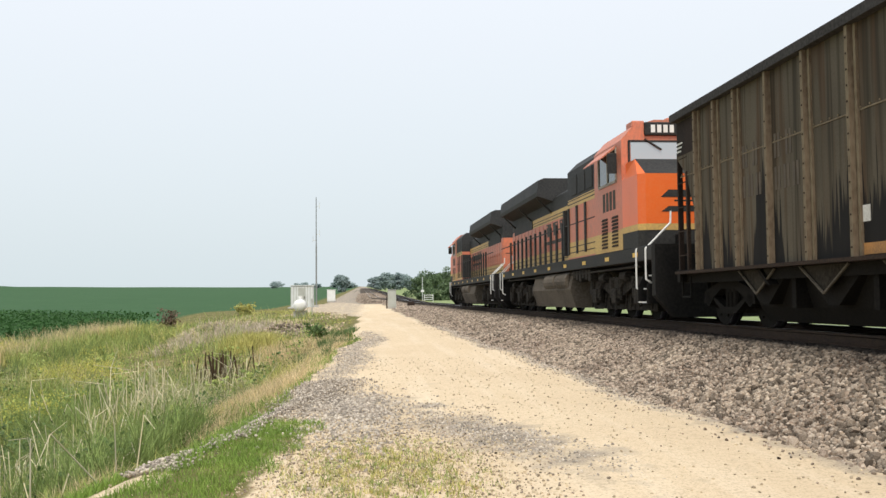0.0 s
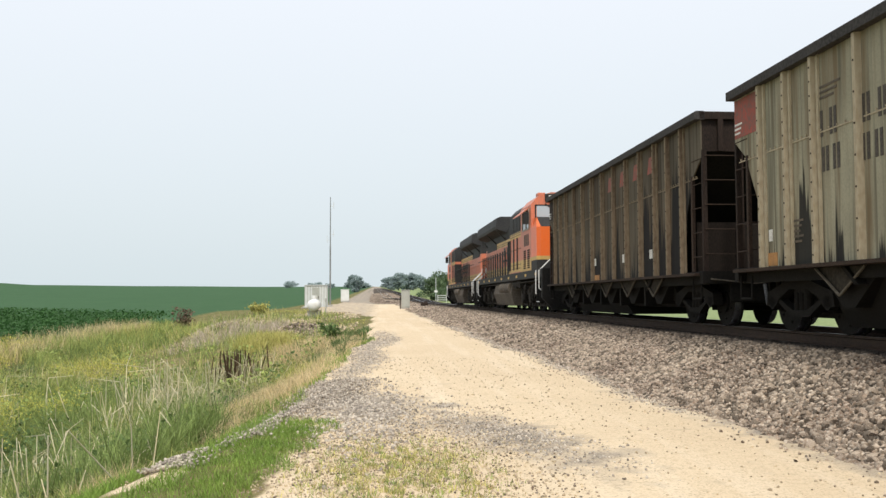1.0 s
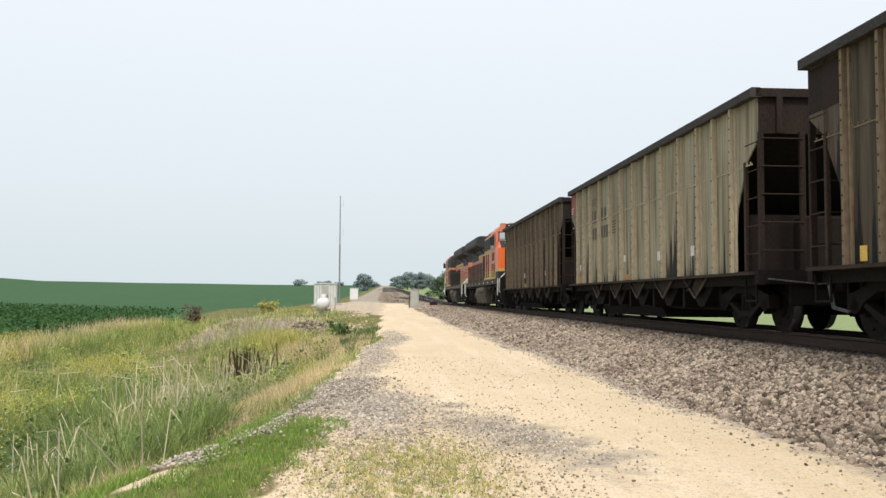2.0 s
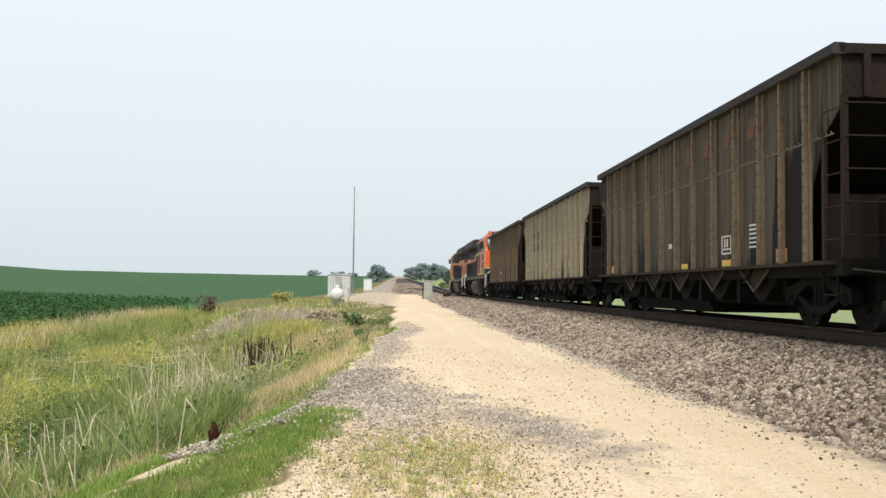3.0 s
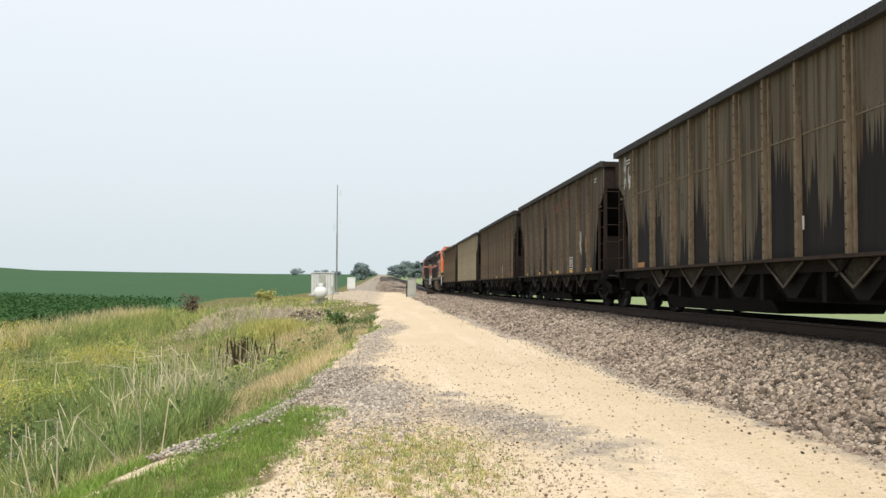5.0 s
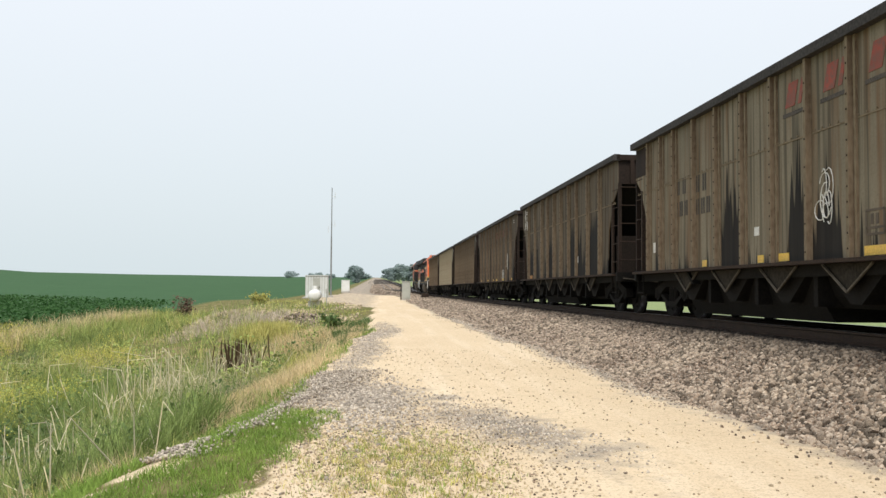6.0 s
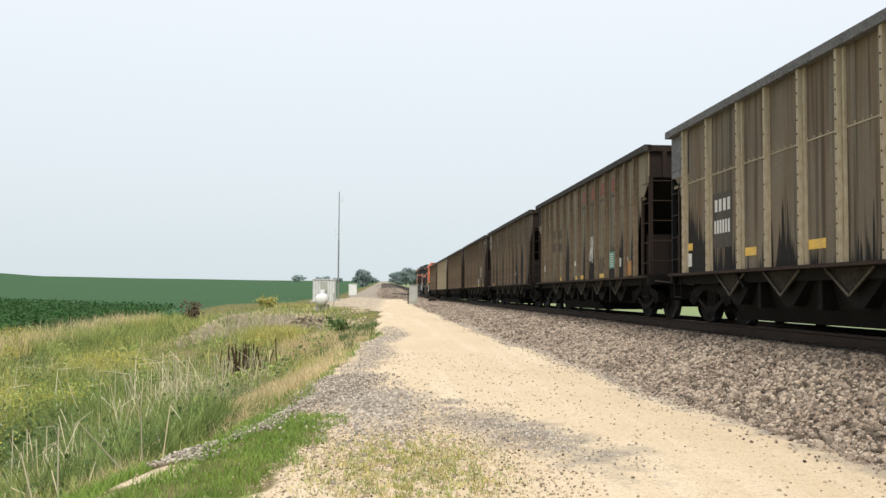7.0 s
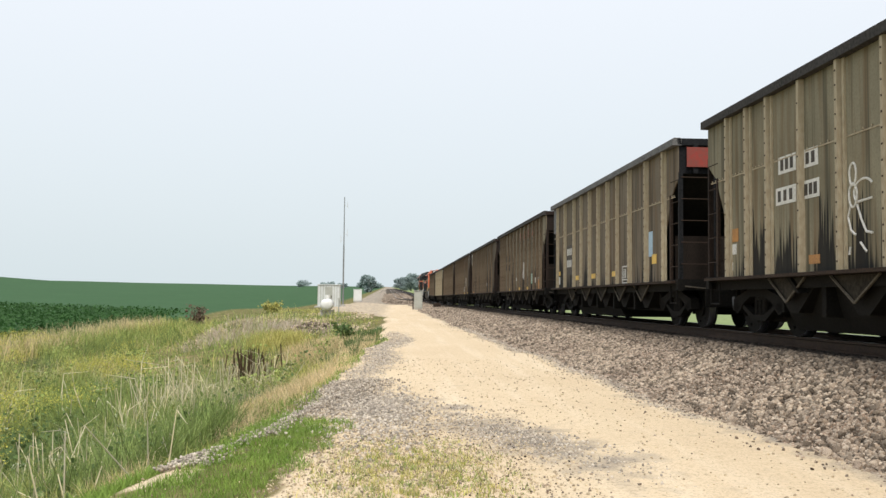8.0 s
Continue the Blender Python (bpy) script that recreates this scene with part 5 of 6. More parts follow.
patch(h[7], 5.58, 5.78, 1.4, 1.58, MARK_WHITE, "data_plate", "small white data plate")
patch(h[7], 5.75, 5.95, 1.12, 1.26, MARK_WHITE, "data_plate", "small white data plate")
patch(h[7], 2.53, 2.86, 1.12, 1.25, MARK_ORANGE, "reflector", "worn orange patch")


def spray(car, lines_of, material):
    """Sprayed strokes: each a run of (y, z) points on the side that faces the road."""
    bm = bmesh.new()
    for run in lines_of:
        for (a, b), (c, d) in zip(run, run[1:]):
            rod(bm, (-1.476, a + 0.2, b - 0.1), (-1.476, c + 0.2, d - 0.1), 0.017, 5)
    part("graffiti_mark", bm, material, car, "white sprayed squiggle of loops")


def loop(cy, cz, ry, rz, a0=0.0, a1=6.3, k=14):
    return [(cy + ry * math.cos(a0 + (a1 - a0) * i / k), cz + rz * math.sin(a0 + (a1 - a0) * i / k)) for i in range(k + 1)]


spray(h[7], [loop(1.72, 2.36, 0.085, 0.15), loop(1.45, 2.10, 0.24, 0.17, -0.6, 2.6), loop(2.0, 1.98, 0.10, 0.24, 1.4, 6.0), [(1.25, 2.0), (1.6, 1.98)], loop(1.72, 2.08, 0.1, 0.16), [(1.78, 1.95), (1.85, 1.8), (1.78, 1.62), (1.66, 1.55)], [(1.62, 1.95), (1.52, 1.75), (1.40, 1.58), (1.24, 1.55)], [(2.1, 1.95), (2.16, 1.72)], [(1.55, 1.45), (1.40, 1.32)], [(1.8, 1.4), (1.83, 1.3)]], MARK_WHITE)

# ---- railway equipment ----
def at_ground(x, y):
    return float(ground_z(x, y))


def bungalow(x, y, w, d, hgt):
    z = at_ground(x, y)
    t = tagged(new("equipment_bungalow"), "pale grey steel signal equipment hut on concrete", "equipment hut")
    t.location = (x, y, z)
    bm = bmesh.new()
    box(bm, -w / 2 - 0.3, w / 2 + 0.3, -d / 2 - 0.3, d / 2 + 0.3, -0.5, 0.14, 0.02)
    part("footing", bm, CONCRETE, t)
    bm = bmesh.new()
    box(bm, -w / 2, w / 2, -d / 2, d / 2, 0.14, hgt, 0.015)
    part("shell", bm, GALV, t)
    k = int(w / 0.24)
    for i in range(k + 1):
        xx = -w / 2 + i * w / k
        bm = bmesh.new()
        box(bm, xx - 0.025, xx + 0.025, -d / 2 - 0.03, -d / 2, 0.2, hgt - 0.02)
        part("wall_rib", bm, GREY_BOX, t)
    bm = bmesh.new()
    box(bm, -w / 2 - 0.06, w / 2 + 0.06, -d / 2 - 0.08, d / 2 + 0.08, hgt, hgt + 0.07, 0.015)
    part("roof", bm, GALV, t)
    bm = bmesh.new()
    box(bm, -0.36, 0.36, -d / 2 - 0.04, -d / 2, 0.2, hgt - 0.2, 0.01)
    door = part("door", bm, GREY_BOX, t)
    bm = bmesh.new()
    box(bm, 0.24, 0.30, -d / 2 - 0.07, -d / 2 - 0.04, 1.0, 1.2, 0.01)
    part("door_handle", bm, STEEL_BLACK, door)
    return t


hut = bungalow(-5.75, 91, 2.15, 2.4, 2.25)


def cabinet(x, y, w, hgt, material, label):
    z = at_ground(x, y)
    t = tagged(new("signal_cabinet"), label, "cabinet")
    t.location = (x, y, z)
    bm = bmesh.new()
    box(bm, -w / 2, w / 2, -w * 0.35, w * 0.35, 0.15, hgt, 0.02)
    part("body", bm, material, t)
    bm = bmesh.new()
    box(bm, -w / 2 - 0.05, w / 2 + 0.05, -w * 0.35 - 0.05, w * 0.35 + 0.05, hgt, hgt + 0.06, 0.02)
    part("roof", bm, material, t)
    bm = bmesh.new()
    box(bm, -w / 2 + 0.05, w / 2 - 0.05, -w * 0.35 - 0.02, -w * 0.35, 0.22, hgt - 0.06, 0.01)
    part("door", bm, material, t)
    bm = bmesh.new()
    box(bm, -w / 2, w / 2, -w * 0.35, w * 0.35, -0.3, 0.15)
    part("base", bm, CONCRETE, t)
    return t


cabinet(-4.0, 124, 1.1, 1.65, WHITE_PAINT, "pale grey trackside cabinet on the gravel")
cabinet(2.75, 79, 0.72, 1.62, GREY_BOX, "weathered grey signal cabinet beside the track")

# radio mast with antennas
mast = tagged(new("radio_mast"), "tall slender grey radio mast with small antennas", "mast")
mast.location = (-4.35, 90, at_ground(-4.35, 90))
bm = bmesh.new()
rod(bm, (0, 0, -0.3), (0, 0, 6.0), 0.085, 10, 0.075)
rod(bm, (0, 0, 6.0), (0, 0, 10.9), 0.058, 10, 0.04)
part("pole", bm, POLE_GREY, mast)
for z, sgn in ((10.0, 1), (7.2, 1), (6.6, -1)):
    bm = bmesh.new()
    rod(bm, (0, 0, z), (sgn * 0.32, 0, z), 0.02)
    rod(bm, (sgn * 0.32, 0, z - 0.25), (sgn * 0.32, 0, z + 0.45), 0.022)
    part("antenna", bm, GALV, mast)
bm = bmesh.new()
box(bm, -0.22, 0.22, -0.22, 0.22, -0.3, 0.2)
part("footing", bm, CONCRETE, mast)

# propane tank on saddles, seen end on
tank = tagged(new("propane_tank"), "white propane tank on short steel legs", "tank")
tank.location = (-4.0, 61, at_ground(-4.0, 61))
bm = bmesh.new()
rod(bm, (0, -0.9, 0.78), (0, 0.9, 0.78), 0.40, 28)
for e in (-1, 1):
    bmesh.ops.create_uvsphere(bm, u_segments=28, v_segments=14, radius=0.40, matrix=Matrix.Translation((0, e * 0.9, 0.78)) @ Matrix.Diagonal((0.998, 0.62, 0.998, 1)))
shell = part("shell", bm, WHITE_PAINT, tank)
shell.data.polygons.foreach_set("use_smooth", [True] * len(shell.data.polygons))
bm = bmesh.new()
rod(bm, (0, 0, 1.2), (0, 0, 1.42), 0.16, 16)
part("valve_dome", bm, WHITE_PAINT, tank)
for e in (-0.7, 0.7):
    bm = bmesh.new()
    box(bm, -0.4, 0.4, e - 0.06, e + 0.06, -0.1, 0.42)
    part("saddle", bm, CONCRETE, tank)


# switch machine and rods beside the turnout
sm = tagged(new("switch_machine"), "low rusty switch machine beside the track", "switch machine")
sm.location = (4.9, 88, float(bed_z(4.9, 88)))
bm = bmesh.new()
box(bm, -0.35, 0.35, -0.6, 0.6, -0.05, 0.34, 0.04)
part("housing", bm, RUSTY, sm)
bm = bmesh.new()
box(bm, -0.3, 0.3, -0.5, 0.1, 0.34, 0.46, 0.03)
part("cover", bm, RAIL_SIDE, sm, "rust-brown cover")
for d in (-0.3, 0.3):
    bm = bmesh.new()
    rod(bm, (0.3, d, 0.1), (1.7, d, 0.12), 0.03)
    part("throw_rod", bm, STEEL_BLACK, sm)


def marker(x, y, hgt, material, label):
    t = tagged(new("marker_stake"), label, "stake")
    t.location = (x, y, at_ground(x, y))
    bm = bmesh.new()
    rod(bm, (0, 0, -0.2), (0, 0, hgt), 0.04, 8)
    part("stake", bm, material, t)
    bm = bmesh.new()
    box(bm, -0.07, 0.07, -0.05, 0.05, hgt - 0.22, hgt + 0.02, 0.01)
    part("cap", bm, material, t)


marker(2.25, 77.5, 1.0, DUST, "short dark stake beside the signal cabinet")
marker(-3.25, 61.5, 1.15, GREY_BOX, "grey regulator stake beside the propane tank")

# ---- butterfly ----
BUTTERFLY = mat("russet_wing", (0.045, 0.012, 0.005), (0.018, 0.007, 0.004), (0.075, 0.022, 0.008), rough=0.8, grain=(90, 400), bump=0)
insect = tagged(new("butterfly"), "small russet-brown butterfly with dark wing edges in flight", "butterfly")
bm = bmesh.new()
bmesh.ops.create_uvsphere(bm, u_segments=10, v_segments=8, radius=0.0016, matrix=Matrix.Diagonal((0.8, 3.4, 0.8, 1)))
bmesh.ops.create_uvsphere(bm, u_segments=8, v_segments=6, radius=0.0015, matrix=Matrix.Translation((0, 0.0062, 0.0004)))
part("body", bm, STEEL_BLACK, insect)
for q in (-1, 1):
    bm = bmesh.new()
    pipe(bm, [(0, 0.0065, 0.0008), (q * 0.003, 0.0115, 0.002)], 0.0002, 4)
    part("antenna", bm, STEEL_BLACK, insect)
    for name, rim in (("fore_wing", [(0.0006, 0.0035), (0.006, 0.0085), (0.0125, 0.0100), (0.0135, 0.0075), (0.0105, 0.0015), (0.0006, -0.0005)]), ("hind_wing", [(0.0006, -0.0002), (0.0100, 0.0008), (0.0105, -0.0045), (0.0070, -0.0085), (0.0030, -0.0075)])):
        bm = bmesh.new()
        lo = [bm.verts.new((q * u, v, 0.9 * u)) for u, v in rim]
        hi = [bm.verts.new((q * u, v, 0.9 * u + 0.00025)) for u, v in rim]
        bm.faces.new(lo), bm.faces.new(hi[::-1])
        for i in range(len(rim)):
            j = (i + 1) % len(rim)
            bm.faces.new((lo[i], hi[i], hi[j], lo[j]))
        wing = part(name, bm, BUTTERFLY, insect)
        bm = bmesh.new()
        edge = rim[1:4]
        pipe(bm, [(q * u, v, 0.9 * u + 0.0001) for u, v in edge], 0.0005, 5)
        part("wing_edge", bm, STEEL_BLACK, wing, "black wing edge")

# ---- loose stone ----
def stone_template(seed):
    r = np.random.default_rng(seed)
    bm = bmesh.new()
    bmesh.ops.create_icosphere(bm, subdivisions=1, radius=0.5)
    for v in bm.verts:
        v.co *= r.uniform(0.72, 1.2)
    tv, tf = [tuple(v.co) for v in bm.verts], [tuple(v.index for v in f.verts) for f in bm.faces]
    bm.free()
    return tv, tf


def stones(name, x, y, z, size, material, label, seed, parent=None):
    r = np.random.default_rng(seed)
    n = len(x)
    sc = size[:, None] * r.uniform(0.65, 1.25, (n, 3))
    m = poses(np.stack([x, y, z + size * 0.12], 1), sc, r.uniform(0, 6.28, n), r.uniform(0, 1.2, n), r.uniform(0, 6.28, n))
    tv, tf = stone_template(seed)
    return tagged(new(name, many(name, tv, tf, m, material)), label, "stones", kind="stuff")


PEBBLE = mat("grey_gravel", (0.39, 0.34, 0.28), (0.28, 0.24, 0.195), (0.50, 0.44, 0.37), rough=0.95, grain=(0.8, 30), rand=0.5)
CLOD = mat("tan_pebble", (0.44, 0.35, 0.23), (0.30, 0.23, 0.15), (0.55, 0.46, 0.32), rough=0.95, grain=(0.8, 30), rand=0.5)


def stone_mat():
    """The ballast stone again, its tone varied from piece to piece."""
    m = STONE.copy()
    n, l = m.node_tree.nodes, m.node_tree.links
    hsv = [k for k in n if k.bl_idname == "ShaderNodeHueSaturation"][0]
    info, k = n.new("ShaderNodeObjectInfo"), n.new("ShaderNodeMapRange")
    k.inputs[3].default_value, k.inputs[4].default_value = 0.35, 1.6
    l.new(info.outputs["Random"], k.inputs[0]), l.new(k.outputs[0], hsv.inputs["Value"])
    return m


def strip(y0, y1, n, xa, xb):
    y = rng.uniform(y0, y1, n)
    return rng.uniform(0, 1, n) * (xb(y) - xa(y)) + xa(y), y


for y0, y1, n, lo, hi, seed in ((5.5, 12, 13000, 0.045, 0.10, 1), (12, 24, 22000, 0.05, 0.11, 2), (24, 60, 18000, 0.07, 0.14, 3), (60, 125, 7000, 0.10, 0.20, 4), (125, 300, 9000, 0.12, 0.24, 11)):
    x, y = strip(y0, y1, n, lambda y: toe(y) - 0.15, lambda y: np.full_like(y, TRACK_X - 1.05))
    stones("ballast_stones", x, y, bed_z(x, y), rng.uniform(lo, hi, n) * rng.uniform(0.7, 1, n), STONE, "loose crushed grey-brown ballast stones", seed)
STONE_PIECE = stone_mat()
near_meshes = [raw_mesh("stone", *stone_template(60 + k), STONE_PIECE) for k in range(6)]
for i in range(300):
    y = float(rng.uniform(6.3, 11.5))
    x = float(toe(y) - 0.05 + (TRACK_X - 1.9 - toe(y)) * rng.uniform(0, 1))
    piece = part("stone", near_meshes[i % 6], None, bed)
    d = float(rng.uniform(0.06, 0.12))
    piece.location = (x, y, float(bed_z(x, y)) + 0.35 * d)
    piece.rotation_euler = tuple(rng.uniform(0, 6.28, 3))
    piece.scale = (d, d * float(rng.uniform(0.6, 1.0)), d * float(rng.uniform(0.5, 0.9)))
# strays at the foot of the shoulder
x, y = strip(6, 40, 800, lambda y: toe(y) - 0.1 - np.abs(rng.normal(0, 0.3, len(y))), lambda y: toe(y) + 0.1)
stones("stray_stones", x, y, ground_z(x, y), rng.uniform(0.015, 0.05, len(x)), STONE, "stray ballast stones at the foot of the shoulder", 5)
# gravel washed over the road
x, y = strip(6.5, 36, 120000, lambda y: edge_left(y) - 0.6, lambda y: np.full_like(y, 4.0))
keep = rng.uniform(0, 1, len(x)) < np.clip(drift(x, y) * 1.2 - 0.15, 0, 1) ** 1.5 * 0.7
x, y = x[keep], y[keep]
stones("road_gravel", x, y, ground_z(x, y), rng.uniform(0.011, 0.033, len(x)) * (1 + 0.012 * y), PEBBLE, "grey gravel washed across the sandy road", 6)
x, y = strip(6.3, 20, 2400, lambda y: edge_left(y) - 0.3, lambda y: toe(y))
stones("road_pebbles", x, y, ground_z(x, y), rng.uniform(0.008, 0.032, len(x)), CLOD, "small tan pebbles and clods on the road", 7)
x, y = strip(6.2, 12.5, 16000, lambda y: -0.95 + 0.05 * (y - 7), lambda y: np.full_like(y, 1.9))
kp = rng.uniform(0, 1, len(x)) < np.clip(1.15 - np.hypot((x - 0.2) / 1.5, (y - 8.4) / 3.2), 0, 0.8)
x, y = x[kp], y[kp]
stones("road_clods", x, y, ground_z(x, y), rng.uniform(0.008, 0.036, len(x)) * rng.uniform(0.5, 1, len(x)), CLOD, "rough tan clods and chips on the road's shoulder", 15)
x, y = strip(6.2, 12, 1500, lambda y: np.full_like(y, -0.9), lambda y: np.full_like(y, 1.8))
stones("dark_chips", x, y, ground_z(x, y), rng.uniform(0.010, 0.030, len(x)), STONE, "dark stone chips on the road's shoulder", 16)
x, y = strip(6.3, 18, 110, lambda y: edge_left(y), lambda y: toe(y))
stones("dark_clods", x, y, ground_z(x, y), rng.uniform(0.015, 0.038, len(x)), STONE, "scattered dark stones on the road", 8)
# low windrow of stones along the lip, and the heap where it meets the road
y = rng.uniform(7.9, 15.5, 5200)
x = windrow(y) + rng.normal(0, 0.2, len(y)) * (0.35 + 0.16 * (y - 7)) + 0.09 * np.sin(y * 4) + 0.05 * np.sin(y * 11)
stones("verge_stones", x, y, ground_z(x, y) + 0.05 * rng.uniform(0, 1, len(x)), rng.uniform(0.014, 0.038, len(x)), PEBBLE, "grey stones in a windrow along the grassy lip", 9)
y = rng.normal(11.4, 1.3, 1400)
x = rng.normal(-0.1, 0.42, 1400)
stones("heap_stones", x, y, ground_z(x, y), rng.uniform(0.02, 0.055, len(x)), PEBBLE, "larger grey stones heaped at the road's edge", 10)

# ---- grass and weeds ----
BLADE_V = [(-0.5, 0, 0), (0.5, 0, 0), (-0.4, 0.10, 0.4), (0.4, 0.10, 0.4), (-0.22, 0.32, 0.78), (0.22, 0.32, 0.78), (0, 0.62, 1.0)]
BLADE_F = [(0, 1, 3, 2), (2, 3, 5, 4), (4, 5, 6)]
LEAF_V = [(0, 0, 0), (-0.5, 0.35, 0.12), (0, 0.5, 0.03), (0.5, 0.35, 0.12), (0, 1.0, -0.08)]
LEAF_F = [(0, 2, 1), (0, 3, 2), (1, 2, 4), (2, 3, 4)]


def leaf_mat(name, a, b, c, rand=0.35, through=0.38):
    m = mat(name, a, b, c, rough=0.7, grain=(0.25, 3.0), bump=0, amount=0.5, fine=0.4, rand=rand)
    n, l = m.node_tree.nodes, m.node_tree.links
    b = n["Principled BSDF"]
    b.inputs["Specular IOR Level"].default_value = 0.25
    tr, mx = n.new("ShaderNodeBsdfTranslucent"), n.new("ShaderNodeMixShader")
    mx.inputs[0].default_value = through
    l.new(b.inputs["Base Color"].links[0].from_socket, tr.inputs[0])
    l.new(b.outputs[0], mx.inputs[1]), l.new(tr.outputs[0], mx.inputs[2])
    l.new(mx.outputs[0], n["Material Output"].inputs[0])
    return m


GRASS = leaf_mat("fresh_grass", (0.24, 0.36, 0.07), (0.32, 0.40, 0.10), (0.16, 0.27, 0.05))
TALL = leaf_mat("tall_green_grass", (0.33, 0.40, 0.115), (0.44, 0.47, 0.16), (0.19, 0.27, 0.08), rand=0.42)
OLIVE = leaf_mat("yellowing_grass", (0.50, 0.46, 0.150), (0.59, 0.52, 0.20), (0.36, 0.38, 0.11), rand=0.5)
STRAW = leaf_mat("dry_straw", (0.78, 0.71, 0.52), (0.66, 0.57, 0.39), (0.84, 0.79, 0.62))
PALE = leaf_mat("pale_dead_grass", (0.50, 0.45, 0.27), (0.38, 0.38, 0.18), (0.60, 0.54, 0.35))
BUFF = leaf_mat("buff_dry_grass", (0.66, 0.53, 0.30), (0.54, 0.42, 0.22), (0.72, 0.60, 0.38))
PINK = leaf_mat("pinkish_dry_brush", (0.56, 0.47, 0.37), (0.44, 0.34, 0.26), (0.66, 0.58, 0.48))
DOCK = leaf_mat("brown_dock_stalk", (0.10, 0.065, 0.04), (0.07, 0.045, 0.03), (0.14, 0.09, 0.05))
WEED = leaf_mat("dark_green_weed", (0.13, 0.20, 0.07), (0.17, 0.24, 0.085), (0.085, 0.14, 0.05))
BLOOM = leaf_mat("yellow_bloom", (0.60, 0.54, 0.09), (0.50, 0.49, 0.10), (0.66, 0.60, 0.15))
RAPE = leaf_mat("yellow_green_weed", (0.46, 0.43, 0.13), (0.40, 0.40, 0.13), (0.54, 0.48, 0.17))
UMBEL = leaf_mat("white_umbel", (0.6, 0.62, 0.5), (0.5, 0.52, 0.4), None)
CROP = leaf_mat("crop_leaf", (0.05, 0.12, 0.035), (0.06, 0.14, 0.04), (0.04, 0.10, 0.03), rand=0.25)
RUSSET = leaf_mat("russet_bush_leaf", (0.19, 0.125, 0.09), (0.23, 0.16, 0.11), (0.14, 0.10, 0.07))


def blades(name, x, y, height, width, material, label, lean=0.35, category="grass", bend=1.0):
    n = len(x)
    z = ground_z(x, y) - 0.02
    sc = np.stack([width, height * bend, height], 1)
    m = poses(np.stack([x, y, z], 1), sc, rng.uniform(0, 6.28, n), np.abs(rng.normal(0, lean, n)), rng.uniform(0, 6.28, n))
    return tagged(new(name, many(name, BLADE_V, BLADE_F, m, material)), label, category, kind="stuff")


def clumped(y0, y1, n, xa, xb, freq, cut, seed):
    """Places in a strip, kept where a slow noise is high, so that they stand in patches."""
    x, y = strip(y0, y1, n, xa, xb)
    k = np.array([noise.noise((a * freq, b * freq * 0.6, seed)) for a, b in zip(x, y)])
    k = k > cut
    return x[k], y[k]


def hh(n, a, b):
    return rng.uniform(a, b, n)


# bright short grass on both sides of the stone windrow
x, y = strip(5.2, 30, 34000, lambda y: edge_left(y) - 1.0 + 0.012 * y, lambda y: edge_left(y) - 0.12 + 0.0 * y)
kp = rng.uniform(0, 1, len(x)) < np.clip(0.55 + 0.9 * np.sin(x * 3.1 + y * 1.9) * np.sin(y * 0.9), 0.12, 1) * (1 - 0.72 * smooth(12, 17, y)) * (np.abs(x - windrow(y)) > 0.10 + 0.08 * np.sin(y * 7))
x, y = x[kp], y[kp]
blades("verge_grass", x, y, hh(len(x), 0.04, 0.15), hh(len(x), 0.005, 0.011) * (0.8 + 0.04 * y), GRASS, "short bright green grass on the road's lip")
x, y = strip(5.8, 10.8, 16000, lambda y: windrow(y) + 0.12, lambda y: np.maximum(-0.42 - 0.13 * (10.4 - y), windrow(y) + 0.2) + 0.08 * np.sin(y * 5))
kp = rng.uniform(0, 1, len(x)) < np.clip(0.75 + 0.6 * np.sin(x * 6.1 + y * 2.9) * np.sin(y * 3.9 - x * 4), 0.1, 1)
x, y = x[kp], y[kp]
blades("lip_grass", x, y, hh(len(x), 0.03, 0.11), hh(len(x), 0.005, 0.010), GRASS, "bright green grass between road and stones")
# thin mottled growth on the road shoulder
for k, (mt, n, lab) in enumerate(((OLIVE, 70000, "thin olive grass tufts growing in the road"), (TALL, 60000, "short green grass tufts growing in the road"), (BUFF, 26000, "trodden dry grass in the road"))):
    x, y = clumped(6.0, 10.6, n, lambda y: np.full_like(y, -1.1), lambda y: np.full_like(y, 1.5), 7.0, 0.0, 3.0 + 4 * k)
    kp = rng.uniform(0, 1, len(x)) < np.clip(1.1 - np.hypot((x - 0.25) / 0.95, (y - 7.6) / 2.2), 0.0, 0.75) * rng.uniform(0.3, 1.0, len(x))
    x, y = x[kp], y[kp]
    blades("road_tufts", x, y, hh(len(x), 0.03, 0.075), hh(len(x), 0.006, 0.013), mt, lab, 0.9)
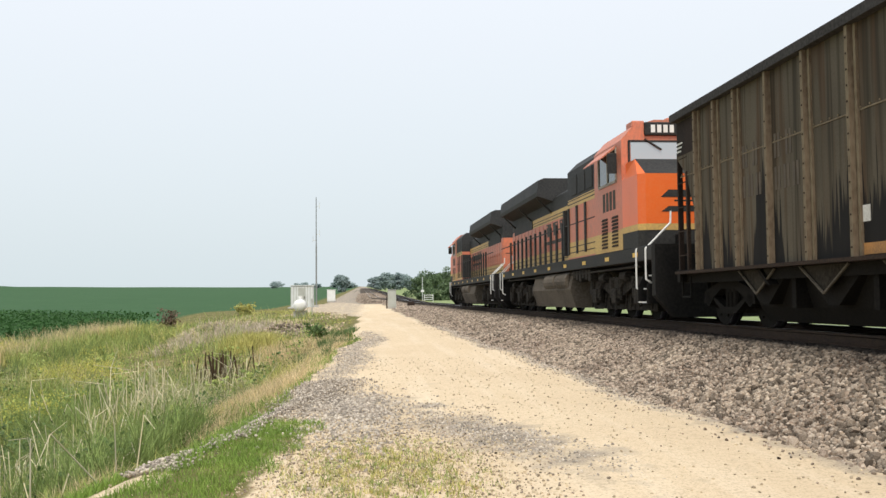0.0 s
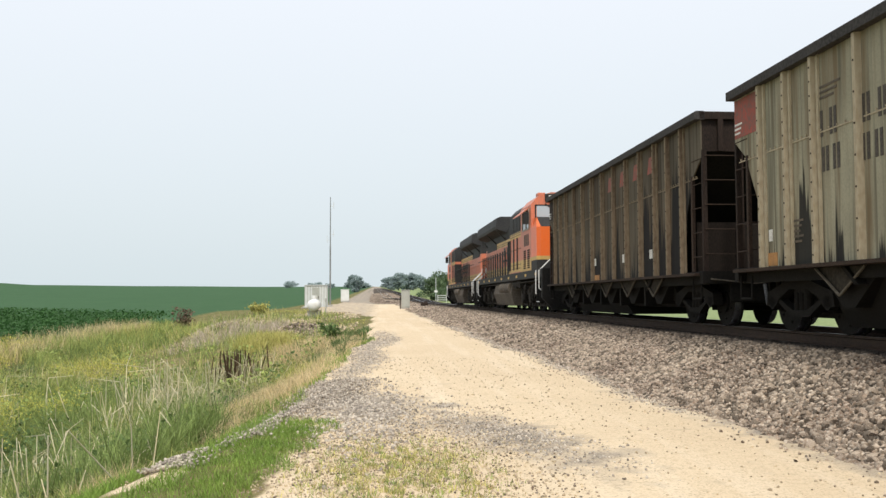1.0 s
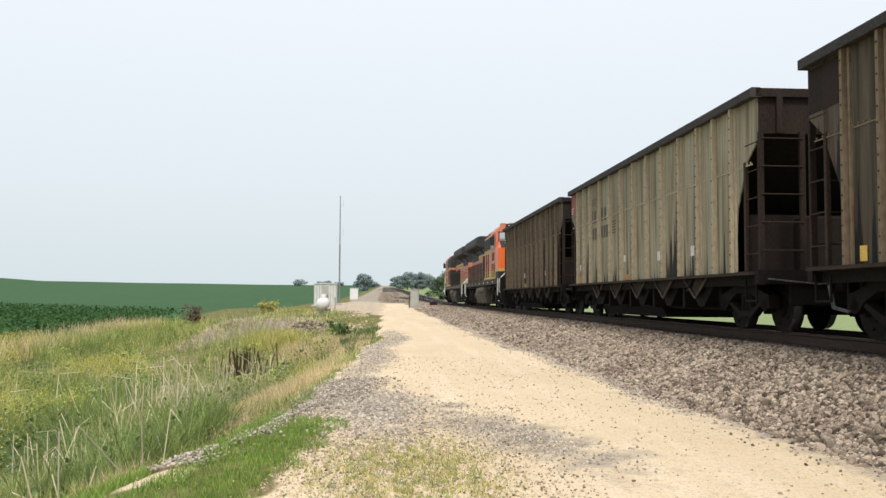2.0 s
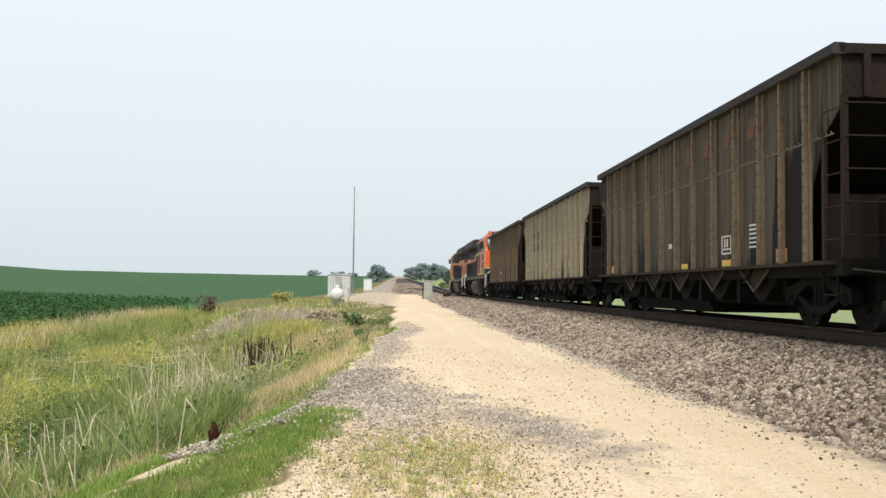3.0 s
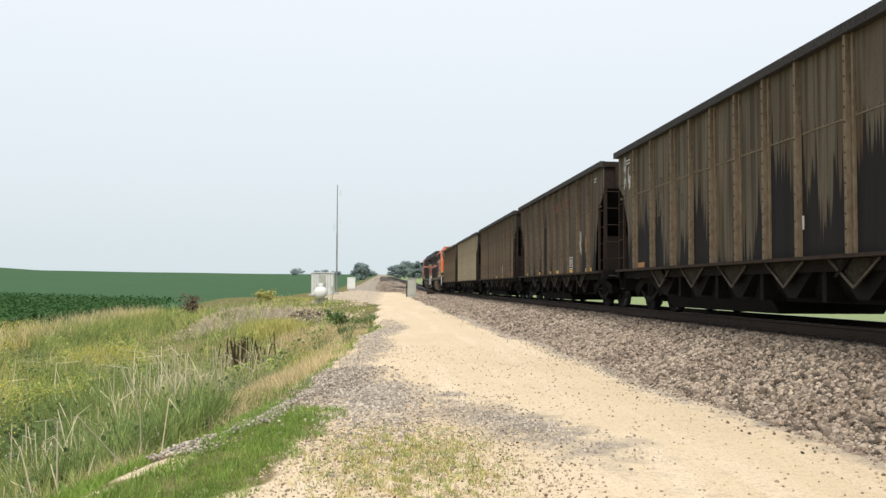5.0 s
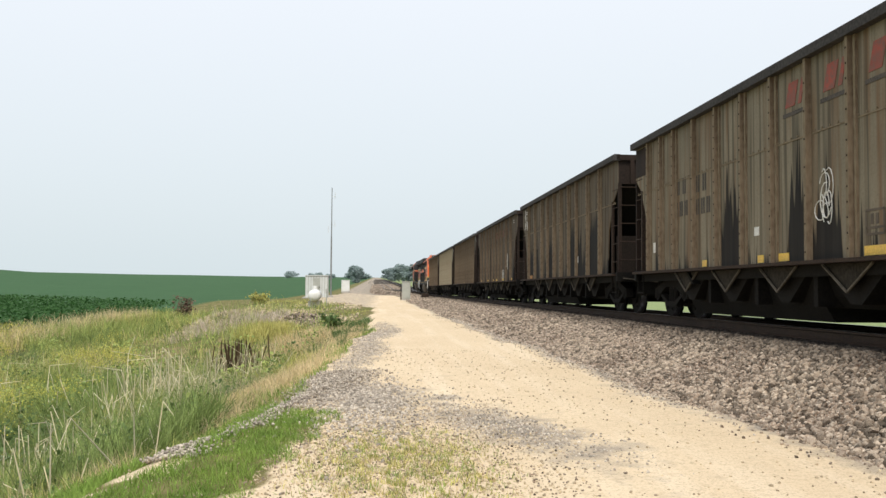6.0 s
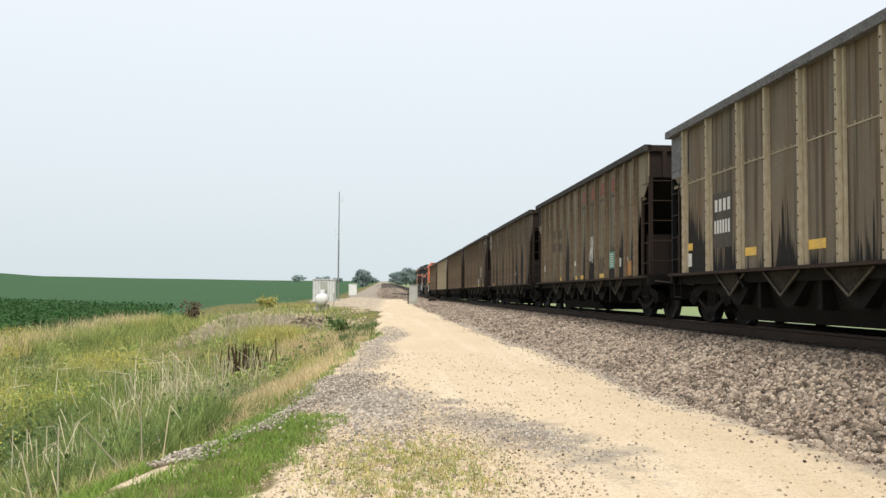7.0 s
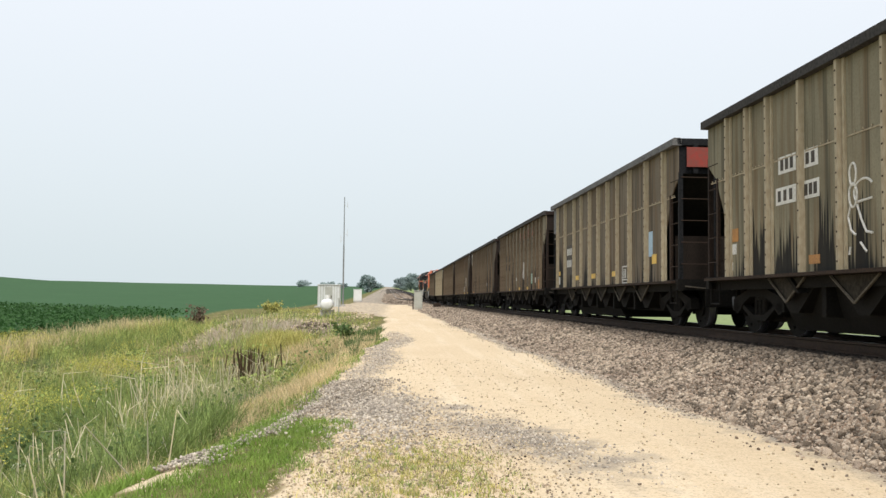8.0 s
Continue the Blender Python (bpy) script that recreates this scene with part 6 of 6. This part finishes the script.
# ditch: tall grass in mixed tones
for k, (mt, n, cut, h0, h1, lab) in enumerate(((TALL, 130000, -0.30, 0.25, 0.70, "tall green ditch grass"), (OLIVE, 62000, 0.02, 0.30, 0.80, "yellowing tall ditch grass"), (BUFF, 26000, 0.25, 0.35, 0.75, "dry buff grass in the ditch"), (WEED, 70000, 0.05, 0.25, 0.60, "dark green weeds in the ditch"))):
    x, y = clumped(5, 62, n, lambda y: field_edge(y) - 0.4, lambda y: edge_left(y) - 0.8, 0.42, cut, 20.0 + k * 7)
    kp = rng.uniform(0, 1, len(x)) < np.clip(26 / (y + 4), 0.35, 1)
    if mt is BUFF:
        kp &= (y > 24) | (rng.uniform(0, 1, len(x)) < 0.25)
    x, y = x[kp], y[kp]
    kp = (y < 25 - 0.5 * (x + 3)) | (x < -9.5) | (rng.uniform(0, 1, len(x)) < 0.12)
    x, y = x[kp], y[kp]
    low = 0.35 + 0.65 * smooth(0.6, 3.0, edge_left(y) - x)
    low = low * (0.45 + 0.85 * np.clip(0.5 + 0.5 * np.sin(x * 1.15 + 0.6 * y + k) * np.sin(0.5 * y - 0.8 * x) + 0.25 * np.sin(2.3 * x - 1.4 * y), 0, 1))
    blades("ditch_grass", x, y, hh(len(x), h0, h1) * low, hh(len(x), 0.006, 0.014) * (0.75 + 0.032 * y), mt, lab, 0.5)
# soft buff dry grass: two patches on the bank and the pale tops along the field
for cx, cy, sx, sy, n in ((-2.3, 16.2, 0.55, 1.5, 9000), (-2.5, 31.5, 0.5, 2.2, 11000), (-2.15, 12.6, 0.2, 0.5, 900), (-2.55, 9.0, 0.16, 0.3, 700), (-3.35, 8.3, 0.25, 0.3, 700), (-1.3, 18.5, 0.28, 2.2, 2600), (-0.75, 26.0, 0.3, 3.0, 2600), (-2.75, 20.5, 0.45, 1.2, 4000)):
    x, y = rng.normal(cx, sx, n), rng.normal(cy, sy, n)
    kp = x < edge_left(y) - 0.15
    x, y = x[kp], y[kp]
    blades("dry_grass", x, y, hh(len(x), 0.08, 0.30), hh(len(x), 0.005, 0.010) * (0.7 + 0.03 * y), BUFF, "soft buff dry grass on the bank", 0.6)
x, y = clumped(18, 60, 3500, lambda y: field_edge(y) - 0.3, lambda y: field_edge(y) + 1.6, 0.3, -0.1, 77.0)
blades("seed_grass", x, y, hh(len(x), 0.5, 0.95), hh(len(x), 0.012, 0.026), BUFF, "pale seeding grass along the crop's edge", 0.3)
# wispy pale grass round the dead stalks
x, y = rng.normal(-3.7, 0.45, 1500), rng.normal(18.0, 1.5, 1500)
blades("pale_grass", x, y, hh(1500, 0.4, 0.95), hh(1500, 0.005, 0.010), PALE, "wispy pale dead grass", 0.3)
x, y = rng.normal(-3.1, 0.25, 1500), rng.normal(19.0, 0.9, 1500)
blades("pink_grass", x, y, hh(1500, 0.2, 0.5), hh(1500, 0.010, 0.02), PINK, "pinkish dead grass", 0.6)
x, y = rng.normal(-4.5, 0.35, 900), rng.normal(8.9, 0.35, 900)
blades("pink_grass", x, y, hh(900, 0.25, 0.5), hh(900, 0.006, 0.012), PINK, "pinkish dead grass", 0.6)
# gravel flat further on: thin dry growth
x, y = clumped(36, 82, 8000, lambda y: np.full_like(y, -11.0), lambda y: np.minimum(edge_left(y), -0.2) - 0.1, 0.3, 0.08, 90.0)
blades("flat_weeds", x, y, hh(len(x), 0.06, 0.22), hh(len(x), 0.02, 0.04), OLIVE, "low olive weeds on the gravel flat", 0.6)
# pale pink-grey brush heap
x, y = clumped(36, 48, 4200, lambda y: np.full_like(y, -8.2), lambda y: np.full_like(y, -4.3), 0.5, -0.05, 120.0)
blades("dead_brush", x, y, hh(len(x), 0.2, 0.65), hh(len(x), 0.012, 0.028), PINK, "pale dead brush heaped beside the ditch", 0.8)
x, y = rng.normal(-3.85, 0.45, 4200), rng.normal(34.0, 1.6, 4200)
blades("yellow_weeds", x, y, hh(4200, 0.25, 0.55), hh(4200, 0.015, 0.028), RAPE, "patch of yellow-green weeds in bloom", 0.3)
x, y = clumped(22, 36, 9000, lambda y: edge_left(y) - 1.3, lambda y: edge_left(y) - 0.25, 0.9, 0.14, 31.0)
blades("lip_weeds", x, y, hh(len(x), 0.08, 0.30), hh(len(x), 0.012, 0.03), WEED, "dark green weeds on the far lip", 0.5)


def stalks(name, cx, cy, n, spread_x, spread_y, h0, h1, r, material, label, lean, bent=0.3):
    """Thin dead stems, some snapped over."""
    bm = bmesh.new()
    rr = random.Random(int(cx * 13 + cy * 7))
    for i in range(n):
        x, y = cx + rr.gauss(0, spread_x), cy + rr.gauss(0, spread_y)
        z = at_ground(x, y)
        hgt, a, d = rr.uniform(h0, h1), abs(rr.gauss(0, lean)), rr.uniform(0, 6.28)
        p = Vector((x, y, z - 0.03))
        q = p + Vector((math.cos(d) * math.sin(a), math.sin(d) * math.sin(a), math.cos(a))) * hgt
        rod(bm, p, q, r, 4, r * 0.6)
        if rr.random() < bent:
            e = d + rr.uniform(-0.8, 0.8)
            rod(bm, q, q + Vector((math.cos(e), math.sin(e), rr.uniform(-1.8, 0.9))).normalized() * hgt * rr.uniform(0.2, 0.5), r * 0.6, 4, r * 0.3)
    ob = new(name, finish(bm, name, material))
    return tagged(ob, label, "weeds", kind="stuff")


for cx, cy, n, sx, sy, h0, h1 in ((-3.75, 16.8, 60, 0.45, 1.2, 0.7, 1.3), (-3.8, 14.0, 14, 0.5, 0.7, 0.6, 1.1), (-3.9, 11.5, 14, 0.4, 0.5, 0.5, 0.95), (-4.9, 11.6, 9, 0.5, 0.5, 0.5, 0.9), (-2.6, 11.2, 7, 0.4, 0.8, 0.2, 0.45), (-3.1, 9.0, 8, 0.5, 0.5, 0.4, 0.7), (-4.3, 10.2, 16, 0.45, 0.5, 0.6, 1.1), (-2.9, 21.5, 26, 0.35, 0.8, 0.5, 1.0), (-5.6, 18.5, 16, 1.2, 1.8, 0.5, 0.9)):
    stalks("straw_stalks", cx, cy, 2 * n, sx, sy, h0, h1 + 0.1, 0.0085, STRAW, "dead straw-coloured stalks leaning and snapped", 0.5, 0.3)
LUSH = leaf_mat("lush_green_grass", (0.25, 0.33, 0.10), (0.33, 0.40, 0.14), (0.15, 0.22, 0.065), rand=0.45)
x, y = clumped(9.0, 20, 24000, lambda y: np.full_like(y, -7.0), lambda y: edge_left(y) - 1.3, 0.5, 0.02, 71.0)
blades("lush_grass", x, y, hh(len(x), 0.40, 0.90), hh(len(x), 0.008, 0.016), LUSH, "lush dark green grass round the dead stalks")
stalks("dock_stalks", -3.5, 23.0, 46, 0.28, 0.5, 0.8, 1.25, 0.022, DOCK, "dark brown seeded dock stalks", 0.12, 0.0)


def clump_leaves(name, px, py, pz, size, material, label, category, kind="stuff"):
    n = len(px)
    m = poses(np.stack([px, py, pz], 1), np.stack([size * 0.8, size, size], 1), rng.uniform(0, 6.28, n), rng.uniform(0, 1.3, n), rng.uniform(0, 6.28, n))
    return tagged(new(name, many(name, LEAF_V, LEAF_F, m, material)), label, category, kind=kind)


def in_heads(x, y, top, per, r):
    """Flower heads: a few petals round each place."""
    n = len(x)
    X, Y = np.repeat(x, per) + rng.normal(0, r, n * per), np.repeat(y, per) + rng.normal(0, r, n * per)
    Z = np.repeat(ground_z(x, y) + top, per) + rng.normal(0, r * 0.5, n * per)
    return X, Y, Z


x, y = clumped(11, 32, 4600, lambda y: field_edge(y) + 0.2, lambda y: -4.6 - 0.1 * (y - 10), 0.35, 0.06, 41.0)
X, Y, Z = in_heads(x, y, hh(len(x), 0.5, 0.85), 12, 0.08)
clump_leaves("yellow_flowers", X, Y, Z, hh(len(X), 0.018, 0.036), BLOOM, "yellow wild flowers over the ditch grass", "flowers")
x, y = strip(8, 16, 26, lambda y: np.full_like(y, -6.5), lambda y: np.full_like(y, -3.4))
X, Y, Z = in_heads(x, y, hh(len(x), 0.5, 0.8), 12, 0.03)
clump_leaves("white_flowers", X, Y, Z, hh(len(X), 0.015, 0.03), UMBEL, "white umbel flowers in the ditch grass", "flowers")

# broad-leaved weeds low in the ditch
x, y = clumped(7.5, 15, 9000, lambda y: np.full_like(y, -6.8), lambda y: edge_left(y) - 1.1, 0.8, 0.0, 55.0)
clump_leaves("broadleaf_weeds", x, y, ground_z(x, y) + hh(len(x), 0.05, 0.50) * smooth(0.8, 2.4, edge_left(y) - x), hh(len(x), 0.05, 0.11), WEED, "dark green broad-leaved weeds in the ditch", "weeds")
x, y = clumped(15, 30, 7000, lambda y: np.full_like(y, -10.5), lambda y: edge_left(y) - 1.6, 0.6, 0.15, 58.0)
clump_leaves("broadleaf_weeds", x, y, ground_z(x, y) + hh(len(x), 0.2, 0.65), hh(len(x), 0.06, 0.12), TALL, "leafy green weeds in the ditch", "weeds")
x, y = clumped(8, 26, 9000, lambda y: np.full_like(y, -9.5), lambda y: edge_left(y) - 1.5, 0.9, 0.16, 83.0)
clump_leaves("shade_weeds", x, y, ground_z(x, y) + hh(len(x), 0.15, 0.62), hh(len(x), 0.05, 0.10), WEED, "dark leafy weeds among the ditch grass", "weeds")
x, y = clumped(8, 26, 9000, lambda y: np.full_like(y, -9.5), lambda y: edge_left(y) - 1.8, 0.8, 0.22, 97.0)
blades("pale_tufts", x, y, hh(len(x), 0.45, 0.85), hh(len(x), 0.006, 0.012) * (0.8 + 0.03 * y), PALE, "pale seeding tufts in the ditch grass", 0.45)
# rubble on the flat
x, y = clumped(38, 66, 5000, lambda y: np.full_like(y, -9.0), lambda y: np.full_like(y, -0.8), 0.35, -0.05, 64.0)
stones("flat_rubble", x, y, ground_z(x, y), rng.uniform(0.05, 0.16, len(x)), CLOD, "pale rubble on the gravel flat", 12)

x, y = rng.normal(-3.5, 0.9, 1500), rng.normal(43.5, 2.2, 1500)
stones("rubble_heap", x, y, ground_z(x, y) + 0.35 * np.exp(-((x + 3.5) / 1.1) ** 2 - ((y - 43.5) / 2.6) ** 2) * rng.uniform(0, 1, 1500), rng.uniform(0.06, 0.17, 1500), STONE, "heap of grey-brown rubble on the flat", 14)

# crop: leafy canopy in rows on the near field, low canopy further out
n = 100000
y = 16 + 84 * rng.uniform(0, 1, n) ** 1.2
x = field_edge(y) - 0.5 - np.round(rng.uniform(0, 46, n) / 0.76) * 0.76 + rng.normal(0, 0.16, n)
kp = y < 66 - 0.5 * x
x, y = x[kp], y[kp]
clump_leaves("crop_plants", x, y, ground_z(x, y) + hh(len(x), 0.55, 0.9), hh(len(x), 0.14, 0.26), CROP, "dense dark green crop rows", "crop")

# ---- trees ----
BARK = mat("bark", (0.10, 0.08, 0.06), (0.06, 0.05, 0.04), (0.15, 0.12, 0.09), grain=(3, 30), stretch=(3, 3, 0.5))
FOLIAGE = leaf_mat("tree_foliage", (0.14, 0.20, 0.10), (0.19, 0.25, 0.12), (0.09, 0.145, 0.075))
# Far leaves paled and blued: haze put into the foliage colour.
FAR_FOLIAGE = leaf_mat("haze_tinted_foliage", (0.35, 0.425, 0.415), (0.38, 0.455, 0.445), (0.31, 0.38, 0.375), rand=0.08, through=0.4)


def tree(x, y, hgt, width, seed, leaf, label, low=0.25, leaves=1500, size=0.45):
    r = np.random.default_rng(seed)
    z = at_ground(x, y)
    t = tagged(new("tree"), label, "tree", "trees by the railway")
    t.location = (x, y, z - 0.05)
    bm = bmesh.new()
    rod(bm, (0, 0, 0), (0.1, 0, hgt * 0.45), hgt * 0.035, 8, hgt * 0.022)
    lobes = []
    for i in range(14):
        a, q = r.uniform(0, 6.28), r.uniform(0.1, 0.5)
        c = np.array([math.cos(a) * width * q * 0.8, math.sin(a) * width * q * 0.8, hgt * r.uniform(low + 0.15, 0.86)])
        lobes.append((c, width * r.uniform(0.16, 0.28), hgt * r.uniform(0.10, 0.19)))
        rod(bm, (0.05, 0, hgt * r.uniform(0.2, 0.42)), tuple(c), hgt * 0.014, 5, hgt * 0.004)
    part("trunk", bm, BARK, t)
    P = []
    per = leaves // len(lobes)
    for c, rw, rh in lobes:
        d = r.normal(0, 1, (per, 3))
        d /= np.linalg.norm(d, axis=1)[:, None]
        P.append(c + d * np.array([rw, rw, rh]) * (r.uniform(0.35, 1.15, per) ** 0.5)[:, None])
    P = np.concatenate(P)
    n = len(P)
    s = r.uniform(0.6, 1.2, n) * size
    m = poses(P, np.stack([s * 0.8, s, s], 1), r.uniform(0, 6.28, n), r.uniform(0, 1.6, n), r.uniform(0, 6.28, n))
    part("crown", many("crown", LEAF_V, LEAF_F, m, leaf), None, t)
    return t


for x, y, hgt, w, sd in ((13.5, 205, 5.6, 6, 1), (17.0, 214, 7.4, 7, 2), (21.5, 226, 8.0, 7.5, 3), (25.5, 222, 6.0, 7, 4), (15.0, 190, 3.0, 5, 5), (19.5, 193, 4.0, 6, 6), (24.5, 196, 5.2, 6.5, 7), (29.5, 215, 6.6, 7, 8), (12.6, 178, 1.9, 3.6, 9)):
    tree(x, y, hgt, w, sd, FOLIAGE, "leafy green tree in a thicket beyond the track", -0.05, 3600, 0.42)
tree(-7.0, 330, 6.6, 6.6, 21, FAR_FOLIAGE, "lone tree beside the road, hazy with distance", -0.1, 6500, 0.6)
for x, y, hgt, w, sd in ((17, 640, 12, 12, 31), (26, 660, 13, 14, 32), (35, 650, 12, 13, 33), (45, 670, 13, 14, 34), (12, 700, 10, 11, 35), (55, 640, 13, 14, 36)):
    tree(x, y, hgt, w, sd, FAR_FOLIAGE, "far tree in a railside wood, haze in its leaf colour", -0.1, 4200, 1.3)
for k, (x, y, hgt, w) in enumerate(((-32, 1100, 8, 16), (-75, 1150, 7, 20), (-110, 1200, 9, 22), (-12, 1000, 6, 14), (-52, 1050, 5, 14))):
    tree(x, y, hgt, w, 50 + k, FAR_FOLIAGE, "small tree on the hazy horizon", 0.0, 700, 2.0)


def bush(x, y, hgt, w, leaf, label, seed, leaves=500, size=0.12):
    r = np.random.default_rng(seed)
    t = tagged(new("bush"), label, "bush")
    t.location = (x, y, at_ground(x, y) - 0.03)
    bm = bmesh.new()
    tips = []
    for i in range(9):
        a, q = r.uniform(0, 6.28), r.uniform(0.1, 0.5)
        tip = (math.cos(a) * w * q, math.sin(a) * w * q, hgt * r.uniform(0.6, 1.0))
        rod(bm, (0, 0, 0), tip, 0.02, 5, 0.006)
        tips.append(tip)
    part("branches", bm, BARK, t)
    base = np.array(tips)[r.integers(0, 9, leaves)] * r.uniform(0.35, 1.0, (leaves, 1)) + r.normal(0, 0.13 * w, (leaves, 3)) * (1, 1, 0.6)
    base[:, 2] = np.maximum(base[:, 2], 0.05)
    s = r.uniform(0.6, 1.3, leaves) * size
    part("foliage", many("foliage", LEAF_V, LEAF_F, poses(base, np.stack([s, s, s], 1), r.uniform(0, 6.28, leaves), r.uniform(0, 1.5, leaves), r.uniform(0, 6.28, leaves)), leaf), None, t)
    return t


bush(-12.4, 60, 1.7, 1.5, RUSSET, "russet-brown bush at the edge of the crop", 3, 420, 0.15)
bush(-10.5, 84, 1.0, 1.8, OLIVE, "low olive bush near the equipment hut", 4, 500, 0.2)
bush(-1.5, 33, 0.7, 0.8, WEED, "dark green bush on the road's lip", 5, 400, 0.12)

# ---- far trackside: small gate and pole ----
gate = tagged(new("gate"), "small white metal gate beyond the track", "gate")
gate.location = (12.4, 165, at_ground(12.4, 165))
for z in (0.35, 0.75, 1.15):
    bm = bmesh.new()
    rod(bm, (-0.8, 0, z), (0.8, 0, z), 0.05)
    part("rail_bar", bm, WHITE_PAINT, gate)
for xx in (-0.8, 0.8):
    bm = bmesh.new()
    rod(bm, (xx, 0, -0.2), (xx, 0, 1.3), 0.06)
    part("post", bm, WHITE_PAINT, gate)
sign = tagged(new("marker_post"), "thin grey marker post with a pale plate", "post")
sign.location = (11.6, 170, at_ground(11.6, 170))
bm = bmesh.new()
rod(bm, (0, 0, -0.2), (0, 0, 4.4), 0.06)
part("pole", bm, GALV, sign)
bm = bmesh.new()
box(bm, -0.3, 0.3, -0.09, -0.06, 1.6, 2.0, 0.01)
part("plate", bm, WHITE_PAINT, sign)

# ---- ties: each a timber of its own ----
bm = bmesh.new()
box(bm, -1.3, 1.3, -0.115, 0.115, -0.36, -0.185, 0.008)
TIE_MESH = finish(bm, "tie", TIE)
for i in range(240):
    y = 3.0 + i * 0.52
    tie = part("tie", TIE_MESH, None, main_track)
    tie.location = (TRACK_X, y, float(rail_z(y)))

# ---- what moves ----
def place(y_mid, half):
    """Pose of a vehicle whose middle is at y_mid, resting on the rail with its trucks at +-half."""
    a, b = float(rail_z(y_mid - half)), float(rail_z(y_mid + half))
    return pose(TRACK_X, y_mid, (a + b) / 2, math.degrees(math.atan2(b - a, 2 * half)))


def motions():
    # a butterfly darts up past the lens
    walk(insect, [(0.0, pose(-2.6, 0.2, 0.6, 0, 0, -40)), (2.7, pose(-1.05, 0.95, 1.0, 0, 0, -55)), (2.9, pose(-0.46, 1.05, 1.26, 20, 0, -60)), (3.0, pose(-0.192, 1.10, 1.402, 55, 10, -75)), (3.1, pose(0.08, 1.15, 1.535, 35, -35, -40)), (3.2, pose(0.387, 1.20, 1.681, 25, 0, -60)), (3.4, pose(1.0, 1.3, 1.98, 10, 0, -60)), (8.0, pose(9.0, 0.5, 5.5, 0, 0, -60))])
    times = [i * 0.25 for i in range(33)]
    ticks = [i / 30 for i in range(241)]
    slack = [0, 0, -0.2, -0.1, -0.1, -0.12, 0, 0]      # play in the couplers
    vehicles = [(c, FRONT - BODY - k * CAR + slack[k], 5.85) for k, c in enumerate(hoppers)]
    joint = FRONT + (CAR - 2 * BODY) / 2
    vehicles += [(locos[0], joint + 11.15, 6.75), (locos[1], joint + 3 * 11.15, 6.75)]
    for ob, y0, half in vehicles:
        turn = pose(0, 0, 0, 0, 0, 180) if ob is locos[1] else Matrix.Identity(4)
        walk(ob, [(t, place(y0 + SPEED * t, half) @ turn) for t in times])
        for w in [o for o in ob.children_recursive if o.name.startswith("wheelset")]:
            x, y, z = w.location
            step = math.degrees(SPEED / 30 / z) * (1 if ob is locos[1] else -1)
            walk(w, [(t, pose(x, y, z, step * i)) for i, t in enumerate(ticks)])


motions()
